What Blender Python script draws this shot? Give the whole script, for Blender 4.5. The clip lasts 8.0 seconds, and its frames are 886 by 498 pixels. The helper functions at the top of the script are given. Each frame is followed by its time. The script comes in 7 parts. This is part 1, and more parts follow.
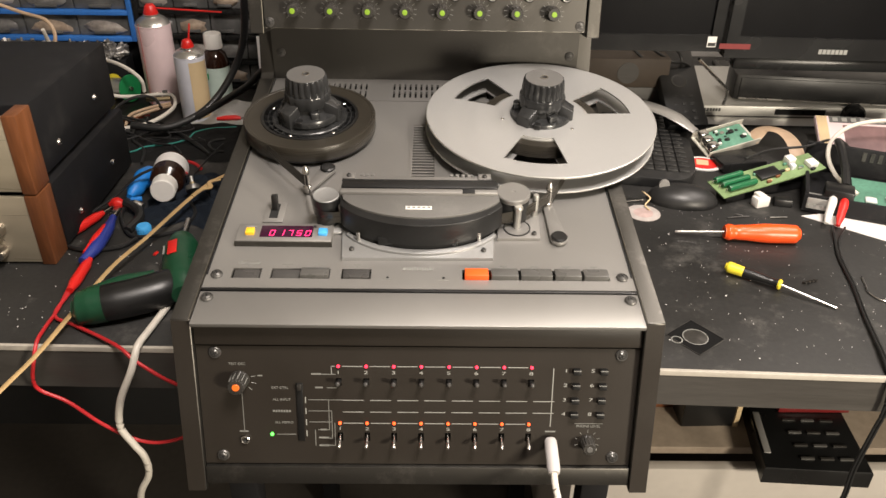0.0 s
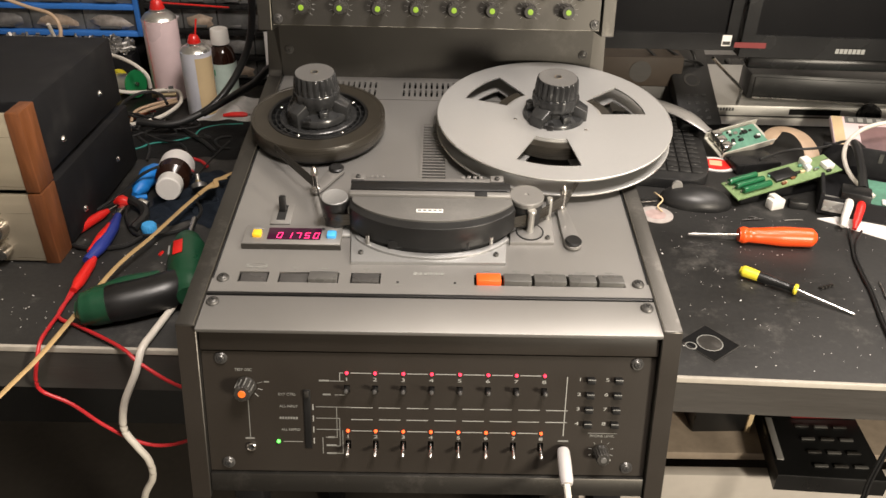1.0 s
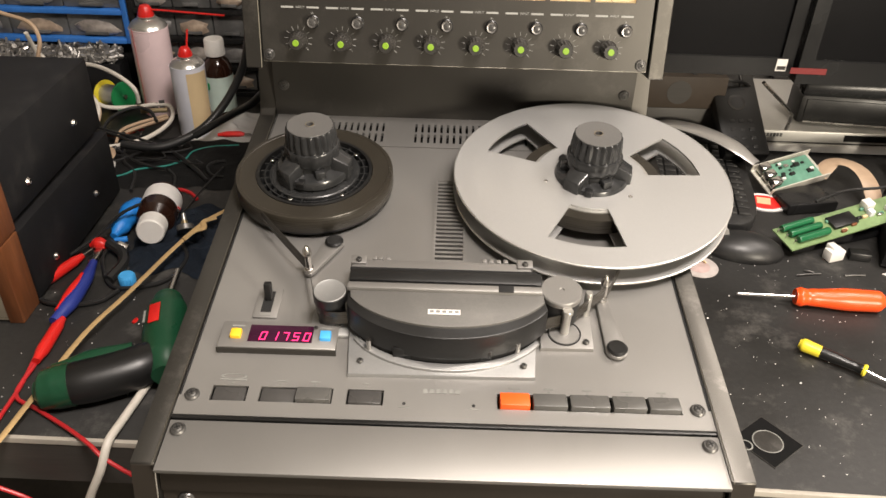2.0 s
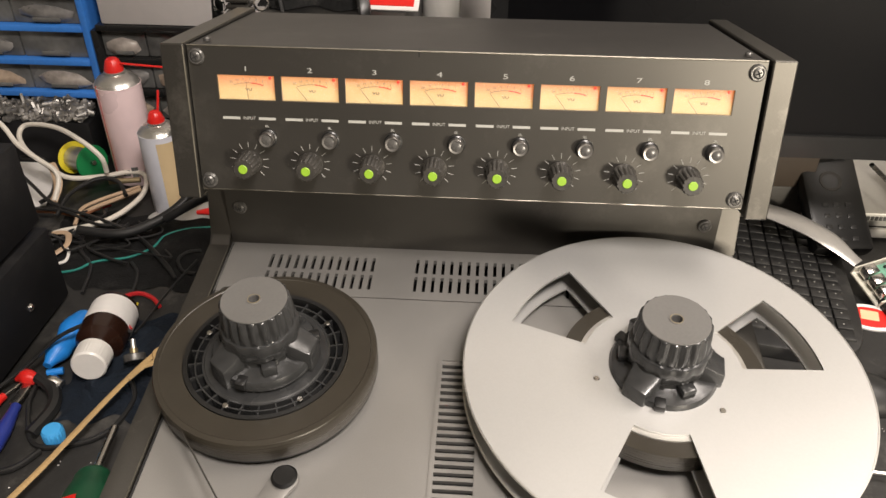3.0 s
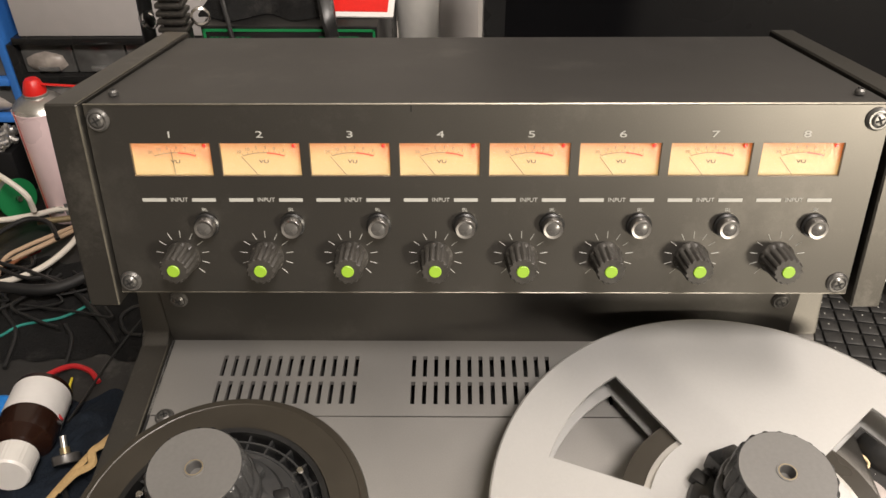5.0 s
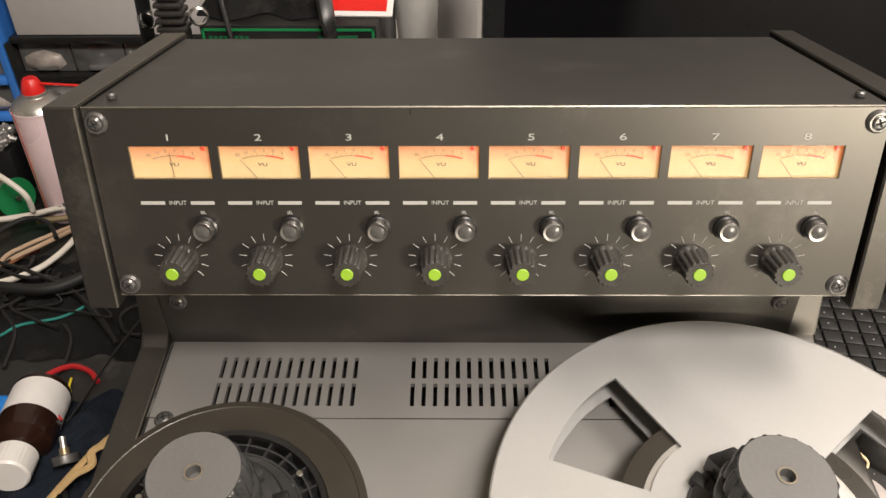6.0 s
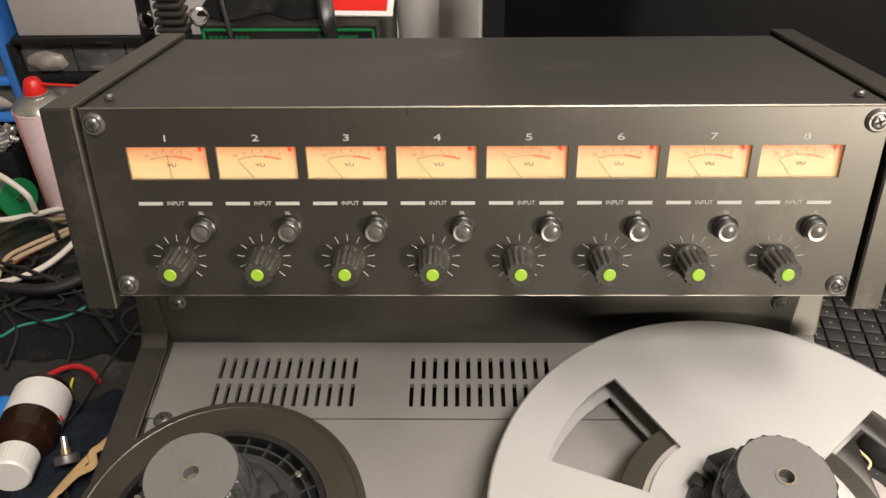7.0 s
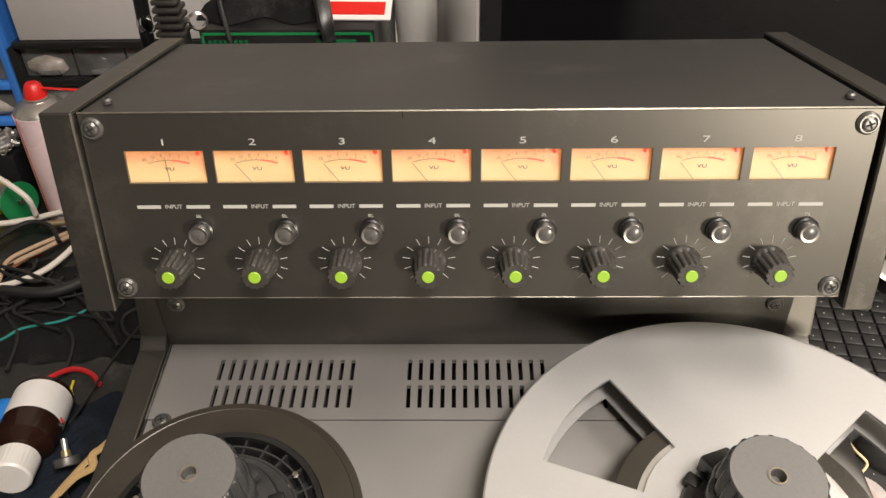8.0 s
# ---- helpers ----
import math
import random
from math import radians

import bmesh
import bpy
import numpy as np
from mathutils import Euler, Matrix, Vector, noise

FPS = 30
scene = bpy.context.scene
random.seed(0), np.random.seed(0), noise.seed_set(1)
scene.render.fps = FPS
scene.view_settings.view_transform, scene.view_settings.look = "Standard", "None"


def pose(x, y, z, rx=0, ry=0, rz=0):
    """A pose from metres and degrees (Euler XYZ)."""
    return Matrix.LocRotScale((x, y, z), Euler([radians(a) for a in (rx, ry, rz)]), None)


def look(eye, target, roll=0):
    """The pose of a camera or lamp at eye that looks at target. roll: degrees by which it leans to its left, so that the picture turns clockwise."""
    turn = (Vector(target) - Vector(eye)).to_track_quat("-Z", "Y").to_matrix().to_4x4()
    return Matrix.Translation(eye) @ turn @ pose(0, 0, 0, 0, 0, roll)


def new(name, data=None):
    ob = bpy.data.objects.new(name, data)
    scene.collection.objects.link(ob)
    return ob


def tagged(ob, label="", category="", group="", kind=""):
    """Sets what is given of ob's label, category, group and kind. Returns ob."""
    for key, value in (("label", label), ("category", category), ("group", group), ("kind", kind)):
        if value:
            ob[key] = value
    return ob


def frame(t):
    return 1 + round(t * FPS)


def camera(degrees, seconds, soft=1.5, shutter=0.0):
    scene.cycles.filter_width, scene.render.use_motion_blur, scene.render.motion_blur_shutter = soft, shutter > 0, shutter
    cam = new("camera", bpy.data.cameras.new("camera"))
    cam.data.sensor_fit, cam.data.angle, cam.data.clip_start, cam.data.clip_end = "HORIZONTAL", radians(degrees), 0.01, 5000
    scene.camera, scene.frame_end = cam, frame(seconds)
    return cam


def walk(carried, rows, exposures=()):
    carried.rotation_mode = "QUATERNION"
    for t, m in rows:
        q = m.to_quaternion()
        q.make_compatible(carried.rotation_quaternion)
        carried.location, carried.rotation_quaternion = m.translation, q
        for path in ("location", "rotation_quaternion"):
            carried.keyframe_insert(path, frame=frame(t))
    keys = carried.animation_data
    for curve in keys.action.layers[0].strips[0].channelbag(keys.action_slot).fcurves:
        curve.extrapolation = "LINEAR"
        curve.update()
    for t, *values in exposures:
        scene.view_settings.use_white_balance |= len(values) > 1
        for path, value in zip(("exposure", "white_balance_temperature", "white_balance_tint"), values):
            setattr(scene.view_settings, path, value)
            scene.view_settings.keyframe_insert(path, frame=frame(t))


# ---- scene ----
cam = camera(59.4, 8.0)
PATH = [
    (0, (0.01, 0.158, 1.314), (0.04, 1.865, 0.273), 1.1),
    (0.5, (0.008, 0.163, 1.312), (0.036, 1.87, 0.271), 1.1),
    (1, (0.004, 0.177, 1.312), (0.022, 1.878, 0.26), 1.3),
    (1.2, (-0.002, 0.185, 1.312), (0.011, 1.882, 0.254), 1.5),
    (2.3, (-0.001, 0.421, 1.336), (-0.047, 2.081, 0.22), 1.6),
    (2.5, (0.019, 0.472, 1.334), (-0.074, 2.145, 0.241), 1.0),
    (3, (0.013, 0.615, 1.332), (-0.091, 2.27, 0.214), 0.4),
    (3.5, (-0.016, 0.716, 1.322), (-0.096, 2.365, 0.193), -0.0),
    (4, (-0.003, 0.751, 1.318), (-0.062, 2.388, 0.17), -0.5),
    (4.5, (-0.014, 0.768, 1.311), (-0.049, 2.397, 0.152), -0.5),
    (6, (-0.014, 0.776, 1.314), (-0.044, 2.395, 0.141), -0.6),
    (6.5, (-0.014, 0.777, 1.314), (-0.048, 2.395, 0.139), -0.7),
    (7, (-0.011, 0.777, 1.314), (-0.051, 2.395, 0.139), -0.9),
    (7.5, (-0.009, 0.776, 1.316), (-0.05, 2.394, 0.14), -1.0),
    (8, (-0.008, 0.774, 1.316), (-0.051, 2.396, 0.146), -1.1),
]
walk(cam, [(t, look(eye, target, roll)) for t, eye, target, roll in PATH],
     exposures=[(0, 0.0), (1.2, 0.0), (2.5, 0.06), (3.0, 0.14), (8.0, 0.14)])

# ---- world and light ----
world = bpy.data.worlds.new("world")
scene.world = world
world.use_nodes = True
world.node_tree.nodes["Background"].inputs[0].default_value = (0.9, 0.85, 0.8, 1)
world.node_tree.nodes["Background"].inputs[1].default_value = 0.02
LAMPS = [((0.36, 0.28, 2.36), 46, 0.5), ((1.15, 1.05, 2.36), 20, 0.7)]
for spot, watts, size in LAMPS:
    lamp = bpy.data.lights.new("ceiling_lamp_light", "AREA")
    lamp.shape, lamp.size, lamp.energy, lamp.color = "DISK", size, watts, (1.0, 0.905, 0.835)
    new("ceiling_lamp_light", lamp).matrix_basis = look(spot, (spot[0], spot[1] + 0.001, 0))
# floor lamp to the right of the camera
LAMP_AT = (1.02, -0.42, 1.16)
lamp = bpy.data.lights.new("floor_lamp_light", "AREA")
lamp.shape, lamp.size, lamp.energy, lamp.color = "DISK", 0.26, 31, (1.0, 0.885, 0.72)
new("floor_lamp_light", lamp).matrix_basis = look(LAMP_AT, (0.15, 1.0, 1.0))

# ---- materials ----
def material(name, base, rough=0.5, metal=0.0, vary=0.12, grain=60.0, stain=6.0, bump=0.05, dust=0.0, streak=None, random_tint=0.0, rough_vary=0.12):
    """A surface with fine grain, broad stains, uneven gloss and fine relief."""
    m = bpy.data.materials.new(name)
    m.use_nodes = True
    t = m.node_tree
    n, l = t.nodes, t.links
    b = n["Principled BSDF"]
    co = n.new("ShaderNodeTexCoord")
    src = co.outputs["Object"]
    if streak:
        mp = n.new("ShaderNodeMapping")
        mp.inputs["Scale"].default_value = streak
        l.new(src, mp.inputs[0])
        src = mp.outputs[0]
    fine, broad = n.new("ShaderNodeTexNoise"), n.new("ShaderNodeTexNoise")
    for tex, sc, de in ((fine, grain, 6), (broad, stain, 4)):
        tex.inputs["Scale"].default_value, tex.inputs["Detail"].default_value = sc, de
        l.new(src, tex.inputs["Vector"])
    add = n.new("ShaderNodeMath")
    add.operation = "ADD"
    l.new(fine.outputs[0], add.inputs[0])
    l.new(broad.outputs[0], add.inputs[1])
    mr = n.new("ShaderNodeMapRange")
    mr.inputs[1].default_value, mr.inputs[2].default_value = 0.6, 1.4
    mr.inputs[3].default_value, mr.inputs[4].default_value = 1 - vary, 1 + vary
    l.new(add.outputs[0], mr.inputs[0])
    mul = n.new("ShaderNodeVectorMath")
    mul.operation = "SCALE"
    mul.inputs[0].default_value = base
    l.new(mr.outputs[0], mul.inputs["Scale"])
    col = mul.outputs[0]
    if random_tint:
        info = n.new("ShaderNodeObjectInfo")
        rr = n.new("ShaderNodeMapRange")
        rr.inputs[3].default_value, rr.inputs[4].default_value = 1 - random_tint, 1 + random_tint
        l.new(info.outputs["Random"], rr.inputs[0])
        m2 = n.new("ShaderNodeVectorMath")
        m2.operation = "SCALE"
        l.new(col, m2.inputs[0])
        l.new(rr.outputs[0], m2.inputs["Scale"])
        col = m2.outputs[0]
    if dust:
        dn = n.new("ShaderNodeTexNoise")
        dn.inputs["Scale"].default_value, dn.inputs["Detail"].default_value = 14, 8
        dn.inputs["Roughness"].default_value = 0.75
        l.new(co.outputs["Object"], dn.inputs["Vector"])
        dr = n.new("ShaderNodeValToRGB")
        dr.color_ramp.elements[0].position, dr.color_ramp.elements[1].position = 0.54, 0.70
        dr.color_ramp.elements[1].color = (dust, dust, dust, 1)
        l.new(dn.outputs[0], dr.inputs[0])
        mix = n.new("ShaderNodeMix")
        mix.data_type = "RGBA"
        mix.inputs["B"].default_value = (0.36, 0.34, 0.31, 1)
        l.new(dr.outputs[0], mix.inputs["Factor"])
        l.new(col, mix.inputs["A"])
        col = mix.outputs["Result"]
    l.new(col, b.inputs["Base Color"])
    b.inputs["Metallic"].default_value = metal
    ro = n.new("ShaderNodeMapRange")
    ro.inputs[1].default_value, ro.inputs[2].default_value = 0.3, 0.7
    ro.inputs[3].default_value, ro.inputs[4].default_value = max(0.03, rough - rough_vary), min(1, rough + rough_vary)
    l.new(broad.outputs[0], ro.inputs[0])
    l.new(ro.outputs[0], b.inputs["Roughness"])
    if bump:
        bp = n.new("ShaderNodeBump")
        bp.inputs["Strength"].default_value, bp.inputs["Distance"].default_value = bump, 0.002
        l.new(fine.outputs[0], bp.inputs["Height"])
        l.new(bp.outputs[0], b.inputs["Normal"])
    return m


def glowing(name, colour, strength):
    m = bpy.data.materials.new(name)
    m.use_nodes = True
    b = m.node_tree.nodes["Principled BSDF"]
    b.inputs["Base Color"].default_value = (*[c * 0.6 for c in colour], 1)
    b.inputs["Emission Color"].default_value = (*colour, 1)
    b.inputs["Emission Strength"].default_value = strength
    return m


def clear(name, colour=(1, 1, 1), rough=0.05):
    m = bpy.data.materials.new(name)
    m.use_nodes = True
    b = m.node_tree.nodes["Principled BSDF"]
    b.inputs["Base Color"].default_value = (*colour, 1)
    b.inputs["Roughness"].default_value = rough
    b.inputs["Transmission Weight"].default_value = 1.0
    b.inputs["IOR"].default_value = 1.3
    return m


DECK = material("deck_paint", (0.275, 0.267, 0.254), 0.45, 0.65, 0.10, 1500, 5, 0.015, dust=0.12, rough_vary=0.07)
PANEL = material("panel_paint", (0.082, 0.078, 0.071), 0.40, 0.85, 0.10, 1500, 5, 0.012, dust=0.10, rough_vary=0.07)
FRONT = material("front_panel_paint", (0.022, 0.0182, 0.0145), 0.50, 0.0, 0.12, 700, 9, 0.05)
HOUSING = material("housing_paint", (0.042, 0.040, 0.038), 0.50, 0.5, 0.10, 1200, 5, 0.015, dust=0.08, rough_vary=0.06)
FRONT.node_tree.nodes["Principled BSDF"].inputs["Specular IOR Level"].default_value = 0.3
CHEEK = material("cheek_paint", (0.078, 0.074, 0.067), 0.40, 0.88, 0.12, 1200, 5, 0.015, dust=0.24, rough_vary=0.08)
BARE = material("bare_metal_edge", (0.15, 0.14, 0.115), 0.4, 0.8, 0.25, 300, 20, 0.05)
# near-black that stands in for shade in gaps, slots, holes and behind panels
SHADE_BLACK = material("shade_black", (0.006, 0.006, 0.006), 0.8, bump=0)
BLACK = material("black_plastic", (0.008, 0.008, 0.008), 0.36, 0, 0.25, 300, 12, 0.05)
KNOB = material("grey_black_plastic", (0.027, 0.025, 0.022), 0.42, 0, 0.3, 300, 40, 0.1, dust=0.15)
ADAPT = material("hub_plastic", (0.024, 0.0245, 0.025), 0.22, 0.1, 0.3, 120, 14, 0.10, dust=0.04)
ADAPT_TOP = material("hub_cap_metal", (0.120, 0.117, 0.112), 0.5, 0.3, 0.1, 500, 10, 0.03)
RUBBER = material("rubber", (0.012, 0.012, 0.012), 0.6, bump=0.1)
TAPE = material("tape_pack", (0.030, 0.026, 0.020), 0.33, 0.2, 0.25, 30, 8, 0.15, streak=(1, 1, 60))
REEL = material("reel_aluminium", (0.42, 0.417, 0.408), 0.40, 0.55, 0.03, 600, 5, 0.02, rough_vary=0.05)
ALU = material("aluminium", (0.55, 0.54, 0.51), 0.35, 0.85, 0.08, 300, 10, 0.04)
PLATE = material("head_plate_metal", (0.30, 0.30, 0.295), 0.45, 0.6, 0.06, 500, 8, 0.03)
STEEL = material("steel", (0.6, 0.58, 0.55), 0.25, 1.0, 0.1, 200, 20, 0.05)
SCREW = material("screw_steel", (0.12, 0.117, 0.112), 0.38, 0.7, 0.3, 300, 60, 0.1, dust=0.2)
INK = material("white_print", (0.29, 0.29, 0.27), 0.6, bump=0, vary=0.1)
INK_DIM = material("worn_white_print", (0.20, 0.20, 0.185), 0.6, bump=0, vary=0.25)
METER_INK = material("faded_meter_print", (0.20, 0.12, 0.055), 0.6, bump=0)
INK_BLACK = material("black_print", (0.02, 0.018, 0.015), 0.6, bump=0)
GREEN_CAP = material("lime_cap", (0.19, 0.33, 0.022), 0.5, vary=0.06, bump=0.02)
ORANGE_CAP = material("orange_cap", (0.85, 0.16, 0.02), 0.45, vary=0.06, bump=0.02)
ORANGE_KEY = material("orange_key", (0.80, 0.10, 0.012), 0.45, vary=0.06, bump=0.02)
YELLOW_KEY = material("yellow_key", (0.80, 0.45, 0.02), 0.45, bump=0.02)
BLUE_KEY = material("blue_key", (0.06, 0.36, 0.75), 0.45, bump=0.02)
KEYCAP = material("smoked_keycap", (0.050, 0.048, 0.046), 0.28, 0, 0.1, 300, 20, 0.03)
KEYLIGHT = material("grey_keycap", (0.078, 0.076, 0.071), 0.3, 0, 0.1, 300, 20, 0.03)
DESK = material("desk_laminate", (0.016, 0.0155, 0.0145), 0.5, 0, 0.35, 160, 5, 0.12, dust=0.15, rough_vary=0.2)
EDGE = material("desk_edge_band", (0.38, 0.35, 0.30), 0.5, 0, 0.12, 120, 12, 0.05)
DESKFRONT = material("bench_front_board", (0.050, 0.046, 0.041), 0.5, 0, 0.2, 90, 7, 0.06, streak=(0.4, 6, 6))
WALL = material("painted_wall", (0.42, 0.40, 0.37), 0.8, 0, 0.06, 120, 3, 0.08)
CEIL = material("white_ceiling", (0.75, 0.72, 0.66), 0.85, 0, 0.04, 120, 3, 0.05)
FLOOR = material("floor_lino", (0.05, 0.043, 0.036), 0.6, 0, 0.2, 60, 4, 0.05)
CREAM = material("cream_laminate", (0.56, 0.52, 0.47), 0.5, 0, 0.06, 60, 4, 0.03)
WOODBOARD = material("chipboard", (0.32, 0.26, 0.20), 0.6, 0, 0.2, 80, 6, 0.08)
WALNUT = material("walnut", (0.15, 0.052, 0.018), 0.45, 0, 0.35, 40, 8, 0.06, streak=(6, 6, 0.6))
BOXBLACK = material("black_crackle", (0.009, 0.009, 0.010), 0.62, 0, 0.2, 900, 8, 0.25, dust=0.03)
BOXBLACK.node_tree.nodes["Principled BSDF"].inputs["Specular IOR Level"].default_value = 0.25
FACE = material("champagne_faceplate", (0.50, 0.44, 0.33), 0.38, 0.6, 0.06, 400, 6, 0.03, streak=(1, 30, 30))
WHITE = material("white_plastic", (0.72, 0.70, 0.66), 0.4, 0, 0.05, 100, 8, 0.03)
PAPER = material("white_paper", (0.70, 0.68, 0.66), 0.75, 0, 0.06, 100, 8, 0.05)
RED = material("red_plastic", (0.62, 0.018, 0.014), 0.35, 0, 0.1, 200, 10, 0.03)
RED_WIRE = material("red_silicone", (0.44, 0.016, 0.02), 0.45, 0, 0.12, 200, 10, 0.03)
ORANGE = material("orange_red_plastic", (0.85, 0.085, 0.012), 0.3, 0, 0.06, 200, 10, 0.02)
YELLOW = material("yellow_plastic", (0.72, 0.60, 0.04), 0.35, 0, 0.06, 200, 10, 0.02)
BLUE = material("blue_plastic", (0.015, 0.20, 0.62), 0.38, 0, 0.1, 200, 10, 0.03)
RACKBLUE = material("blue_rack_plastic", (0.035, 0.17, 0.54), 0.45, 0, 0.12, 200, 8, 0.05, dust=0.06)
NAVY = material("navy_plastic", (0.02, 0.035, 0.22), 0.4, 0, 0.1, 200, 10, 0.03)
CLOTH = material("navy_cloth", (0.012, 0.020, 0.034), 0.95, 0, 0.4, 350, 25, 0.5)
SHEET = material("black_cloth", (0.010, 0.010, 0.010), 0.95, 0, 0.4, 350, 12, 0.4, dust=0.10)
GREEN = material("green_plastic", (0.012, 0.19, 0.06), 0.4, 0, 0.1, 200, 10, 0.03)
DRILLGREEN = material("dark_green_plastic", (0.008, 0.055, 0.025), 0.35, 0, 0.15, 200, 14, 0.04)
PCB = material("circuit_board", (0.17, 0.25, 0.11), 0.45, 0, 0.2, 160, 30, 0.06)
PCB_DARK = material("dark_circuit_board", (0.10, 0.24, 0.17), 0.4, 0, 0.3, 160, 30, 0.06)
GREENCAN = material("green_sleeve", (0.012, 0.11, 0.042), 0.25, 0, 0.1, 200, 10, 0.02)
PINK = material("pink_can_print", (0.84, 0.66, 0.67), 0.38, 0.1, 0.06, 60, 10, 0.02)
BLUEGREY = material("pale_blue_can_print", (0.72, 0.73, 0.80), 0.38, 0.1, 0.06, 60, 10, 0.02)
OCHRE = material("ochre_label", (0.60, 0.46, 0.27), 0.5, 0, 0.06, 60, 10, 0.02)
AMBER = material("amber_bottle", (0.020, 0.008, 0.005), 0.12, 0, 0.1, 60, 10, 0.0)
TWINE = material("twine", (0.40, 0.27, 0.12), 0.8, 0, 0.2, 400, 40, 0.3)
WIRE_WHITE = material("white_cable", (0.62, 0.58, 0.51), 0.45, 0, 0.08, 100, 10, 0.02)
WIRE_BLACK = material("black_cable", (0.012, 0.012, 0.012), 0.4, 0, 0.2, 100, 10, 0.02)
WIRE_TEAL = material("teal_wire", (0.02, 0.19, 0.16), 0.5, 0, 0.1, 100, 10, 0.02)
WIRE_BEIGE = material("beige_wire", (0.42, 0.30, 0.20), 0.5, 0, 0.12, 100, 10, 0.02)
SCREEN = material("monitor_glass", (0.004, 0.004, 0.0045), 0.3, 0, 0.1, 60, 4, 0.0, rough_vary=0.04)
SCREEN.node_tree.nodes["Principled BSDF"].inputs["Specular IOR Level"].default_value = 0.12
BEZEL = material("monitor_bezel", (0.014, 0.014, 0.014), 0.25, 0, 0.1, 100, 8, 0.02)
BEZEL.node_tree.nodes["Principled BSDF"].inputs["Specular IOR Level"].default_value = 0.25
SILVER = material("silver_plastic", (0.42, 0.41, 0.39), 0.35, 0.5, 0.06, 200, 8, 0.02)
GREYBOX = material("grey_cardboard", (0.44, 0.42, 0.41), 0.7, 0, 0.05, 60, 5, 0.03)
KEYBOARD = material("keyboard_black", (0.013, 0.013, 0.013), 0.45, 0, 0.2, 200, 12, 0.04, dust=0.08)
SMOKE = material("smoky_drawer", (0.11, 0.11, 0.107), 0.18, 0, 0.6, 30, 14, 0.08)
BITS = material("metal_bits", (0.27, 0.26, 0.245), 0.35, 0.7, 0.6, 60, 30, 0.1, random_tint=0.5)


def lit_card(name):
    """Cream meter card, its lamps' light put in as a graded glow, most orange at the top."""
    m = glowing(name, (1, 1, 1), 0.50)
    n, l = m.node_tree.nodes, m.node_tree.links
    b = n["Principled BSDF"]
    b.inputs["Base Color"].default_value = (0.12, 0.095, 0.055, 1)
    b.inputs["Roughness"].default_value = 0.6
    co, sep, ns = n.new("ShaderNodeTexCoord"), n.new("ShaderNodeSeparateXYZ"), n.new("ShaderNodeTexNoise")
    ns.inputs["Scale"].default_value = 90
    l.new(co.outputs["Object"], sep.inputs[0])
    l.new(co.outputs["Object"], ns.inputs["Vector"])
    # the painted glow also turns more orange towards the right edge
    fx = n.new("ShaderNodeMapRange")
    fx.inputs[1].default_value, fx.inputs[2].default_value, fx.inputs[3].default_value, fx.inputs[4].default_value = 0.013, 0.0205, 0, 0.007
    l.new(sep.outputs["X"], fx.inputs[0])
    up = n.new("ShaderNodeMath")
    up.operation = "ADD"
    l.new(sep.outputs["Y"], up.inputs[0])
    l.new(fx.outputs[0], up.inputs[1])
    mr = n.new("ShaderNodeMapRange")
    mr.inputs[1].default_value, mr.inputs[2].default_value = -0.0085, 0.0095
    info, shift = n.new("ShaderNodeObjectInfo"), n.new("ShaderNodeMapRange")
    shift.inputs[3].default_value, shift.inputs[4].default_value = -0.10, 0.16
    l.new(info.outputs["Random"], shift.inputs[0])
    own = n.new("ShaderNodeMath")
    own.operation = "ADD"
    l.new(up.outputs[0], mr.inputs[0])
    mix = n.new("ShaderNodeMath")
    mix.operation = "MULTIPLY_ADD"
    mix.inputs[1].default_value, mix.inputs[2].default_value = 0.12, -0.06
    l.new(ns.outputs[0], mix.inputs[0])
    ad = n.new("ShaderNodeMath")
    ad.operation = "ADD"
    l.new(mr.outputs[0], ad.inputs[0])
    l.new(mix.outputs[0], own.inputs[0])
    l.new(shift.outputs[0], own.inputs[1])
    l.new(own.outputs[0], ad.inputs[1])
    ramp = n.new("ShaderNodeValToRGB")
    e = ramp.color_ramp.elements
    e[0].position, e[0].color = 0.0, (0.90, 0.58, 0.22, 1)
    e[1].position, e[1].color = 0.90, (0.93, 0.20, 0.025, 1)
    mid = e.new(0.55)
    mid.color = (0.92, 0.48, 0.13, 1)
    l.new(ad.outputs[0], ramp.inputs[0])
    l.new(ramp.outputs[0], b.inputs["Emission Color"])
    return m


METER = lit_card("meter_lamp_card")
LED_RED = glowing("led_pink_red", (1.0, 0.035, 0.075), 2.6)
LED_ORANGE = glowing("led_orange_red", (1.0, 0.10, 0.02), 2.8)
LED_GREEN = glowing("led_green", (0.12, 1.0, 0.10), 3.0)
DIGIT = glowing("digit_red", (1.0, 0.03, 0.16), 3.0)
LAMPGLASS = glowing("lamp_glass", (1.0, 0.86, 0.70), 3.0)
RED_DOT = material("red_lamp_dot", (0.6, 0.03, 0.02), 0.3, bump=0)
CLEAR = clear("clear_acrylic")
WINDOW_RED = material("display_window", (0.030, 0.004, 0.018), 0.15, bump=0)

# ---- building helpers ----
WHERE = {}


def thing(name, label, category, at=(0, 0, 0), rz=0.0, group="", kind="", m=None):
    """An Empty at a thing's base, that parents its parts."""
    ob = new(name)
    ob.empty_display_size = 0.02
    ob.matrix_basis = m if m is not None else pose(*at, 0, 0, rz)
    WHERE[ob] = ob.matrix_basis.copy()
    return tagged(ob, label, category, group, kind)


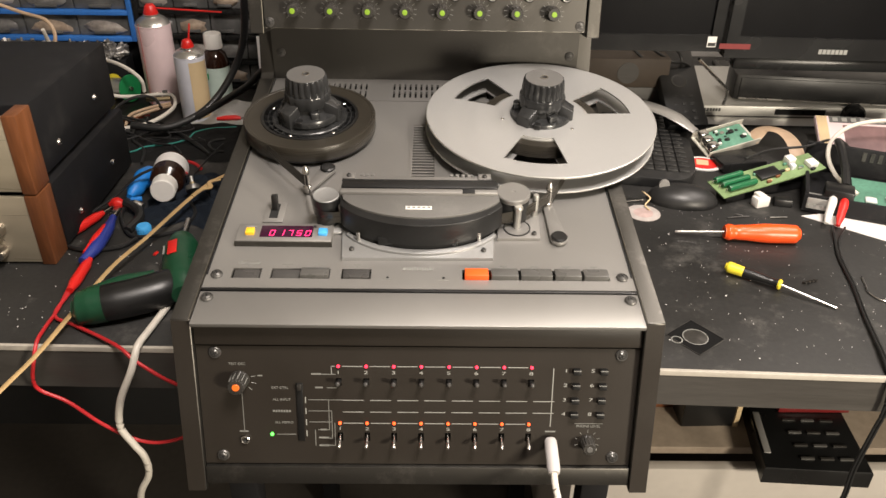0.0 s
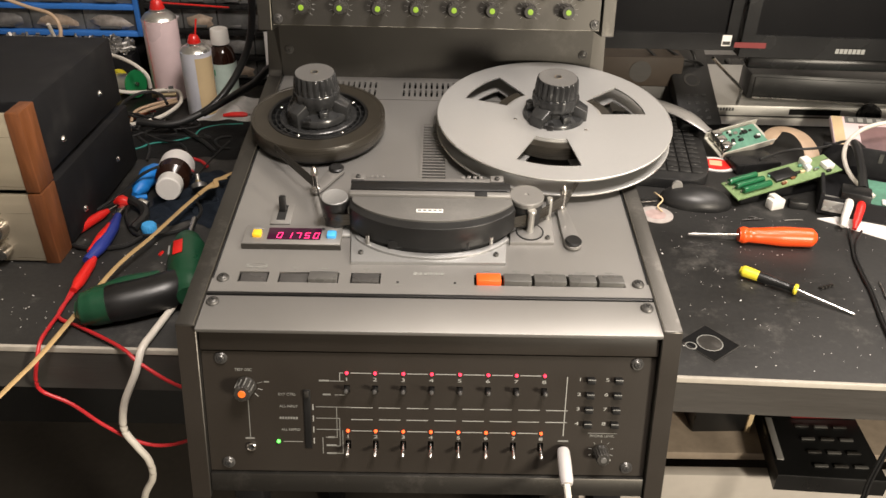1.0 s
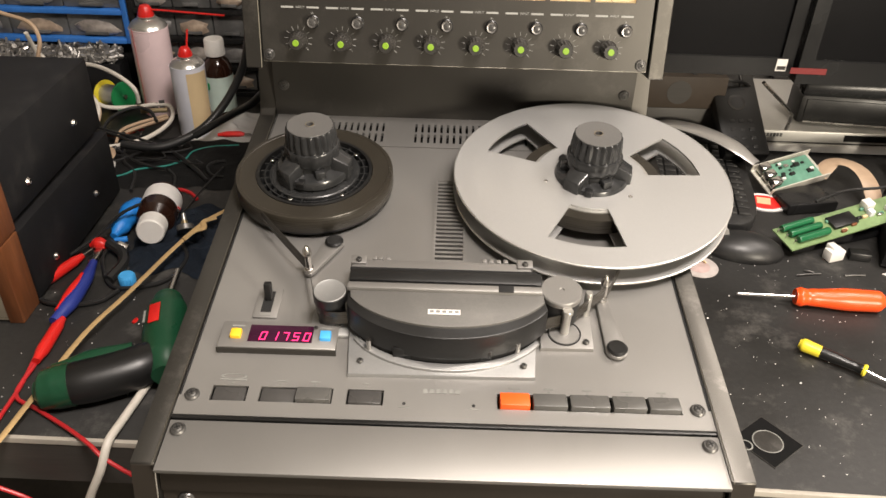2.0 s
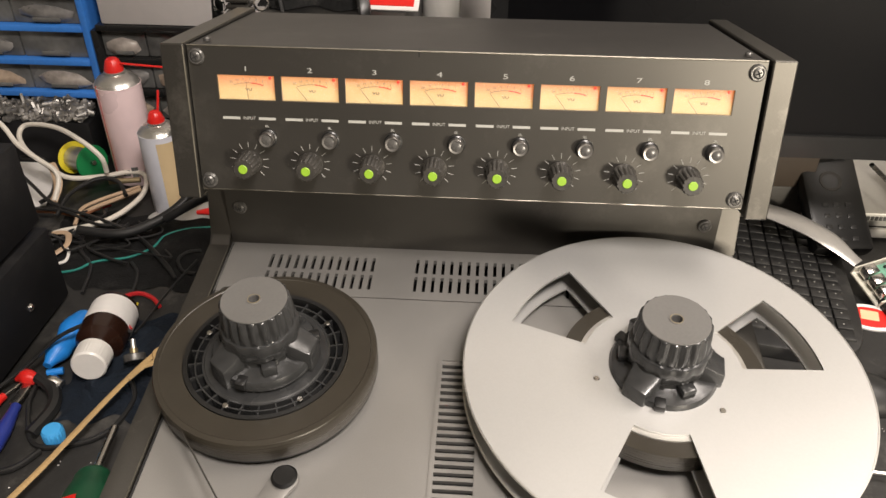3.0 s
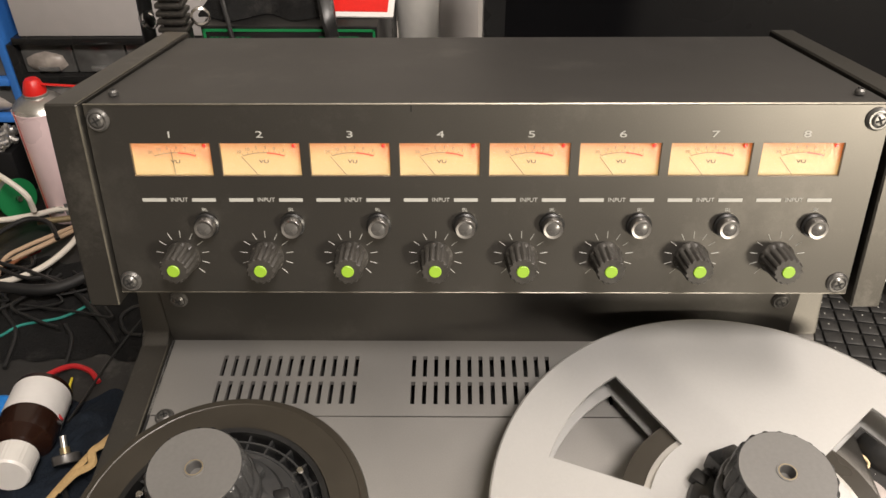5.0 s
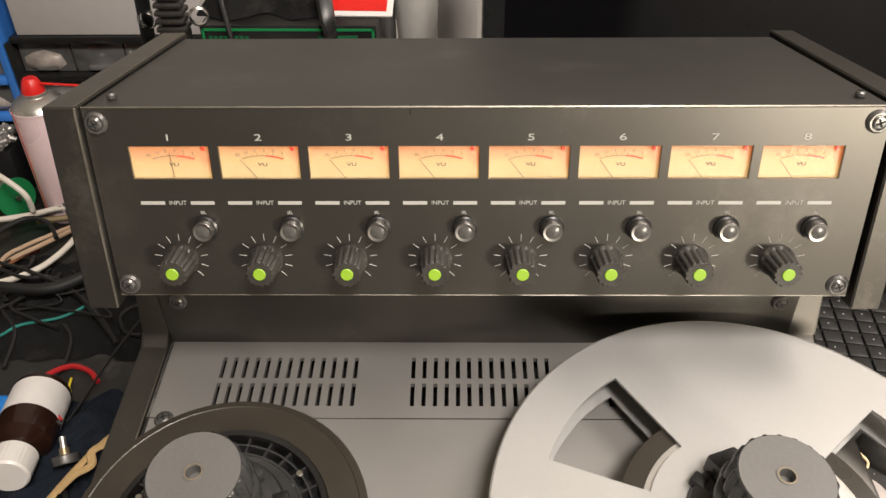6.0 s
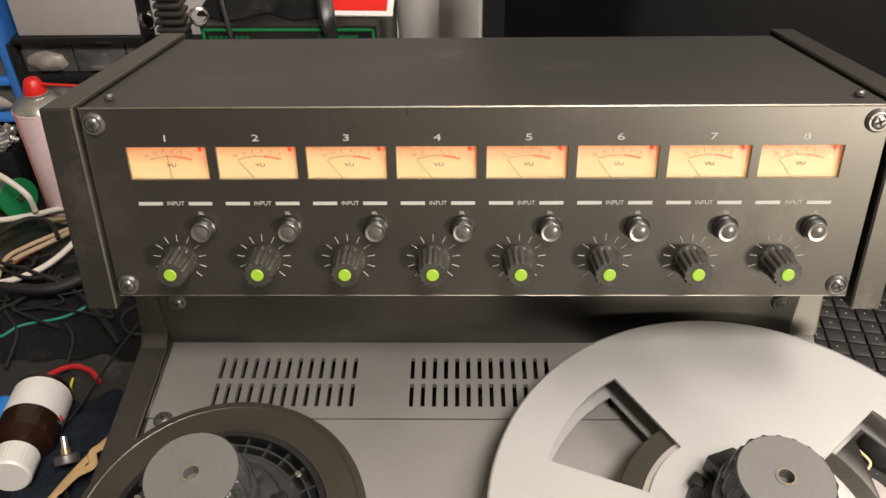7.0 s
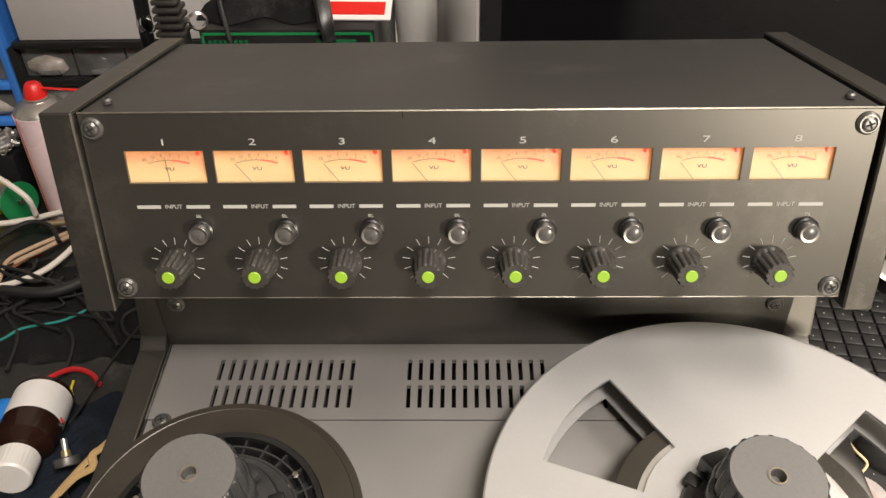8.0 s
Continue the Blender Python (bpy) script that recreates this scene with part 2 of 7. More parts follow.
def mesh_of(name, bm, mat, smooth=35):
    me = bpy.data.meshes.new(name)
    bmesh.ops.recalc_face_normals(bm, faces=bm.faces[:])
    bm.to_mesh(me)
    bm.free()
    for one in (mat if isinstance(mat, (list, tuple)) else [mat]):
        me.materials.append(one)
    if smooth:
        for p in me.polygons:
            p.use_smooth = True
        me.set_sharp_from_angle(angle=radians(smooth))
    return me


def part(name, bm, mat, parent, label="", m=None, local=True):
    """One mesh under a thing or a part. m is a pose in the parent's own frame (or the world's, with local=False)."""
    me = bm if isinstance(bm, bpy.types.Mesh) else mesh_of(name, bm, mat)
    ob = new(name, me)
    m = Matrix() if m is None else m
    where = WHERE[parent] @ m if local else m
    ob.parent = parent
    ob.matrix_parent_inverse = Matrix()
    ob.matrix_basis = WHERE[parent].inverted() @ where
    WHERE[ob] = where
    return tagged(ob, label)


def lone(name, bm, mat, label, category, m=None, group="", kind=""):
    """A thing that is one mesh."""
    ob = new(name, bm if isinstance(bm, bpy.types.Mesh) else mesh_of(name, bm, mat))
    ob.matrix_basis = Matrix() if m is None else m
    WHERE[ob] = ob.matrix_basis.copy()
    return tagged(ob, label, category, group, kind)


def box(x0, x1, y0, y1, z0, z1, bevel=0.0, bm=None, seg=2):
    bm = bm or bmesh.new()
    made = bmesh.ops.create_cube(bm, size=1, matrix=Matrix.LocRotScale(((x0 + x1) / 2, (y0 + y1) / 2, (z0 + z1) / 2), None, (abs(x1 - x0), abs(y1 - y0), abs(z1 - z0))))
    if bevel:
        edges = list({e for v in made["verts"] for e in v.link_edges})
        bmesh.ops.bevel(bm, geom=edges, offset=bevel, segments=seg, profile=0.5, affect="EDGES")
    return bm


def lathe(profile, seg=32, bm=None, m=None, flute=None):
    """Turns a profile of (radius, height) round z. flute: (count, depth, from, to) cuts grooves in that stretch of rows."""
    bm = bm or bmesh.new()
    m = m or Matrix()
    rings = []
    for k, (r, h) in enumerate(profile):
        if r < 1e-6:
            rings.append([bm.verts.new(m @ Vector((0, 0, h)))])
            continue
        ring = []
        for i in range(seg):
            a = 2 * math.pi * i / seg
            rr = r
            if flute and flute[2] <= k <= flute[3]:
                rr = r - flute[1] * (0.5 + 0.5 * math.cos(flute[0] * a)) ** 1.5
            ring.append(bm.verts.new(m @ Vector((rr * math.cos(a), rr * math.sin(a), h))))
        rings.append(ring)
    for a, b in zip(rings, rings[1:]):
        if len(a) == 1 and len(b) == 1:
            continue
        for i in range(seg):
            j = (i + 1) % seg
            if len(a) == 1:
                bm.faces.new((a[0], b[i], b[j]))
            elif len(b) == 1:
                bm.faces.new((a[i], a[j], b[0]))
            else:
                bm.faces.new((a[i], a[j], b[j], b[i]))
    return bm


def disc(r, h0, h1, seg=24, soft=0.0, bm=None, m=None):
    s = min(soft, r * 0.5, abs(h1 - h0) * 0.5)
    prof = [(0, h0), (r, h0), (r, h1), (0, h1)] if not s else [(0, h0), (r - s, h0), (r, h0 + s), (r, h1 - s), (r - s, h1), (0, h1)]
    return lathe(prof, seg, bm, m)


def prism(outline, z0, z1, bm=None, m=None, bevel=0.0):
    """An outline of (x, y) raised from z0 to z1."""
    bm = bm or bmesh.new()
    m = m or Matrix()
    low = [bm.verts.new(m @ Vector((x, y, z0))) for x, y in outline]
    top = [bm.verts.new(m @ Vector((x, y, z1))) for x, y in outline]
    bm.faces.new(low[::-1])
    bm.faces.new(top)
    n = len(outline)
    for i in range(n):
        bm.faces.new((low[i], low[(i + 1) % n], top[(i + 1) % n], top[i]))
    if bevel:
        bm.normal_update()
        edges = [e for e in bm.edges if all(v in top for v in e.verts)]
        bmesh.ops.bevel(bm, geom=edges, offset=bevel, segments=2, profile=0.5, affect="EDGES")
    return bm


def curve_points(pts, n=10):
    """A smooth line through the points."""
    p = [Vector(q) for q in pts]
    p = [2 * p[0] - p[1]] + p + [2 * p[-1] - p[-2]]
    out = []
    for i in range(1, len(p) - 2):
        for k in range(n):
            t = k / n
            out.append(0.5 * (2 * p[i] + (p[i + 1] - p[i - 1]) * t + (2 * p[i - 1] - 5 * p[i] + 4 * p[i + 1] - p[i + 2]) * t * t
                              + (3 * p[i] - p[i - 1] - 3 * p[i + 1] + p[i + 2]) * t ** 3))
    return out + [p[-2]]


def tube(pts, r, seg=8, n=8, bm=None, flat=1.0, radii=None):
    """A cable through the points. flat squashes it; radii gives a radius for each point instead."""
    bm = bm or bmesh.new()
    line = curve_points(pts, n) if len(pts) > 2 else [Vector(q) for q in pts]
    rings = []
    up = Vector((0, 0, 1))
    for i, q in enumerate(line):
        d = (line[min(i + 1, len(line) - 1)] - line[max(i - 1, 0)]).normalized()
        side = d.cross(up)
        if side.length < 0.1:
            side = d.cross(Vector((0, 1, 0.2)))
        side.normalize()
        top = side.cross(d).normalized()
        rr = r
        if radii:
            f = i / (len(line) - 1) * (len(radii) - 1)
            k = min(int(f), len(radii) - 2)
            g = f - k
            g = g * g * (3 - 2 * g)
            rr = radii[k] * (1 - g) + radii[k + 1] * g
        rings.append([bm.verts.new(q + rr * (math.cos(a) * side + flat * math.sin(a) * top)) for a in (2 * math.pi * j / seg for j in range(seg))])
    for a, b in zip(rings, rings[1:]):
        for j in range(seg):
            bm.faces.new((a[j], a[(j + 1) % seg], b[(j + 1) % seg], b[j]))
    bm.faces.new(rings[0][::-1])
    bm.faces.new(rings[-1])
    return bm


def plate(x0, x1, y0, y1, holes, z0, z1):
    """A flat sheet from z0 to z1 with real rectangular holes."""
    q = lambda v: round(v, 6)
    xs = sorted({q(x0), q(x1)} | {q(v) for h in holes for v in h[:2] if x0 < v < x1})
    ys = sorted({q(y0), q(y1)} | {q(v) for h in holes for v in h[2:] if y0 < v < y1})
    gaps = [[any(h[0] - 1e-7 <= (xs[i] + xs[i + 1]) / 2 <= h[1] and h[2] <= (ys[j] + ys[j + 1]) / 2 <= h[3] for h in holes) for j in range(len(ys) - 1)] for i in range(len(xs) - 1)]
    bm = bmesh.new()
    vs = {}

    def vert(i, j, k):
        if (i, j, k) not in vs:
            vs[i, j, k] = bm.verts.new((xs[i], ys[j], (z0, z1)[k]))
        return vs[i, j, k]
    solid = lambda i, j: 0 <= i < len(xs) - 1 and 0 <= j < len(ys) - 1 and not gaps[i][j]
    for i in range(len(xs) - 1):
        for j in range(len(ys) - 1):
            if gaps[i][j]:
                continue
            bm.faces.new([vert(i, j, 1), vert(i + 1, j, 1), vert(i + 1, j + 1, 1), vert(i, j + 1, 1)])
            bm.faces.new([vert(i, j, 0), vert(i, j + 1, 0), vert(i + 1, j + 1, 0), vert(i + 1, j, 0)])
            for (di, dj), (a, b) in (((-1, 0), ((i, j), (i, j + 1))), ((1, 0), ((i + 1, j + 1), (i + 1, j))), ((0, -1), ((i + 1, j), (i, j))), ((0, 1), ((i, j + 1), (i + 1, j + 1)))):
                if not solid(i + di, j + dj):
                    bm.faces.new([vert(*a, 0), vert(*b, 0), vert(*b, 1), vert(*a, 1)])
    return bm


def words(text, size, deep=0.0001):
    """Letters in the built-in font, as a mesh in the xy plane, centred."""
    c = bpy.data.curves.new("words", "FONT")
    c.body, c.size, c.align_x, c.align_y, c.extrude = text, size, "CENTER", "CENTER", deep
    ob = bpy.data.objects.new("words", c)
    scene.collection.objects.link(ob)
    me = bpy.data.meshes.new_from_object(ob.evaluated_get(bpy.context.evaluated_depsgraph_get()))
    bpy.data.objects.remove(ob)
    bpy.data.curves.remove(c)
    return me


def lettering(name, text, size, mat, parent, m, wide=1.0):
    me = words(text, size)
    me.transform(Matrix.Diagonal((wide, 1, 1, 1)))
    me.materials.clear()
    me.materials.append(mat)
    return part(name, me, mat, parent, m=m)


STAND = Matrix.Rotation(radians(90), 4, "X")  # turns a thing drawn in xy with z outwards onto a panel that faces -y


def on_panel(x, u, out=0.0, turn=0.0):
    """A pose on an upright panel: drawn x to the right, y up, z out of the panel."""
    return Matrix.Translation((x, -out, u)) @ STAND @ Matrix.Rotation(radians(turn), 4, "Z")


def screw_mesh(r=0.0042, cup=True):
    bm = bmesh.new()
    if cup:
        lathe([(r * 1.35, 0), (r * 1.35, 0.0008), (r * 1.1, 0.0022), (r * 0.92, 0.0022), (r * 0.9, 0.0012), (0, 0.0012)], 20, bm)
    lathe([(r * 0.85, 0.0005), (r * 0.85, 0.002), (r * 0.6, 0.003), (0, 0.0032)], 16, bm)
    n = len(bm.faces)
    turn = pose(0, 0, 0.0031, 0, 0, 25)
    for a, b in ((0.5, 0.1), (0.1, 0.5)):
        made = bmesh.ops.create_cube(bm, size=1, matrix=turn @ Matrix.Diagonal((2 * a * r, 2 * b * r, 0.0006, 1)))
    bm.faces.ensure_lookup_table()
    for f in bm.faces[n:]:
        f.material_index = 1
    return mesh_of("screw", bm, [SCREW, SHADE_BLACK])


SCREW_ME = screw_mesh()
SCREW_SMALL = screw_mesh(0.0030, False)


def screw(parent, m, small=False):
    return part("screw", SCREW_SMALL if small else SCREW_ME, None, parent, m=m)

# ---- the room ----
def structure(name, bm, mat, label, category):
    return lone(name, bm, mat, label, category, kind="structure")


structure("floor", box(-2.0, 2.2, -1.6, 2.0, -0.1, 0), FLOOR, "dark brown floor under the workbench", "floor")
structure("wall_north", box(-2.0, 2.2, 2.0, 2.12, 0, 2.45), WALL, "plain grey painted wall behind the workbench", "wall")
structure("wall_south", box(-2.0, 2.2, -1.72, -1.6, 0, 2.45), WALL, "plain grey painted wall", "wall")
structure("wall_west", box(-2.12, -2.0, -1.72, 2.12, 0, 2.45), WALL, "plain grey painted wall", "wall")
structure("wall_east", box(2.2, 2.32, -1.72, 2.12, 0, 2.45), WALL, "plain grey painted wall", "wall")
structure("ceiling", box(-2.12, 2.32, -1.72, 2.12, 2.45, 2.55), CEIL, "white painted ceiling", "ceiling")
for spot, watts, size in LAMPS:
    lampthing = thing("ceiling_lamp", "round white ceiling lamp, switched on", "lamp", (spot[0], spot[1], 2.45), group="ceiling lamps")
    part("base", disc(size * 0.55, -0.03, 0, 40, 0.005), WHITE, lampthing)
    part("diffuser", lathe([(0, -0.07), (size * 0.35, -0.066), (size * 0.5, -0.045), (size * 0.52, -0.03)], 40), LAMPGLASS, lampthing, "glowing opal diffuser")

fl = thing("floor_lamp", "black floor lamp with a small white shade, switched on", "lamp", (LAMP_AT[0] + 0.14, LAMP_AT[1] - 0.1, 0))
part("foot", lathe([(0, 0), (0.14, 0), (0.14, 0.012), (0.02, 0.025), (0, 0.025)], 40), BOXBLACK, fl)
part("pole", tube([(0, 0, 0.02), (0, 0, 0.6), (0, 0, 1.10), (-0.02, 0.015, 1.17), (-0.06, 0.04, 1.20)], 0.009, 12), BOXBLACK, fl)
part("shade", lathe([(0.02, 0.09), (0.035, 0.085), (0.085, 0.012), (0.086, 0.010), (0.083, 0.010), (0.033, 0.08), (0.02, 0.083)], 40), WHITE, fl, "white metal shade", m=WHERE[fl].inverted() @ look(LAMP_AT, (0.15, 1.0, 1.0)))

# workbench: two tops beside the recorder, joined behind it
bench = thing("workbench", "black laminate workbench with cream front edge, scratched and stained", "desk", (0, 1.3, 0))
off = WHERE[bench].inverted()


def bench_part(name, bm, mat, label=""):
    bmesh.ops.transform(bm, matrix=off, verts=bm.verts)
    return part(name, bm, mat, bench, label)


bench_part("top", prism([(-1.3, 0.879), (-0.226, 0.8617), (-0.226, 1.33), (0.226, 1.33), (0.226, 0.8325), (1.4, 0.786), (1.4, 1.98), (-1.3, 1.98)], 0.716, 0.75, bevel=0.001), DESK, "black scratched laminate top")
bench_part("edge_band", prism([(-1.3, 0.874), (-0.226, 0.8567), (-0.226, 0.8615), (-1.3, 0.8788)], 0.744, 0.7506, bevel=0.001), EDGE, "cream edge strip")
bench_part("edge_band", prism([(0.226, 0.8275), (1.4, 0.781), (1.4, 0.7858), (0.226, 0.8323)], 0.744, 0.7506, bevel=0.001), EDGE, "cream edge strip")
bench_part("apron", prism([(-1.3, 0.875), (-0.226, 0.8577), (-0.226, 0.88), (-1.3, 0.897)], 0.690, 0.7435), DESKFRONT, "dark brown front board")
bench_part("apron", prism([(0.226, 0.8285), (1.4, 0.782), (1.4, 0.80), (0.226, 0.85)], 0.700, 0.7435), DESKFRONT, "dark brown front board")
bench_part("lower_rail", box(0.226, 1.4, 0.87, 0.9, 0.690, 0.715, 0.002), DESKFRONT)
# added board, near-black, in place of the deep shade under the left-hand top
bench_part("shade_board", box(-1.29, -0.23, 1.25, 1.268, 0.25, 0.7155, 0.001), SHADE_BLACK, "near-black board added to darken the space below the top")
for x in (-1.25, -0.27, 1.3):
    bench_part("leg", box(x - 0.03, x + 0.03, 1.75, 1.81, 0, 0.716, 0.003), BOXBLACK)
bench_part("leg", box(-1.28, -1.22, 0.92, 0.98, 0, 0.69, 0.003), BOXBLACK)

# drawer cabinet below the right-hand top, with an open shelf
cab = thing("drawer_cabinet", "cream laminate drawer cabinet with an open shelf, under the workbench", "cabinet", (0.78, 1.3, 0))
co = WHERE[cab].inverted()


def cab_part(name, bm, mat, label="", parent=None):
    bmesh.ops.transform(bm, matrix=co, verts=bm.verts)
    return part(name, bm, mat, parent or cab, label, local=True) if parent is None else part(name, bm, mat, parent, label, m=WHERE[parent].inverted() @ WHERE[cab])


cab_part("shelf", box(0.232, 1.35, 1.0, 1.5, 0.441, 0.455, 0.001), WOODBOARD, "pale brown shelf board")
cab_part("side", box(0.232, 0.25, 1.0, 1.5, 0.0, 0.441, 0.001), CREAM)
cab_part("back", box(0.232, 1.35, 1.5, 1.515, 0.0, 0.67, 0.001), WOODBOARD)
for x0, x1 in ((0.252, 0.72), (0.724, 1.2)):
    dr = cab_part("drawer_front", box(x0, x1, 0.975, 0.993, 0.20, 0.434, 0.002), CREAM, "cream drawer front")
    bm = tube([(x0 + 0.15, 0.975, 0.333), (x0 + 0.16, 0.955, 0.338), (x0 + 0.19, 0.948, 0.340), (x0 + 0.28, 0.948, 0.340), (x0 + 0.31, 0.955, 0.338), (x0 + 0.32, 0.975, 0.333)], 0.006)
    cab_part("handle", bm, WHITE, "white bow handle", dr)
    cab_part("drawer_front", box(x0, x1, 0.975, 0.993, 0.02, 0.196, 0.002), CREAM, "cream drawer front")

# ---- the tape recorder ----
DECK_M = pose(0, 0.7575, 0.9184, 7.7)
FRONT_M = pose(0, 0.6750, 0.7730, -13.0)
BRIDGE_M = pose(0, 1.0985, 1.0575, -9.4) @ Matrix.Diagonal((1, 1, 1.02, 1))
rec = thing("tape_recorder", "dark grey eight-channel reel-to-reel tape recorder between the bench tops", "tape recorder", (0, 0.95, 0.70))
R0 = WHERE[rec].inverted()
DK, FP = R0 @ DECK_M, R0 @ FRONT_M


def deck_part(name, bm, mat, label="", m=None):
    return part(name, bm, mat, rec, label, m=DK @ (m or Matrix()))


def front_part(name, bm, mat, label="", m=None):
    return part(name, bm, mat, rec, label, m=FP @ (m or Matrix()))


# side cheeks, cut along the deck, the front and the neck
def side_outline():
    return [(0.6985, 0.9110), (0.6614, 0.7405), (1.30, 0.7405), (1.30, 1.04), (1.161, 1.045), (1.1465, 0.9785), (1.1395, 0.9725)]


YZ = Matrix(((0, 0, 1, 0), (1, 0, 0, 0), (0, 1, 0, 0), (0, 0, 0, 1)))
for x0, x1 in ((-0.2145, -0.1975), (0.1975, 0.2145)):
    bm = prism(side_outline(), x0, x1, m=R0 @ YZ)
    bmesh.ops.bevel(bm, geom=bm.edges[:], offset=0.0009, segments=1, affect="EDGES")
    part("side_panel", bm, CHEEK, rec, "dark grey painted side panel with worn edges")
    # near-black strip puts the shade on the grey panel's front face into colour
    edge = prism([(0.6978, 0.9095), (0.6608, 0.7410), (0.6616, 0.7410), (0.6986, 0.9095)], x0 + 0.0006, x1 - 0.0006, m=R0 @ YZ)
    part("front_edge_shade", edge, FRONT, rec, "near-black strip painting the shaded front of the side panel")
# worn bright edge along each side panel
for x in (-0.1978, 0.1978):
    deck_part("worn_edge", tube([(x, -0.0625, 0.0030), (x, 0.393, 0.0030)], 0.00045, 5), BARE)
    deck_part("seam", box(x * 0.991 - 0.0007, x * 0.991 + 0.0007, 0.0, 0.392, 0.0002, 0.0006), SHADE_BLACK)

slots = []
for k in range(13):
    for g in (-0.1605, -0.0410, 0.0785):
        x = g + 0.00695 * k
        slots += [(x, x + 0.0026, 0.3635, 0.3795), (x, x + 0.0026, 0.343, 0.3595)]
rib = [(-0.0125, 0.0125, 0.158 + 0.0058 * k, 0.158 + 0.0058 * k + 0.0030) for k in range(20)]
keys = [(-0.174, -0.147), (-0.138, -0.0835), (-0.073, -0.0455), (0.039, 0.1755)]
key_holes = [(a, b, -0.0042, 0.0098) for a, b in keys]
deck_part("deck_plate", plate(-0.1970, 0.1970, -0.0175, 0.334, rib + key_holes, -0.003, 0.0), DECK, "grey painted metal deck")
deck_part("rear_plate", plate(-0.1970, 0.1970, 0.3346, 0.3975, slots, -0.003, 0.0006), DECK, "grey painted metal with two rows of vent slots")
deck_part("front_strip", box(-0.1970, 0.1970, -0.0645, -0.0225, -0.004, 0.0, 0.0006), DECK, "plain grey metal strip")
deck_part("trim_rail", box(-0.1970, 0.1970, -0.0215, -0.0185, -0.004, 0.0010, 0.0004), BLACK)
# near-black sheet paints the unlit inside seen through the vent slots
deck_part("shade_underlay", box(-0.196, 0.196, -0.060, 0.395, -0.022, -0.019), SHADE_BLACK)
# raised rim round the middle vent
deck_part("vent_rim", plate(-0.0155, 0.0155, 0.152, 0.2775, [(-0.0128, 0.0128, 0.1555, 0.2745)], 0.0001, 0.0012), DECK)
for x, v in ((-0.191, 0.0), (0.191, 0.0), (-0.193, -0.031), (0.193, -0.031), (-0.190, 0.333), (0.188, 0.335)):
    screw(rec, DK @ pose(x * 0.98, v, 0.0003))
# neck behind the deck, below the meter housing
bm = bmesh.new()
box(-0.1970, 0.1970, 1.1460, 1.1495, 0.968, 1.085, bm=bm)
bmesh.ops.transform(bm, matrix=R0, verts=bm.verts)
part("neck_panel", bm, PANEL, rec, "dark grey panel below the meters")
for x in (-0.186, 0.186):
    screw(rec, R0 @ pose(x, 1.1460, 1.006) @ STAND)
bm = box(-0.1970, 0.1970, 1.20, 1.295, 0.725, 1.03)
bmesh.ops.transform(bm, matrix=R0, verts=bm.verts)
part("back_panel", bm, PANEL, rec)

# transport keys
def keycap(x0, x1, mat, name, high=0.0045, label=""):
    bm = box(x0, x1, -0.0038, 0.0094, -0.012, high, 0.0010)
    for v in bm.verts:
        if v.co.z > 0 and v.co.y > 0.003:
            v.co.z -= 0.0018
    return deck_part(name, bm, mat, label)


keycap(-0.1725, -0.1485, KEYCAP, "key", -0.001)
keycap(-0.1370, -0.1115, KEYCAP, "key", -0.001)
keycap(-0.1105, -0.0845, KEYLIGHT, "key", 0.004)
keycap(-0.0715, -0.0470, KEYCAP, "key", 0.002)
keycap(0.0410, 0.0632, ORANGE_KEY, "key", 0.005, "orange record key")
for a, b in ((0.0655, 0.0908), (0.0930, 0.1222), (0.1245, 0.1492), (0.1512, 0.1745)):
    keycap(a, b, KEYLIGHT, "key", 0.005)


def dash(x, v, w, h, mat=INK_DIM, parent=None, m=None, name="print"):
    bm = box(x - w / 2, x + w / 2, v - h / 2, v + h / 2, 0.0002, 0.0004)
    return part(name, bm, mat, parent or rec, m=DK if m is None else m)


for x, w in ((-0.160, 0.020), (-0.124, 0.010), (-0.098, 0.007), (-0.059, 0.006), (0.052, 0.009), (0.078, 0.007), (0.107, 0.007), (0.137, 0.009), (0.163, 0.007)):
    dash(x, 0.0155, w, 0.0012)
    dash(x, 0.0125, 0.0018, 0.0016)
bm = lathe([(0.0034, 0.0002), (0.0034, 0.0004), (0.0027, 0.0004), (0.0027, 0.0002)], 20)
bmesh.ops.scale(bm, vec=(3.0, 0.8, 1), verts=bm.verts)
deck_part("print", bm, INK_DIM, m=pose(-0.160, 0.0185, 0))
for k in range(6):
    dash(-0.0145 + 0.0048 * k, 0.0102, 0.0036, 0.0042, INK_DIM)
for x in (-0.030, 0.0215):
    deck_part("hole", disc(0.0013, 0.0002, 0.0004, 12), SHADE_BLACK, m=pose(x, -0.002, 0))
    dash(x, -0.0052, 0.008, 0.0009)

# counter
deck_part("counter_housing", box(-0.1788, -0.0860, 0.0425, 0.0700, 0.0, 0.0065, 0.0012), DECK, "raised grey counter housing")
deck_part("counter_front", box(-0.1790, -0.0858, 0.0415, 0.0428, 0.0, 0.0055), CHEEK)
win = deck_part("counter_window", box(-0.1560, -0.1055, 0.0485, 0.0660, 0.0062, 0.0069, 0.0002), WINDOW_RED, "dark red display window")
for x0, x1, mat in ((-0.1700, -0.1618, YELLOW_KEY), (-0.0996, -0.0910, BLUE_KEY)):
    deck_part("key", box(x0, x1, 0.0510, 0.0595, 0.005, 0.0100, 0.0008), mat, "small square push button")
    dash((x0 + x1) / 2, 0.0645, 0.010, 0.0016, INK_DIM, m=DK @ pose(0, 0, 0.0064))
SEG = {"0": "abcdef", "1": "bc", "7": "abc", "5": "afgcd", "2": "abged"}


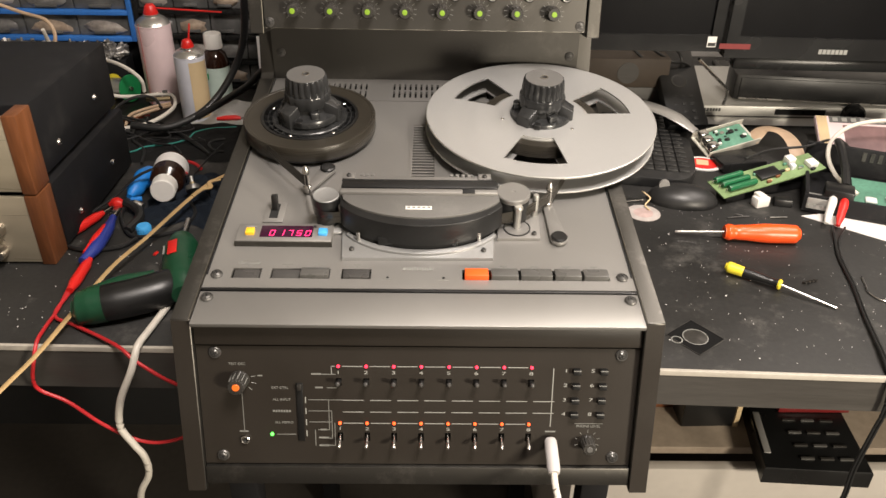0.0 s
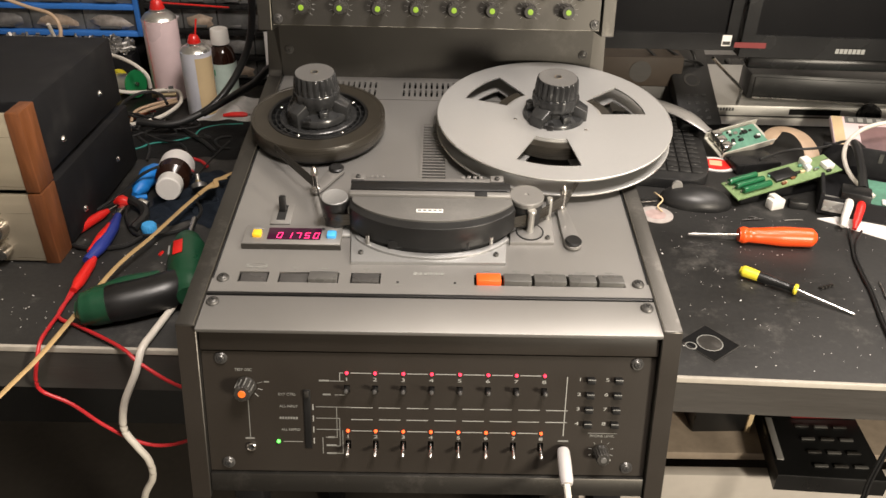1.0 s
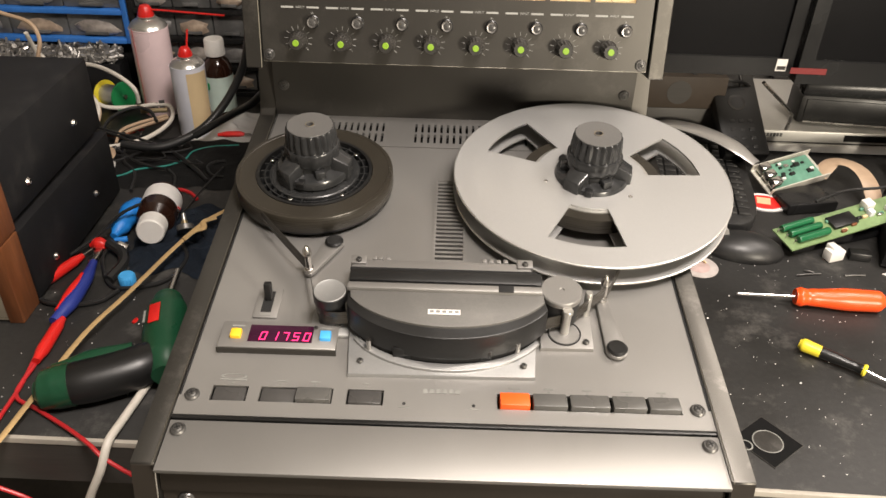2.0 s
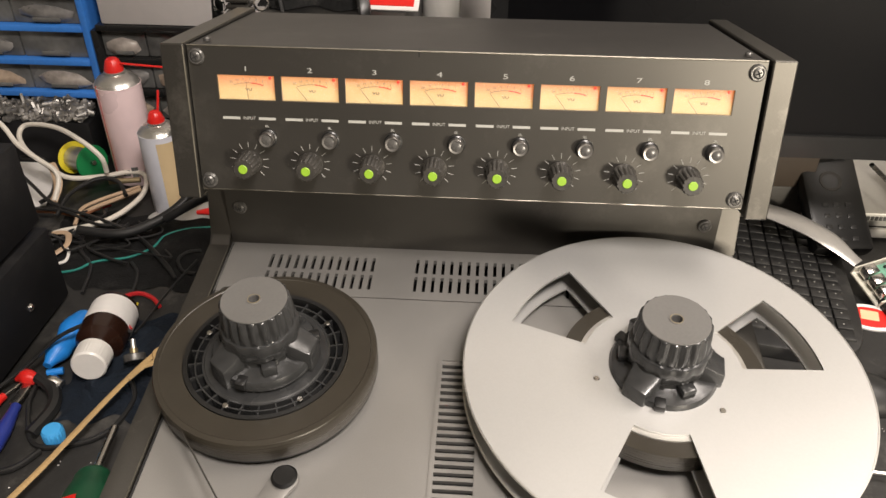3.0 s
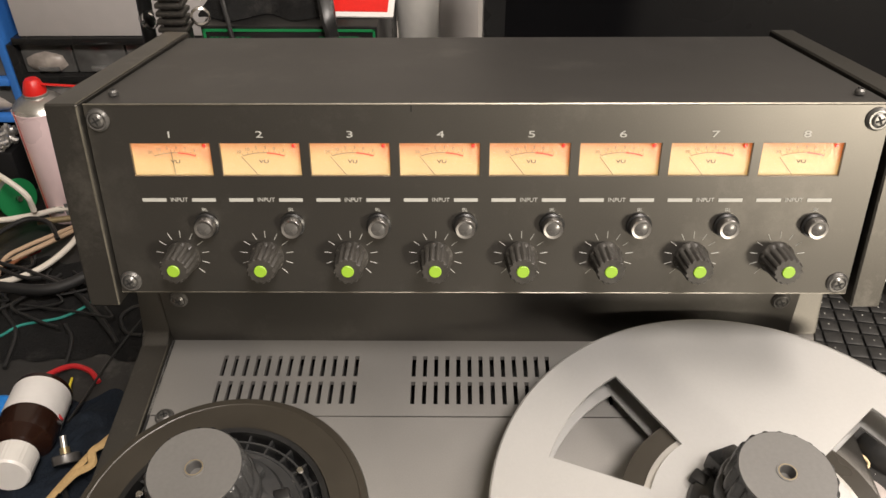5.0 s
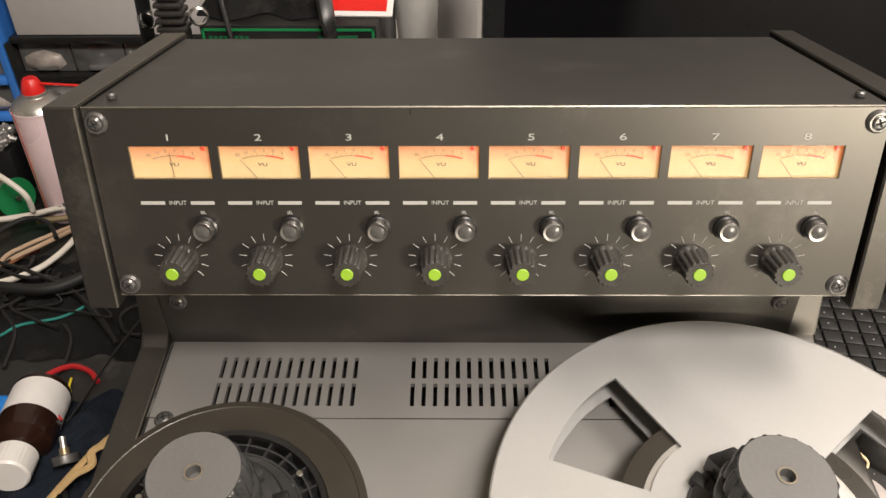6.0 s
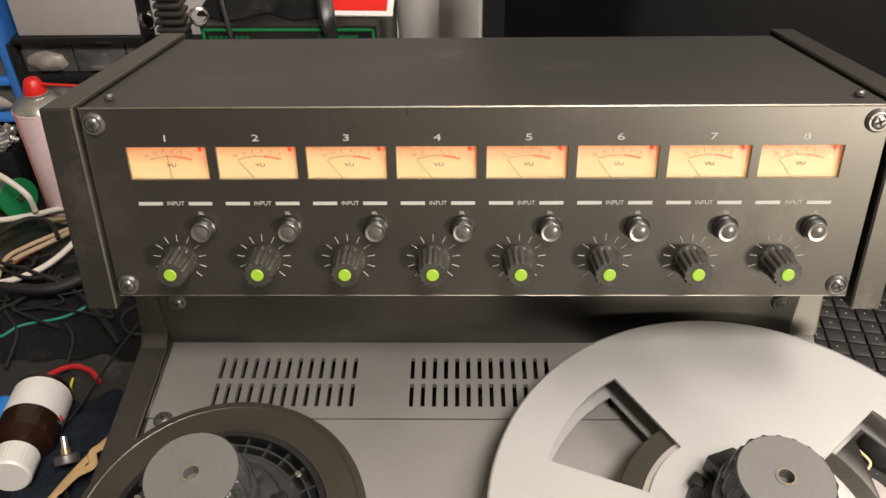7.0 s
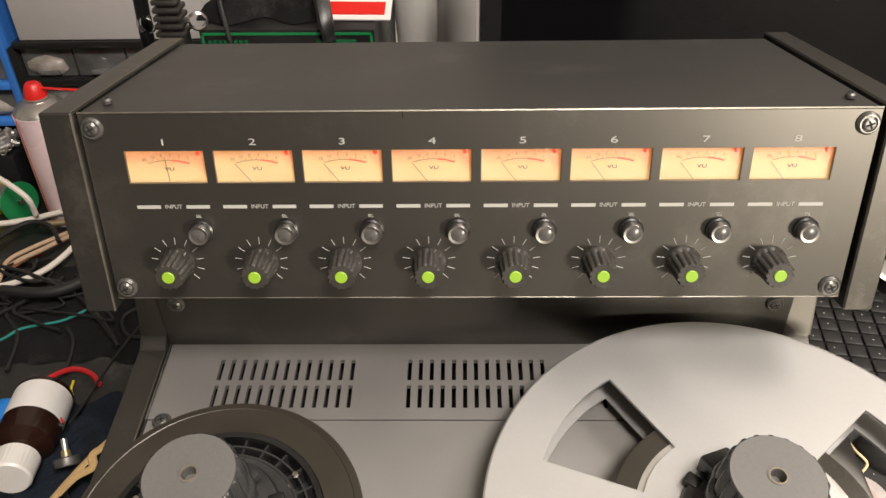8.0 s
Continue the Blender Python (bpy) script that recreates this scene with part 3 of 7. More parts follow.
def digit(ch, x, y, w, h):
    bm = bmesh.new()
    t = 0.0011
    bars = {"a": (0, w, h - t, h), "d": (0, w, 0, t), "g": (0, w, h / 2 - t / 2, h / 2 + t / 2), "f": (0, t, h / 2, h), "b": (w - t, w, h / 2, h),
            "e": (0, t, 0, h / 2), "c": (w - t, w, 0, h / 2)}
    for s in SEG[ch]:
        a, b, c, d = bars[s]
        e = 0.00025
        box(a + e, b - e, c + e, d - e, 0, 0.0002, bm=bm)
    for v in bm.verts:
        v.co.x += 0.14 * v.co.y
    return part("digit", bm, DIGIT, win, m=pose(x, y, 0.00695))


for ch, x in zip("01750", (-0.1475, -0.1385, -0.1300, -0.1215, -0.1130)):
    digit(ch, x, 0.0500, 0.0052, 0.0088)

# lever switch
deck_part("switch_plate", box(-0.1590, -0.1390, 0.0790, 0.1130, 0.0, 0.0018, 0.0005), DECK)
deck_part("switch_slot", box(-0.1535, -0.1450, 0.0850, 0.1090, 0.0016, 0.0021), SHADE_BLACK)
deck_part("switch_lever", box(-0.1525, -0.1460, -0.003, 0.003, 0, 0.017, 0.0015), BLACK, m=pose(0, 0.100, 0.001, -12))
dash(-0.1490, 0.0820, 0.009, 0.0018, m=DK @ pose(0, 0, 0.0018))

# head block
KEYMETAL = material("cover_metal", (0.135, 0.131, 0.123), 0.55, 0.5, 0.08, 900, 8, 0.02, dust=0.1)
deck_part("head_plate", prism([(-0.0745, 0.0215), (0.0685, 0.0235), (0.0755, 0.105), (-0.0815, 0.105)], 0.0, 0.0035, bevel=0.0008), PLATE, "light grey metal head base plate")
for x in (-0.066, 0.060):
    deck_part("screw", SCREW_SMALL, None, m=pose(x, 0.034, 0.0034))
arc = lambda half, v0, v1, n=24: [(half * math.sin(a), v1 + (v0 - v1) * (math.cos(a) - math.cos(1.15)) / (1 - math.cos(1.15))) for a in (1.15 * (2 * i / n - 1) for i in range(n + 1))]
sx = 1 / math.sin(1.15)
deck_part("plate_ridge", prism(arc(0.0735 * sx, 0.0255, 0.0560) + arc(0.0705 * sx, 0.0325, 0.0600)[::-1], 0.0034, 0.0062, bevel=0.0008), PLATE, "raised curved rim of the head plate")
# solid near-black fill puts in the shade below the head cover
deck_part("recess_shade", prism(arc(0.071 * sx, 0.0345, 0.062) + [(0.071, 0.11), (-0.071, 0.11)], 0.0035, 0.016), SHADE_BLACK)
for x in (-0.032, -0.004, 0.026):
    deck_part("tape_head", box(x - 0.009, x + 0.009, 0.0375, 0.05, 0.0036, 0.0150, 0.001), BLACK, "dark head block in shade")
deck_part("tape_guide", disc(0.0022, 0.0036, 0.016, 12), STEEL, m=pose(-0.060, 0.046, 0))
deck_part("tape_guide", disc(0.0022, 0.0036, 0.016, 12), STEEL, m=pose(0.0555, 0.047, 0))
deck_part("head_cover", prism(arc(0.0785 * sx, 0.0335, 0.0665) + [(0.0745, 0.092), (-0.0805, 0.092)], 0.0092, 0.0330, bevel=0.0015), BLACK, "black curved head cover")
deck_part("cover_top", prism(arc(0.0760 * sx, 0.0440, 0.0730) + [(0.0745, 0.0905), (-0.0790, 0.0905)], 0.0330, 0.0352, bevel=0.0006), KEYMETAL, "grey metal cover plate")
badge = deck_part("badge", box(-0.0150, 0.0100, 0.0565, 0.0615, 0.0351, 0.0357, 0.0002), WHITE, "white maker's badge with worn lettering")
for k in range(5):
    part("print", box(-0.0135 + 0.0048 * k, -0.0103 + 0.0048 * k, 0.0577, 0.0604, 0.0357, 0.0358), INK_DIM, badge)
deck_part("cover_rail", box(-0.0795, 0.0745, 0.0800, 0.0870, 0.0335, 0.0385, 0.0012), DECK)
deck_part("cover_notch", box(0.0400, 0.0520, 0.0795, 0.0868, 0.0380, 0.0388, 0.0002), SHADE_BLACK)
deck_part("cover_rail", box(-0.0795, 0.0755, 0.0900, 0.1045, 0.0250, 0.0375, 0.0025), BLACK, "black hinged splice bar")
deck_part("cover_rail", box(-0.0800, 0.0720, 0.1055, 0.1085, 0.0220, 0.0345, 0.0005), SHADE_BLACK)
deck_part("hinge_plate", box(-0.0805, 0.0690, 0.1090, 0.1270, 0.0, 0.0260, 0.0010), DECK, "grey hinge bracket")
for x in (-0.0750, 0.0640):
    deck_part("hinge_ear", box(x - 0.0065, x + 0.0065, 0.1200, 0.1300, 0.02, 0.0280, 0.0006), DECK)
    screw(rec, DK @ pose(x, 0.1235, 0.0275), True)
for x in (-0.062, -0.057, -0.051, 0.030, 0.036, 0.042, 0.048):
    deck_part("hinge_lug", box(x - 0.002, x + 0.002, 0.1265, 0.1310, 0.012, 0.0270, 0.0008), DECK)
deck_part("latch", box(-0.010, -0.006, 0.140, 0.1475, 0.0, 0.0022, 0.0004), SHADE_BLACK)
deck_part("latch", box(0.005, 0.009, 0.140, 0.1475, 0.0, 0.0022, 0.0004), SHADE_BLACK)

# rollers, capstan and tension arms
deck_part("roller_base", box(-0.1095, -0.0780, 0.0600, 0.0900, 0.0, 0.0040, 0.0015), PLATE)
screw(rec, DK @ pose(-0.1045, 0.0650, 0.0040), True)
lr = deck_part("guide_roller", lathe([(0.0112, 0.004), (0.0112, 0.0265), (0.0134, 0.0272), (0.0134, 0.0345), (0.0128, 0.0352), (0, 0.0352)], 36), BLACK, "black guide roller with metal cap", m=pose(-0.0930, 0.0785, 0))
part("cap", lathe([(0.0128, 0.0353), (0.0122, 0.0359), (0.0114, 0.0355), (0, 0.0354)], 36), PLATE, lr)
deck_part("capstan_plate", prism([(0.0745, 0.0535), (0.1165, 0.0545), (0.1190, 0.105), (0.0765, 0.105)], 0.0, 0.0038, bevel=0.001), DECK, "raised capstan plate")
screw(rec, DK @ pose(0.1110, 0.0605, 0.0036), True)
deck_part("capstan_ring", lathe([(0.0135, 0.0038), (0.0135, 0.0046), (0.0125, 0.0046), (0.0125, 0.0038)], 36), SHADE_BLACK, m=pose(0.0945, 0.0700, 0))
deck_part("capstan_bearing", disc(0.0120, 0.0036, 0.0046, 32), DECK, m=pose(0.0945, 0.0700, 0))
deck_part("capstan", lathe([(0.0035, 0.0045), (0.0035, 0.026), (0.0045, 0.0268), (0.0045, 0.029), (0.0038, 0.030), (0, 0.030)], 20), ALU, m=pose(0.0945, 0.0705, 0))
pr = deck_part("pinch_roller", lathe([(0.0150, 0.006), (0.0158, 0.008), (0.0158, 0.0285), (0.0150, 0.030), (0, 0.030)], 40), RUBBER, "black rubber pinch roller with grey cap", m=pose(0.0905, 0.0880, 0))
part("cap", lathe([(0.0165, 0.0298), (0.0168, 0.0306), (0.0168, 0.0342), (0.0160, 0.0352), (0.0022, 0.0352), (0.0018, 0.0345), (0, 0.0345)], 40), DECK, pr)
deck_part("guide_post", lathe([(0.0032, 0.0036), (0.0032, 0.0275), (0.0026, 0.0285), (0, 0.0285)], 16), ALU, m=pose(0.1140, 0.0925, 0))
# tension arms
def arm(pivot, tip, label):
    p, q = Vector(pivot), Vector(tip)
    d = (q - p).normalized()
    s = Vector((-d.y, d.x))
    outline = []
    for c, r, a0 in ((q, 0.0050, -1), (p, 0.0085, 1)):
        for i in range(9):
            a = math.pi * (i / 8 - 0.5)
            e = -a0 * (d * math.cos(a)) + s * math.sin(a) * (1 if a0 < 0 else -1)
            outline.append(tuple(c + r * e))
    a = deck_part("tension_arm", prism(outline, 0.0022, 0.0052, bevel=0.0006), DECK, label)
    part("pivot_cap", disc(0.0082, 0.005, 0.0085, 28, 0.0015), BLACK, a, m=pose(p.x, p.y, 0))
    part("post", lathe([(0.0042, 0.005), (0.0042, 0.0085), (0.0030, 0.0095), (0.0030, 0.0235), (0.0042, 0.0245), (0.0034, 0.0290), (0.0012, 0.0330), (0, 0.0332)], 18), STEEL, a, m=pose(q.x, q.y, 0))
    deck_part("arm_boss", disc(0.006, 0, 0.0024, 16), DECK, m=pose(p.x, p.y, 0))


arm((-0.1035, 0.1710), (-0.1205, 0.1330), "grey tension arm")
arm((0.1345, 0.0535), (0.1295, 0.1080), "grey tension arm")


# tape threaded between the reels
def ribbon(pts, w0=0.0110, w1=0.0237):
    bm = bmesh.new()
    line = [Vector((*q, 0)) for q in pts]
    rows = []
    for i, q in enumerate(line):
        d = (line[min(i + 1, len(line) - 1)] - line[max(i - 1, 0)]).normalized()
        s = Vector((-d.y, d.x, 0)) * 0.00012
        rows.append([bm.verts.new((*(q + k * s).xy, w)) for k, w in ((1, w0), (1, w1), (-1, w1), (-1, w0))])
    for a, b in zip(rows, rows[1:]):
        for j in range(4):
            bm.faces.new((a[j], a[(j + 1) % 4], b[(j + 1) % 4], b[j]))
    return bm


tape_line = [(-0.2040, 0.232), (-0.1245, 0.1320), (-0.1195, 0.1292), (-0.1060, 0.0800), (-0.1030, 0.0725), (-0.0960, 0.0672), (-0.0860, 0.0660)]
tape_line += [(x, 0.0375 + 0.030 * (x / 0.079) ** 2) for x in [-0.078 + 0.0078 * k for k in range(21)]]
tape_line += [(0.0935, 0.0722), (0.1030, 0.0790), (0.1140, 0.0893), (0.1290, 0.1042), (0.1345, 0.1090), (0.150, 0.1420), (0.1945, 0.252)]
lone("recording_tape", ribbon(tape_line), TAPE, "thin dark brown recording tape threaded past the heads", "tape", m=DECK_M)

# ---- front panel of the recorder ----
fholes = []
LX = [-0.0720 + 0.02472 * k for k in range(8)]
for x in LX:
    fholes += [(x - 0.0026, x + 0.0026, 0.0725, 0.0800), (x - 0.0026, x + 0.0026, 0.0150, 0.0245)]
fholes.append((-0.1105, -0.1045, 0.0160, 0.0750))
bm = plate(-0.1970, 0.1970, -0.0087, 0.1112, fholes, 0, 0.002)
bmesh.ops.transform(bm, matrix=Matrix.Translation((0, 0.002, 0)) @ STAND, verts=bm.verts)
front_part("front_panel", bm, FRONT, "near-black front panel with white legends")
# dark sheet in place of the unlit space behind the toggle slots
front_part("shade_backing", box(-0.195, 0.195, 0.012, 0.014, -0.008, 0.11), SHADE_BLACK)
front_part("top_lip", box(-0.1970, 0.1970, -0.0035, 0.010, 0.1135, 0.1360, 0.0010), FRONT, "near-black front lip")
front_part("bottom_rail", box(-0.1970, 0.1970, -0.004, 0.02, -0.0285, -0.0100, 0.0010), CHEEK, "dark grey bottom rail")
front_part("bottom_plate", box(-0.1970, 0.1970, 0.005, 0.50, -0.034, -0.030), SHADE_BLACK)
for x in (-0.1805, 0.1805):
    for u in (0.0, 0.1049):
        screw(rec, FP @ on_panel(x, u))


def fp_bar(x0, x1, u0, u1, mat=INK):
    return front_part("print", box(x0, x1, -0.0003, -0.0001, u0, u1), mat)


for k, x in enumerate(LX):
    for u, mat in ((0.0920, LED_RED), (0.0343, LED_ORANGE)):
        led = front_part("indicator", lathe([(0.0015, 0), (0.0015, 0.0008), (0.0011, 0.0016), (0, 0.0020)], 14), mat, m=on_panel(x, u))
    lettering("print", str(k + 1), 0.0046, INK, rec, FP @ on_panel(x - 0.0002, 0.0857, 0.0001), 1.75)
    lettering("print", str(k + 1), 0.0046, INK, rec, FP @ on_panel(x, 0.0283, 0.0001), 1.75)
    tg = front_part("toggle", lathe([(0.0027, -0.004), (0.0027, 0.003), (0.0019, 0.0045), (0.0019, 0.0075), (0, 0.0076)], 12), BLACK, "black toggle with a grey tip", m=on_panel(x, 0.0765) @ Matrix.Rotation(radians(-14), 4, "X"))
    part("toggle_tip", lathe([(0.0017, 0.0070), (0.0022, 0.0085), (0.0021, 0.0105), (0.0012, 0.0116), (0, 0.0118)], 12), SCREW, tg)
    front_part("toggle", lathe([(0.0012, -0.004), (0.0013, 0.003), (0.0021, 0.0115), (0.0015, 0.0130), (0, 0.0132)], 12), STEEL, "chrome bat lever", m=on_panel(x, 0.0205) @ Matrix.Rotation(radians(24), 4, "X"))
    if k < 7:
        fp_bar(x + 0.0032, x + 0.0215, 0.0916, 0.0923)
        fp_bar(x + 0.0032, x + 0.0215, 0.0339, 0.0346)
    for u in (0.0575, 0.0455):
        fp_bar(x + 0.003, x + 0.0222, u, u + 0.0007, INK)
fp_bar(-0.0785, -0.0750, 0.0916, 0.0923)
fp_bar(-0.0785, -0.0779, 0.0840, 0.0923)
fp_bar(-0.0870, -0.0745, 0.0836, 0.0842, INK_DIM)
fp_bar(-0.0830, -0.0740, 0.0700, 0.0706, INK_DIM)
for a, b, u in ((-0.1000, -0.0690, 0.0578), (-0.1000, -0.0790, 0.0464), (-0.1000, -0.0790, 0.0350)):
    fp_bar(a, b, u, u + 0.0006, INK_DIM)
for x, u0, u1 in ((-0.0820, 0.0270, 0.0580), (-0.0795, 0.0180, 0.0462), (-0.0770, 0.0105, 0.0345)):
    fp_bar(x, x + 0.0006, u0, u1, INK_DIM)
    fp_bar(x - 0.0100, x, u0, u0 + 0.0006, INK_DIM)
fp_bar(-0.0950, -0.0944, 0.0105, 0.0270, INK_DIM)
for x, u, w in ((-0.0920, 0.0842, 0.009), (-0.0900, 0.0706, 0.007), (-0.0870, 0.0274, 0.006), (-0.0870, 0.0190, 0.009), (-0.0870, 0.0108, 0.009)):
    fp_bar(x - w / 2, x + w / 2, u - 0.0008, u + 0.0008, INK_DIM)
lettering("print", "EXT CTRL", 0.0034, INK_DIM, rec, FP @ on_panel(-0.1250, 0.0700, 0.0001))
lettering("print", "ALL INPUT", 0.0034, INK_DIM, rec, FP @ on_panel(-0.1240, 0.0580, 0.0001))
for k in range(7):
    fp_bar(-0.1325 + 0.0024 * k, -0.1308 + 0.0024 * k, 0.0453, 0.0475, INK_DIM)
lettering("print", "ALL REPRO", 0.0034, INK_DIM, rec, FP @ on_panel(-0.1230, 0.0345, 0.0001))
lettering("print", "TEST OSC", 0.0034, INK_DIM, rec, FP @ on_panel(-0.1620, 0.0935, 0.0001))
front_part("slide_switch", box(-0.1106, -0.1044, -0.0012, 0.006, 0.0160, 0.0750, 0.0006), BLACK)
front_part("slide_grip", box(-0.1095, -0.1055, -0.004, 0.004, 0.0690, 0.0745, 0.0006), KNOB)
for u in (0.0578, 0.0464, 0.0350, 0.0235):
    fp_bar(-0.1030, -0.1020, u - 0.003, u + 0.003)
front_part("indicator", lathe([(0.0016, 0), (0.0016, 0.0008), (0.0011, 0.0018), (0, 0.0021)], 14), LED_GREEN, "lit green lamp", m=on_panel(-0.1344, 0.0225))
fp_bar(-0.1300, -0.1125, 0.0220, 0.0226, INK_DIM)
fp_bar(-0.1597, -0.1591, 0.0240, 0.0640, INK_DIM)
fp_bar(0.1205, 0.1213, 0.0320, 0.0915, INK)
front_part("jack_socket", lathe([(0.0042, 0), (0.0042, 0.0022), (0.0034, 0.0028), (0.0026, 0.0024), (0.0024, 0.0004), (0, 0.0004)], 20), STEEL, m=on_panel(-0.1590, 0.0170))
front_part("jack_hole", disc(0.0024, 0.0005, 0.0007, 16), SHADE_BLACK, m=on_panel(-0.1590, 0.0170))
fp_bar(-0.1640, -0.1560, 0.0245, 0.0260, INK_DIM)


def fluted_knob(length, r, count=14):
    """A grooved knob that points out along z, with a coloured end cap."""
    bm = lathe([(r * 1.02, 0), (r * 1.02, length * 0.12), (r * 0.95, length * 0.2), (r * 0.86, length * 0.96), (r * 0.80, length), (0, length)], 72, flute=(count, r * 0.10, 2, 4))
    return mesh_of("knob", bm, KNOB)


def end_cap(length, r, mat):
    return mesh_of("end_cap", lathe([(r, length), (r, length + 0.0005), (r * 0.9, length + 0.0008), (0, length + 0.0008)], 24), mat)


OSC_ME, OSC_CAP = fluted_knob(0.0155, 0.0088), end_cap(0.0155, 0.0033, ORANGE_CAP)
ok = front_part("knob", OSC_ME, None, "grey fluted knob with orange end", m=on_panel(-0.1605, 0.0780))
part("end_cap", OSC_CAP, None, ok, m=pose(0, 0, 0))
for a in (20, 50, 80, 110, 140):
    part("pointer", box(0.0077, 0.0083, -0.0004, 0.0004, 0.003, 0.0135), INK_DIM, ok, m=pose(0, 0, 0, 0, 0, a))
for a in (15, -15, -45):
    c, s_ = math.cos(radians(a)), math.sin(radians(a))
    front_part("print", tube([(-0.1605 + 0.0105 * c, -0.0001, 0.0780 + 0.0105 * s_), (-0.1605 + 0.0150 * c, -0.0001, 0.0780 + 0.0150 * s_)], 0.0003, 4), INK_DIM)
fp_bar(-0.1445, -0.1400, 0.0815, 0.0828, INK_DIM)
pk = front_part("knob", fluted_knob(0.014, 0.0072), None, "black fluted level knob", m=on_panel(0.1560, 0.0165))
part("end_cap", end_cap(0.014, 0.0028, ADAPT_TOP), None, pk)
part("pointer", box(0.0052, 0.0062, -0.0005, 0.0005, 0.002, 0.0140), INK, pk)
for k in range(7):
    a = radians(-20 + k * 220 / 6)
    c, s_ = math.cos(a), math.sin(a)
    front_part("print", tube([(0.1560 + 0.0092 * c, -0.0001, 0.0165 + 0.0092 * s_), (0.1560 + 0.0118 * c, -0.0001, 0.0165 + 0.0118 * s_)], 0.00025, 4), INK_DIM)
lettering("print", "PHONE LEVEL", 0.0036, INK_DIM, rec, FP @ on_panel(0.1560, 0.0325, 0.0001))
fp_bar(0.1430, 0.1690, 0.0352, 0.0356, INK_DIM)
fp_bar(0.1165, 0.1260, 0.0262, 0.0276, INK_DIM)
for i, x in enumerate((0.1415, 0.1655)):
    for k in range(4):
        u = 0.0890 - 0.01465 * k
        front_part("push_button", box(-0.0036, 0.0036, -0.005, 0.001, -0.0024, 0.0028, 0.0006), BLACK, m=pose(x, 0, u))
        front_part("button_edge", box(x - 0.0033, x + 0.0033, -0.0052, -0.0046, u + 0.0020, u + 0.0026), INK_DIM)
        lettering("print", str(4 * i + k + 1), 0.0046, INK, rec, FP @ on_panel(x - 0.0092, u, 0.0001), 1.7)

# jack plug with its cable, hanging from the front panel
plug = thing("headphone_plug", "grey jack plug with cream cable, plugged into the front panel", "plug", m=FRONT_M @ pose(0.1215, -0.002, 0.0195, 118))
part("body", lathe([(0.0048, 0.0), (0.0056, 0.002), (0.0060, 0.010), (0.0060, 0.030), (0.0050, 0.034), (0.0028, 0.0345), (0, 0.034)], 24), GREYBOX, plug)
pi = WHERE[plug].inverted()
bm = tube([(0, 0, 0.030), (0, 0, 0.045), (0.001, 0.001, 0.060), (0.002, 0.006, 0.10), (0.0, 0.02, 0.16)], 0.0030)
part("cable", bm, WIRE_WHITE, plug)

# ---- the meter housing on the recorder's neck ----
brg = thing("meter_bridge", "dark grey meter housing with eight lit meters above the recorder", "meter unit", m=BRIDGE_M)
MX = [-0.1543 + 0.0442 * k for k in range(8)]
bm = plate(-0.1930, 0.1930, -0.0066, 0.0940, [(x - 0.0199, x + 0.0199, 0.0582, 0.0752) for x in MX], 0, 0.002)
bmesh.ops.transform(bm, matrix=Matrix.Translation((0, 0.002, 0)) @ STAND, verts=bm.verts)
part("face_panel", bm, PANEL, brg, "dark grey face panel with worn white legends")
part("panel_edge", tube([(-0.193, 0.0, 0.0942), (0.193, 0.0, 0.0942)], 0.0006, 5), BARE, brg)
part("panel_edge", tube([(-0.193, 0.0003, -0.0067), (0.193, 0.0003, -0.0067)], 0.0005, 5), BARE, brg)
XYZ = Matrix(((0, 0, 1, 0), (1, 0, 0, 0), (0, 1, 0, 0), (0, 0, 0, 1)))
part("housing", prism([(0.0021, 0.0938), (0.0021, 0.090), (0.150, 0.090), (0.150, 0.0), (0.158, 0.0), (0.160, 0.0942)], -0.1928, 0.1928, m=XYZ), HOUSING, brg, "dusty dark grey sheet metal top")
part("underside", box(-0.1925, 0.1925, 0.003, 0.15, -0.0055, -0.0035), PANEL, brg)
# near-black sheet gives the shade behind the meter openings
part("inside", box(-0.1925, 0.1925, 0.016, 0.018, -0.003, 0.089), SHADE_BLACK, brg)
for x0, x1 in ((-0.2102, -0.1940), (0.1950, 0.2105)):
    bm = prism([(-0.0040, 0.0955), (-0.0040, -0.0130), (0.166, -0.0130), (0.1690, 0.0968)], x0, x1, m=XYZ)
    bmesh.ops.bevel(bm, geom=bm.edges[:], offset=0.0009, segments=1, affect="EDGES")
    part("end_cheek", bm, CHEEK, brg, "dark grey end cheek with worn bright edges")
part("worn_edge", tube([(-0.1943, -0.0042, -0.012), (-0.1943, -0.0042, 0.094)], 0.00055, 5), BARE, brg)
part("worn_edge", tube([(-0.1943, -0.0038, 0.0957), (-0.1943, 0.165, 0.0969)], 0.0004, 5), BARE, brg)
for x in (-0.187, 0.187):
    for u in (0.0, 0.0868):
        screw(brg, on_panel(x, u))
    screw(brg, pose(x * 0.985, 0.016, 0.0941), True)
part("notch", box(-0.0355, -0.0349, -0.0002, 0.003, 0.0905, 0.0946), SHADE_BLACK, brg)

IN_KNOB, IN_CAP = fluted_knob(0.0165, 0.0086), end_cap(0.0165, 0.0032, GREEN_CAP)
NICKEL = material("satin_nickel", (0.30, 0.29, 0.28), 0.42, 1.0, 0.1, 400, 20, 0.03)
LENS = material("smoked_lens", (0.06, 0.058, 0.055), 0.30, 0.0, 0.2, 400, 20, 0.03)
RING_ME = mesh_of("socket_ring", lathe([(0.0058, 0), (0.0058, 0.0012), (0.0052, 0.0020), (0.0052, 0.0062), (0.0048, 0.0068), (0.0036, 0.0066), (0.0034, 0.0030), (0, 0.0030)], 28), NICKEL)
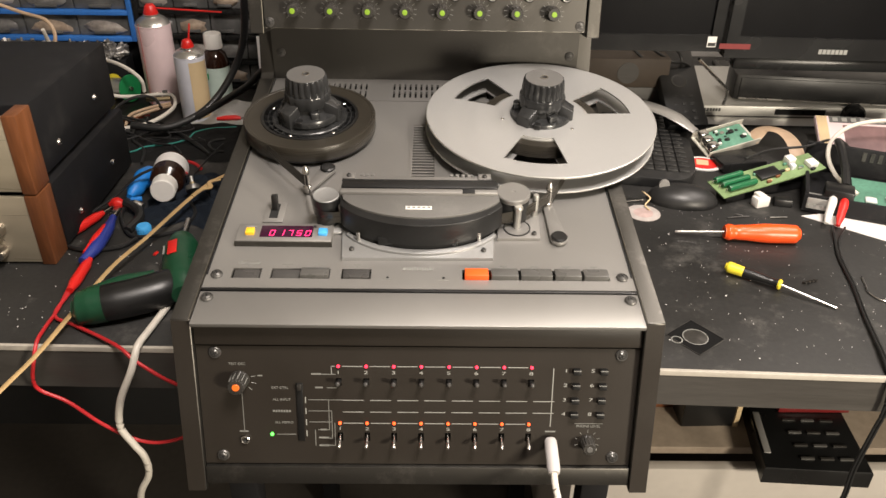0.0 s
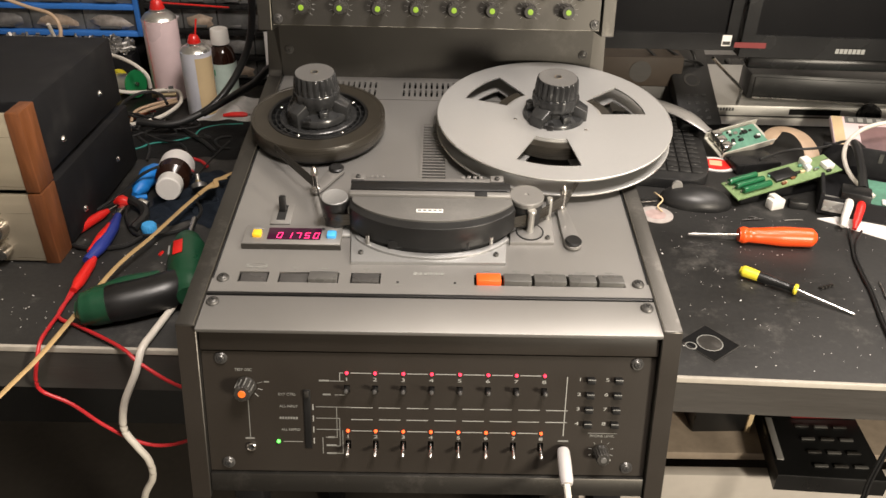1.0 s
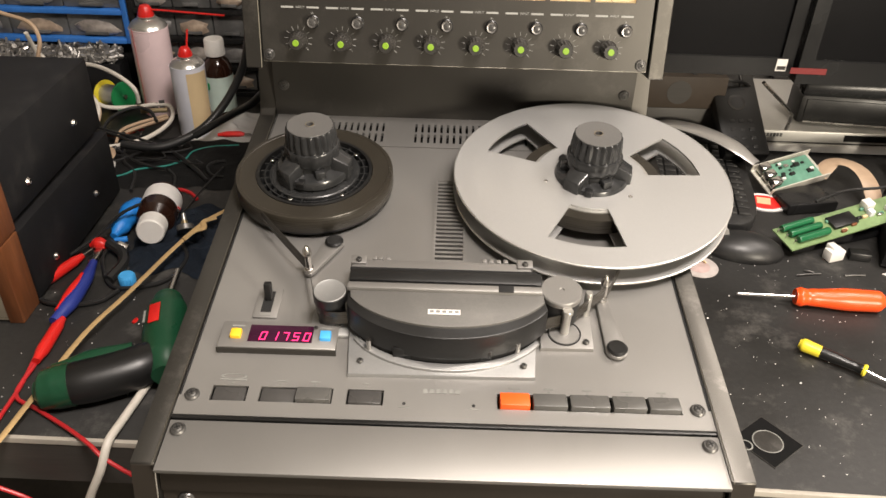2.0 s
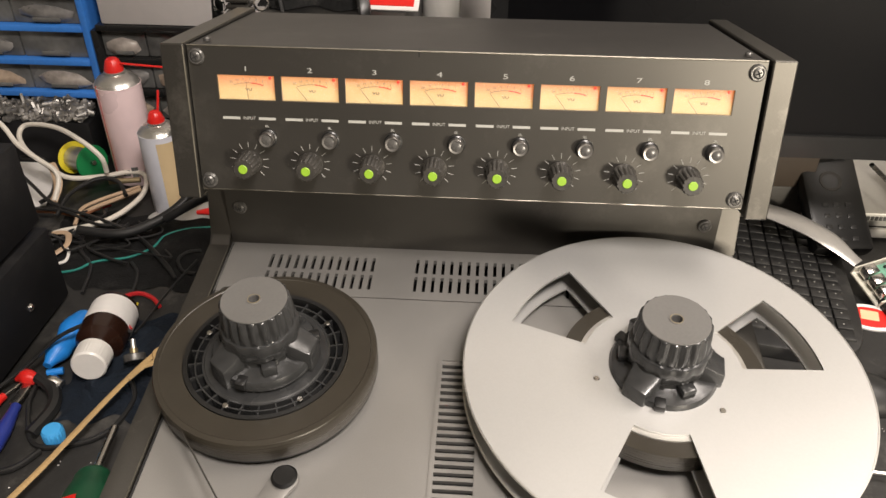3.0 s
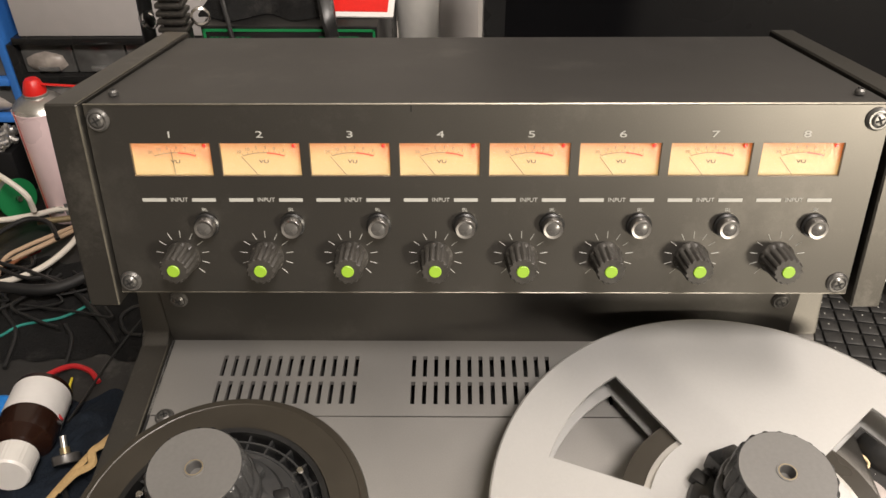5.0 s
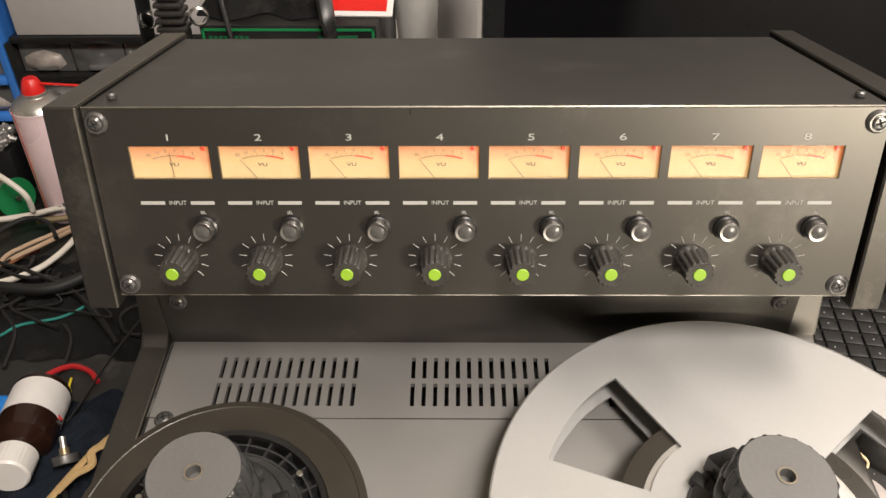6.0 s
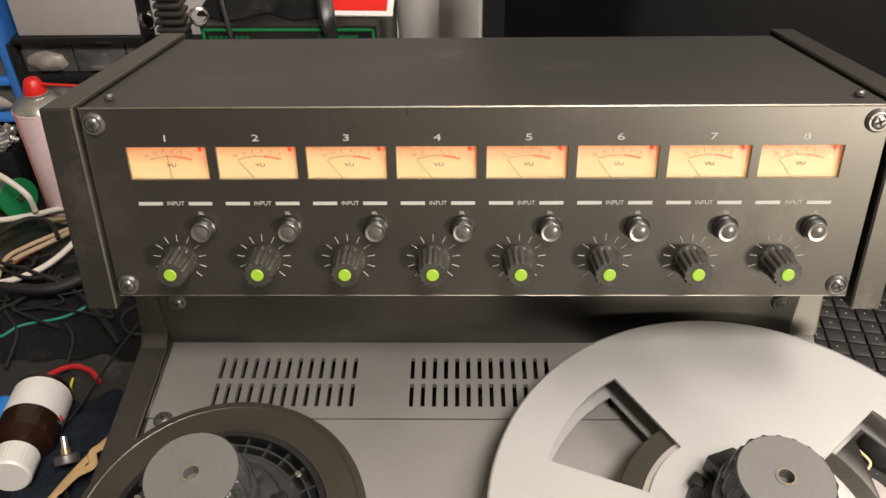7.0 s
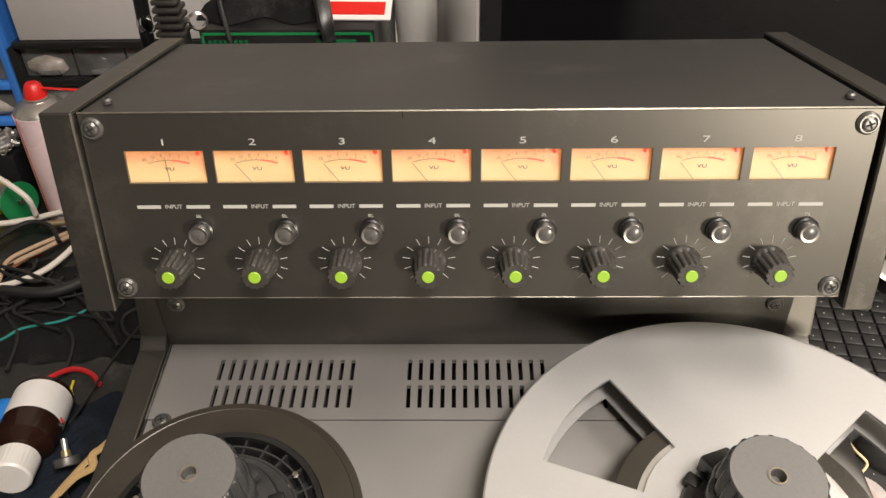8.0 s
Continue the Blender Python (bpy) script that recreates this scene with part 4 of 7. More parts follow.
BLACKRING = mesh_of("socket_collar", lathe([(0.0064, 0), (0.0064, 0.0016), (0.0054, 0.0022), (0.0052, 0.0018)], 28), BLACK)
PIN_ME = mesh_of("socket_core", lathe([(0.0038, 0.0050), (0.0036, 0.0064), (0.0020, 0.0070), (0, 0.0071)], 20), LENS)


def arc_strip(r, a0, a1, t, n=14, squash=0.55):
    bm = bmesh.new()
    rows = []
    for i in range(n + 1):
        a = radians(a0 + (a1 - a0) * i / n)
        rows.append([bm.verts.new((rr * math.sin(a), rr * math.cos(a), 0)) for rr in (r, r + t)])
    for a, b in zip(rows, rows[1:]):
        bm.faces.new((a[0], b[0], b[1], a[1]))
    return bm


SCALE_RED = material("scale_red", (0.42, 0.03, 0.012), 0.5, bump=0)
METER_RIM = material("meter_rim", (0.09, 0.06, 0.032), 0.4, 0, 0.1, 300, 20, 0.02)
NEEDLES = [-3, -38, -38, -38, -38, -38, -40, -40]
for k, x in enumerate(MX):
    fit_m = on_panel(x, 0.0667, 0.0035)
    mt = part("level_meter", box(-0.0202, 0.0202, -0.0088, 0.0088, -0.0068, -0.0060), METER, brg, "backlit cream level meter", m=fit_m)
    part("scale_line", arc_strip(0.0330, -18, 3, 0.0004), METER_INK, mt, m=pose(0.0012, -0.0302, -0.0055))
    part("red_zone", arc_strip(0.0328, 3, 18, 0.0007), SCALE_RED, mt, m=pose(0.0012, -0.0302, -0.0054))
    bm = bmesh.new()
    for i in range(9):
        a = radians(-18 + i * 36 / 8)
        tube([(0.0333 * math.sin(a), 0.0333 * math.cos(a), 0), (0.0346 * math.sin(a), 0.0346 * math.cos(a), 0)], 0.00012, 4, bm=bm)
    part("scale_ticks", bm, METER_INK, mt, m=pose(0.0012, -0.0302, -0.0055))
    for i in range(6):
        a = radians(-20 + i * 36 / 5)
        lettering("scale_number", ("20", "10", "5", "3", "0", "3")[i], 0.0021, METER_INK, mt, pose(0.0012 + 0.0357 * math.sin(a), -0.0302 + 0.0357 * math.cos(a), -0.0055), 1.2)
    a = radians(NEEDLES[k])
    part("needle", tube([(0.0040 * math.sin(a), 0.0040 * math.cos(a), 0), (0.0168 * math.sin(a), 0.0168 * math.cos(a), 0)], 0.00013, 5), INK_BLACK, mt, m=pose(0.0006, -0.0120, -0.0048))
    lettering("print", "VU", 0.0025, INK_BLACK, mt, pose(0.0010, -0.0016, -0.0056), 1.5)
    part("peak_lamp", disc(0.0010, 0, 0.0010, 14, 0.0004), RED_DOT, mt, m=pose(0.0165, 0.0066, -0.0056))
    bm = plate(-0.0203, 0.0203, -0.0089, 0.0089, [(-0.0196, 0.0196, -0.0082, 0.0082)], 0, 0.0010)
    bmesh.ops.translate(bm, vec=(0, 0, -0.0050), verts=bm.verts)
    part("bezel", bm, METER_RIM, mt, "thin cream plastic rim")
    part("glass", box(-0.0199, 0.0199, -0.0085, 0.0085, -0.0041, -0.0038), CLEAR, mt).visible_shadow = False
    lettering("channel_number", str(k + 1), 0.0046, INK, brg, on_panel(x + 0.0005, 0.0794, 0.0002), 1.75)
    part("print", box(-0.0183, -0.0061, -0.0009, 0.0009, 0.0001, 0.0003), INK, brg, m=on_panel(x, 0.0458))
    part("print", box(0.0070, 0.0190, -0.0009, 0.0009, 0.0001, 0.0003), INK, brg, m=on_panel(x, 0.0458))
    lettering("print", "INPUT", 0.0030, INK, brg, on_panel(x + 0.0004, 0.0458, 0.0002), 1.05)
    lettering("print", "SRL", 0.0024, INK, brg, on_panel(x + 0.0125, 0.0405, 0.0002), 0.75)
    so = part("trim_socket", RING_ME, None, brg, "chrome threaded trim socket", m=on_panel(x + 0.0128, 0.0325))
    part("socket_collar", BLACKRING, None, so)
    part("socket_core", PIN_ME, None, so)
    kn = part("knob", IN_KNOB, None, brg, "dusty grey fluted knob with lime green end", m=on_panel(x - 0.0024, 0.0142) @ pose(0, 0, 0, 0, 0, 31 * k))
    part("end_cap", IN_CAP, None, kn)
    for i in range(11):
        a = radians(225 - 27 * i)
        c, s_ = math.cos(a), math.sin(a)
        part("tick", tube([(0.0102 * c, 0.0102 * s_, 0.0001), (0.0140 * c, 0.0140 * s_, 0.0001)], 0.00019, 4), INK, brg, m=on_panel(x - 0.0024, 0.0148))

# ---- reels ----
def sector_plate(r0, r1, z0, z1, windows, half, w0, w1, seg=144):
    """A round flange with windows cut through it, at the angles given, between radii w0 and w1."""
    rs = sorted({r0, w0, (w0 + w1) / 2, w1, r1})
    gone = lambda i, k: any(abs((360 * (i + 0.5) / seg - a + 180) % 360 - 180) < half for a in windows) and w0 <= (rs[k] + rs[k + 1]) / 2 <= w1
    bm = bmesh.new()
    vs = {}

    def vert(i, k, z):
        key = (i % seg, k, z)
        if key not in vs:
            a = 2 * math.pi * i / seg
            vs[key] = bm.verts.new((rs[k] * math.cos(a), rs[k] * math.sin(a), z))
        return vs[key]
    n = len(rs) - 1
    for i in range(seg):
        for k in range(n):
            if gone(i, k):
                continue
            bm.faces.new((vert(i, k, z1), vert(i, k + 1, z1), vert(i + 1, k + 1, z1), vert(i + 1, k, z1)))
            bm.faces.new((vert(i, k, z0), vert(i + 1, k, z0), vert(i + 1, k + 1, z0), vert(i, k + 1, z0)))
            for hole, a, b in ((k == 0 or gone(i, k - 1), (i + 1, k), (i, k)), (k == n - 1 or gone(i, k + 1), (i, k + 1), (i + 1, k + 1)),
                               (gone(i - 1, k), (i, k), (i, k + 1)), (gone(i + 1, k), (i + 1, k + 1), (i + 1, k))):
                if hole:
                    bm.faces.new((vert(*a, z0), vert(*b, z0), vert(*b, z1), vert(*a, z1)))
    return bm


BRASS = material("worn_brass", (0.30, 0.24, 0.14), 0.45, 0.7, 0.2, 300, 20, 0.02)


def hub_adapter(parent):
    """The locking adapter that holds a large reel on its spindle."""
    base = part("hub_adapter", lathe([(0.0348, 0.0255), (0.0354, 0.0300), (0.0339, 0.0330), (0.0264, 0.0345), (0.0231, 0.0360), (0.0224, 0.0440), (0.0231, 0.0452)], 60), ADAPT, parent, "dark grey locking hub adapter")
    for a in (20, 140, 260):
        bm = box(-0.0105, 0.0105, 0.0198, 0.0372, 0.0300, 0.0490, 0.0022)
        for v in bm.verts:
            if v.co.y > 0.030:
                v.co.z -= 0.0075
                v.co.x *= 0.8
        part("lug", bm, ADAPT, base, m=pose(0, 0, 0, 0, 0, a))
        part("lug", box(-0.0036, 0.0036, 0.0290, 0.0374, 0.0285, 0.0345, 0.0012), BLACK, base, m=pose(0, 0, 0, 0, 0, a + 28))
        part("lug", box(-0.0050, 0.0050, 0.0207, 0.0304, 0.0320, 0.0410, 0.0016), ADAPT, base, m=pose(0, 0, 0, 0, 0, a + 62))
    for a in range(0, 360, 24):
        part("rib", box(-0.0011, 0.0011, 0.0220, 0.0246, 0.0345, 0.0425, 0.0006), ADAPT, base, m=pose(0, 0, 0, 0, 0, a))
    part("collar", lathe([(0.0225, 0.0405), (0.0250, 0.0415), (0.0262, 0.0440), (0.0262, 0.0545), (0.0255, 0.0562), (0.0232, 0.0566)], 120, flute=(12, 0.0009, 1, 4)), ADAPT, base)
    part("knob", lathe([(0.0236, 0.0564), (0.0243, 0.0580), (0.0240, 0.0640), (0.0230, 0.0725), (0.0226, 0.0744), (0.0216, 0.0751), (0.0206, 0.0753)], 160, flute=(20, 0.0019, 1, 4)), ADAPT, base, "fluted black locking knob")
    part("cap", lathe([(0.0212, 0.0749), (0.0210, 0.0758), (0.0049, 0.0758), (0.0048, 0.0762), (0.0035, 0.0762), (0.0032, 0.0700), (0, 0.0700)], 60), ADAPT_TOP, base, "grey flat cap with a hole")
    part("hole_rim", lathe([(0.0042, 0.0758), (0.0041, 0.0763), (0.0037, 0.0763), (0.0036, 0.0740)], 28), BRASS, base, "worn brass rim")


reel = thing("tape_reel", "large silver aluminium tape reel with three windows, nearly empty", "tape reel", m=DECK_M @ pose(0.1345, 0.2540, 0.0))
part("flange", sector_plate(0.0300, 0.1318, 0.0272, 0.0290, (141, 21, 261), 18.5, 0.0525, 0.1055), REEL, reel, "brushed aluminium flange")
part("flange", sector_plate(0.0300, 0.1318, 0.0095, 0.0110, (141, 21, 261), 18.5, 0.0525, 0.1055), REEL, reel, "brushed aluminium flange")
part("rim", lathe([(0.1312, 0.0270), (0.1322, 0.0274), (0.1322, 0.0288), (0.1312, 0.0292)], 144), ALU, reel)
part("rim", lathe([(0.1312, 0.0093), (0.1322, 0.0097), (0.1322, 0.0108), (0.1312, 0.0112)], 144), ALU, reel)
part("hub", lathe([(0.0300, 0.0112), (0.0560, 0.0112), (0.0560, 0.0270), (0.0300, 0.0270)], 96), ALU, reel)
part("tape_winding", lathe([(0.0562, 0.0117), (0.0670, 0.0117), (0.0670, 0.0262), (0.0562, 0.0262)], 96), TAPE, reel, "few turns of brown tape")
for a in (75, 195, 315):
    part("rivet", disc(0.0021, 0.0288, 0.0298, 16, 0.0005), STEEL, reel, "small bright rivet", m=pose(0, 0, 0, 0, 0, a) @ pose(0.0460, 0, 0))
part("spindle_base", disc(0.030, 0.0, 0.0095, 40), BLACK, reel)
hub_adapter(reel)

pack = thing("tape_pancake", "dark brown wound tape on an open black plastic hub, without flanges", "tape reel", m=DECK_M @ pose(-0.1320, 0.2545, 0.0))
part("tape_winding", lathe([(0.0560, 0.0082), (0.0752, 0.0082), (0.0755, 0.0090), (0.0755, 0.0232), (0.0748, 0.0242), (0.0715, 0.0244), (0.0710, 0.0240), (0.0560, 0.0238)], 120), TAPE, pack, "dark brown wound tape")
part("lower_rim", lathe([(0.050, 0.0055), (0.0745, 0.0055), (0.0745, 0.0080), (0.050, 0.0080)], 96), BLACK, pack)
hubp = part("hub", lathe([(0.0555, 0.0085), (0.0555, 0.0245), (0.0525, 0.0245), (0.0520, 0.0090)], 96), BLACK, pack, "ribbed black plastic hub")
part("hub_ring", lathe([(0.0432, 0.0085), (0.0432, 0.0225), (0.0418, 0.0225), (0.0418, 0.0085)], 96), ADAPT, hubp)
part("hub_floor", lathe([(0.030, 0.0085), (0.0525, 0.0085), (0.0525, 0.0095), (0.030, 0.0095)], 96), SHADE_BLACK, hubp)
RIB_ME = mesh_of("hub_rib", box(0.0300, 0.0522, -0.0006, 0.0006, 0.0090, 0.0220), ADAPT, 0)
for i in range(26):
    part("hub_rib", RIB_ME, None, hubp, m=pose(0, 0, 0, 0, 0, i * 360 / 26))
part("hub_web", lathe([(0.0300, 0.0090), (0.0300, 0.0228), (0.0412, 0.0232), (0.0420, 0.0225), (0.0420, 0.0090)], 72), ADAPT, hubp, "glossy black inner hub")
part("hub_ring", lathe([(0.0482, 0.0090), (0.0482, 0.0226), (0.0472, 0.0226), (0.0472, 0.0090)], 96), ADAPT, hubp)
for a in (40, 160, 250, 310):
    part("rivet", disc(0.0021, 0.0215, 0.0236, 14, 0.0006), STEEL, hubp, "bright steel rivet", m=pose(0, 0, 0, 0, 0, a) @ pose(0.0475, 0, 0))
part("spindle_base", disc(0.030, 0.0, 0.0255, 40), BLACK, pack)
hub_adapter(pack)

# ---- stand below the recorder ----
stand = thing("equipment_stand", "black steel stand in shade that carries the recorder", "stand", (0, 0.98, 0))
so_ = WHERE[stand].inverted()
for name, b in (("top_plate", (-0.21, 0.21, 0.72, 1.30, 0.722, 0.7395)), ("leg", (-0.205, -0.175, 0.74, 0.77, 0, 0.722)), ("leg", (0.175, 0.205, 0.74, 0.77, 0, 0.722)),
                ("leg", (-0.205, -0.175, 1.25, 1.28, 0, 0.722)), ("leg", (0.175, 0.205, 1.25, 1.28, 0, 0.722)), ("crossbar", (-0.175, 0.175, 1.255, 1.275, 0.25, 0.28)), ("crossbar", (-0.175, 0.175, 0.745, 0.765, 0.08, 0.11))):
    bm = box(*b, 0.002)
    bmesh.ops.transform(bm, matrix=so_, verts=bm.verts)
    part(name, bm, BOXBLACK, stand)

# ---- amplifiers stacked on the left-hand bench top ----
def amplifier(z0, z1, shift, label):
    a = thing("amplifier", label, "amplifier", (-0.4890, 1.0370, z0), 0.3, group="stacked amplifiers")
    h = z1 - z0
    part("case", box(-0.42, -0.0005 + shift, 0.035, 0.300, 0.006, h - 0.001, 0.003), BOXBLACK, a, "black crackle-finish metal case")
    part("faceplate", box(-0.42, -0.0165, -0.003, 0.004, 0.003, h - 0.003, 0.001), FACE, a, "champagne metal faceplate")
    part("wooden_end", box(-0.0165, 0.0010, -0.0045, 0.036, 0.0, h - 0.001, 0.0015), WALNUT, a, "walnut front end block")
    for y, z in ((0.09, h * 0.30), (0.225, h * 0.42)):
        part("screw", lathe([(0.0048, 0), (0.0048, 0.001), (0.0030, 0.0035), (0, 0.004)], 18), STEEL, a, "chrome case screw", m=pose(shift - 0.0005, y, z, 0, 90))
    for x in (-0.38, -0.03):
        part("foot", disc(0.010, -0.0, 0.007, 16), RUBBER, a, m=pose(x, 0.06, 0))
    return a


lower = amplifier(0.75, 0.853, 0.004, "black metal amplifier with champagne front and walnut ends, on the bench")
upper = amplifier(0.854, 0.960, -0.002, "black metal amplifier with walnut ends, stacked on another")
for a, spots in ((lower, ((-0.065, 0.055, 0.014), (-0.064, 0.022, 0.009), (-0.14, 0.05, 0.016))), (upper, ((-0.10, 0.05, 0.014),))):
    for x, z, r in spots:
        part("knob", lathe([(r, 0), (r, 0.012), (r * 0.86, 0.017), (0, 0.018)], 60, flute=(30, 0.0008, 0, 1)), STEEL, a, "ribbed metal knob", m=pose(x, -0.003, z, 90))
    for k in range(7):
        an = radians(200 - 220 * k / 6)
        part("print", box(-0.0004, 0.0004, 0.018, 0.021, 0.0001, 0.0002), INK_BLACK, a, m=Matrix.Translation((-0.065, -0.003, 0.055)) @ STAND @ Matrix.Rotation(an, 4, "Z"))

# ---- monitors on the right ----
def monitor(x0, x1, y, z0, z1, rz, label, bezel=0.018, lower=0.026, behind=0.0):
    mo = thing("monitor", label, "monitor", ((x0 + x1) / 2, y, 0.75), rz, group="monitors side by side")
    w = (x1 - x0) / 2
    z0, z1 = z0 - 0.75, z1 - 0.75
    part("frame", plate_up(-w, w, z0, z1, [(-w + bezel, w - bezel, z0 + lower, z1 - bezel)], 0.0, 0.035), BEZEL, mo, "glossy black bezel")
    part("screen", box(-w + bezel, w - bezel, 0.006, 0.02, z0 + lower, z1 - bezel), SCREEN, mo, "dark switched-off screen")
    part("back", box(-w + 0.04, w - 0.04, 0.034, 0.075, z0 + 0.05, z1 - 0.05, 0.015), BEZEL, mo)
    part("neck", box(-0.03, 0.03, 0.05 + behind, 0.075 + behind, 0.010, z0 + 0.12, 0.004), BEZEL, mo)
    part("foot", box(-0.11, 0.11, (-0.03 if behind < 0.1 else behind), behind + 0.10, 0.0, 0.012, 0.005), BEZEL, mo)
    if behind > 0.1:
        part("arm", box(-0.025, 0.025, 0.074, behind + 0.055, z0 + 0.075, z0 + 0.115, 0.004), BEZEL, mo)
        part("chin", box(-w + 0.02, w - 0.02, 0.006, 0.032, z0 - 0.022, z0 - 0.001, 0.006), BEZEL, mo, "rounded lower edge")
    return mo


def plate_up(x0, x1, z0, z1, holes, y0, y1):
    bm = plate(x0, x1, z0, z1, holes, -y1, -y0)
    bmesh.ops.transform(bm, matrix=STAND, verts=bm.verts)
    return bm


left = monitor(0.010, 0.484, 1.422, 0.931, 1.24, 0.0, "black flat monitor, switched off, standing behind the recorder")
right = monitor(0.487, 1.01, 1.400, 0.925, 1.27, -2.0, "wide black glossy monitor, switched off, standing on the bench", 0.02, 0.034, 0.42)
part("sticker", box(0.213, 0.228, -0.0010, -0.0002, 0.1885, 0.2060), WHITE, left, "small white label")
part("print", box(0.2145, 0.2265, -0.0014, -0.0010, 0.1905, 0.1960), INK_BLACK, left)
DULL_RED = material("dull_red", (0.16, 0.012, 0.012), 0.4)
# dark red strip low on the left of the right-hand monitor
part("sticker", box(-0.272, -0.222, -0.0010, -0.0002, 0.190, 0.1985), DULL_RED, right, "dark red strip")
for k in range(7):
    part("print", box(-0.110 + 0.0068 * k, -0.1045 + 0.0068 * k, -0.0010, -0.0003, 0.1850, 0.1925), INK, right)

# ---- things at the back, left of the recorder ----
Z = 0.75


def cable(name, pts, r, mat, label, category="cable", flat=1.0, seg=8):
    """A cable lying along points of the world."""
    a = Vector(pts[0])
    return lone(name, tube([Vector(p) - a for p in pts], r, seg, flat=flat), mat, label, category, m=Matrix.Translation(a))


def spray_can(x, y, r, h, body, label, nozzle_turn, band=None, straw=None, up=False):
    c = thing("spray_can", label, "spray can", (x, y, Z), nozzle_turn, group="spray cans")
    part("body", lathe([(0, 0), (r * 0.94, 0), (r, 0.003), (r, h * 0.80), (r * 1.015, h * 0.803), (r * 1.015, h * 0.812), (r * 0.97, h * 0.815)], 48), body, c)
    part("shoulder", lathe([(r * 1.0, h * 0.812), (r * 0.93, h * 0.835), (r * 0.78, h * 0.862), (r * 0.55, h * 0.885), (r * 0.46, h * 0.888), (r * 0.46, h * 0.905), (r * 0.40, h * 0.91), (0, h * 0.905)], 48), ALU, c, "bare metal shoulder")
    nz = part("nozzle", lathe([(r * 0.42, h * 0.905), (r * 0.42, h * 0.925), (r * 0.36, h * 0.955), (r * 0.30, h * 0.985), (r * 0.22, h), (0, h)], 28), RED, c, "red plastic spray nozzle")
    if straw:
        part("straw", tube([(r * 0.2, 0, h * 0.965), (r * 0.2 + straw * (0.3 if up else 1), 0, h * 0.965 + (straw if up else -0.004))], 0.0016, 8), RED, nz)
    if band:
        a0, a1, z0, z1, mat = band
        bm = bmesh.new()
        rows = []
        for i in range(17):
            a = radians(a0 + (a1 - a0) * i / 16)
            rows.append([bm.verts.new(((r + 0.0004) * math.cos(a), (r + 0.0004) * math.sin(a), z)) for z in (z0 * h, z1 * h)])
        for p, q in zip(rows, rows[1:]):
            bm.faces.new((p[0], q[0], q[1], p[1]))
        part("label_panel", bm, mat, c)
    return c


can_a = spray_can(-0.522, 1.640, 0.0320, 0.190, PINK, "tall pink and white aerosol can with red nozzle and straw", -4, straw=0.13)
for a, z0, z1, w in ((-92, 0.02, 0.030, 10), (-70, 0.012, 0.034, 8)):
    bm = bmesh.new()
    rows = []
    for i in range(7):
        t_ = radians(a + 4 + w * (i / 6 - 0.5) * 2)
        rows.append([bm.verts.new((0.0339 * math.cos(t_), 0.0339 * math.sin(t_), z)) for z in (z0, z1)])
    for p, q in zip(rows, rows[1:]):
        bm.faces.new((p[0], q[0], q[1], p[1]))
    part("print", bm, SMOKE, can_a)
part("seam_line", tube([(0.0337 * math.cos(radians(-118)), 0.0337 * math.sin(radians(-118)), 0.004), (0.0337 * math.cos(radians(-118)), 0.0337 * math.sin(radians(-118)), 0.16)], 0.0004, 5), RED_DOT, can_a)
spray_can(-0.436, 1.555, 0.0275, 0.150, BLUEGREY, "white aerosol can with ochre panel and red nozzle", 70, band=(-150, -70, 0.05, 0.76, OCHRE), straw=0.03, up=True)

PALE_GREEN = material("pale_green_label", (0.48, 0.58, 0.52), 0.5, 0, 0.12, 60, 12, 0.02)
bt = thing("medicine_bottle", "dark amber bottle with green and white label and white screw cap", "bottle", (-0.4090, 1.6252, Z))
part("body", lathe([(0, 0), (0.023, 0), (0.025, 0.003), (0.025, 0.090), (0.021, 0.103), (0.012, 0.112), (0.012, 0.118), (0, 0.118)], 40), AMBER, bt)
part("label", lathe([(0.0253, 0.018), (0.0253, 0.080)], 40), PALE_GREEN, bt, "pale green label")
part("label_block", box(-0.021, -0.010, -0.0245, -0.0185, 0.058, 0.070, 0.001), GREEN, bt)
part("cap", lathe([(0.0165, 0.114), (0.0170, 0.116), (0.0165, 0.140), (0.0150, 0.142), (0, 0.142)], 72, flute=(36, 0.0006, 0, 2)), WHITE, bt, "white ribbed screw cap")

# small-parts racks along the wall
BAGS = [material("bagged_parts", c_, 0.35, 0, 0.55, 90, 30, 0.3) for c_ in ((0.28, 0.25, 0.225), (0.32, 0.25, 0.19), (0.14, 0.135, 0.13))]


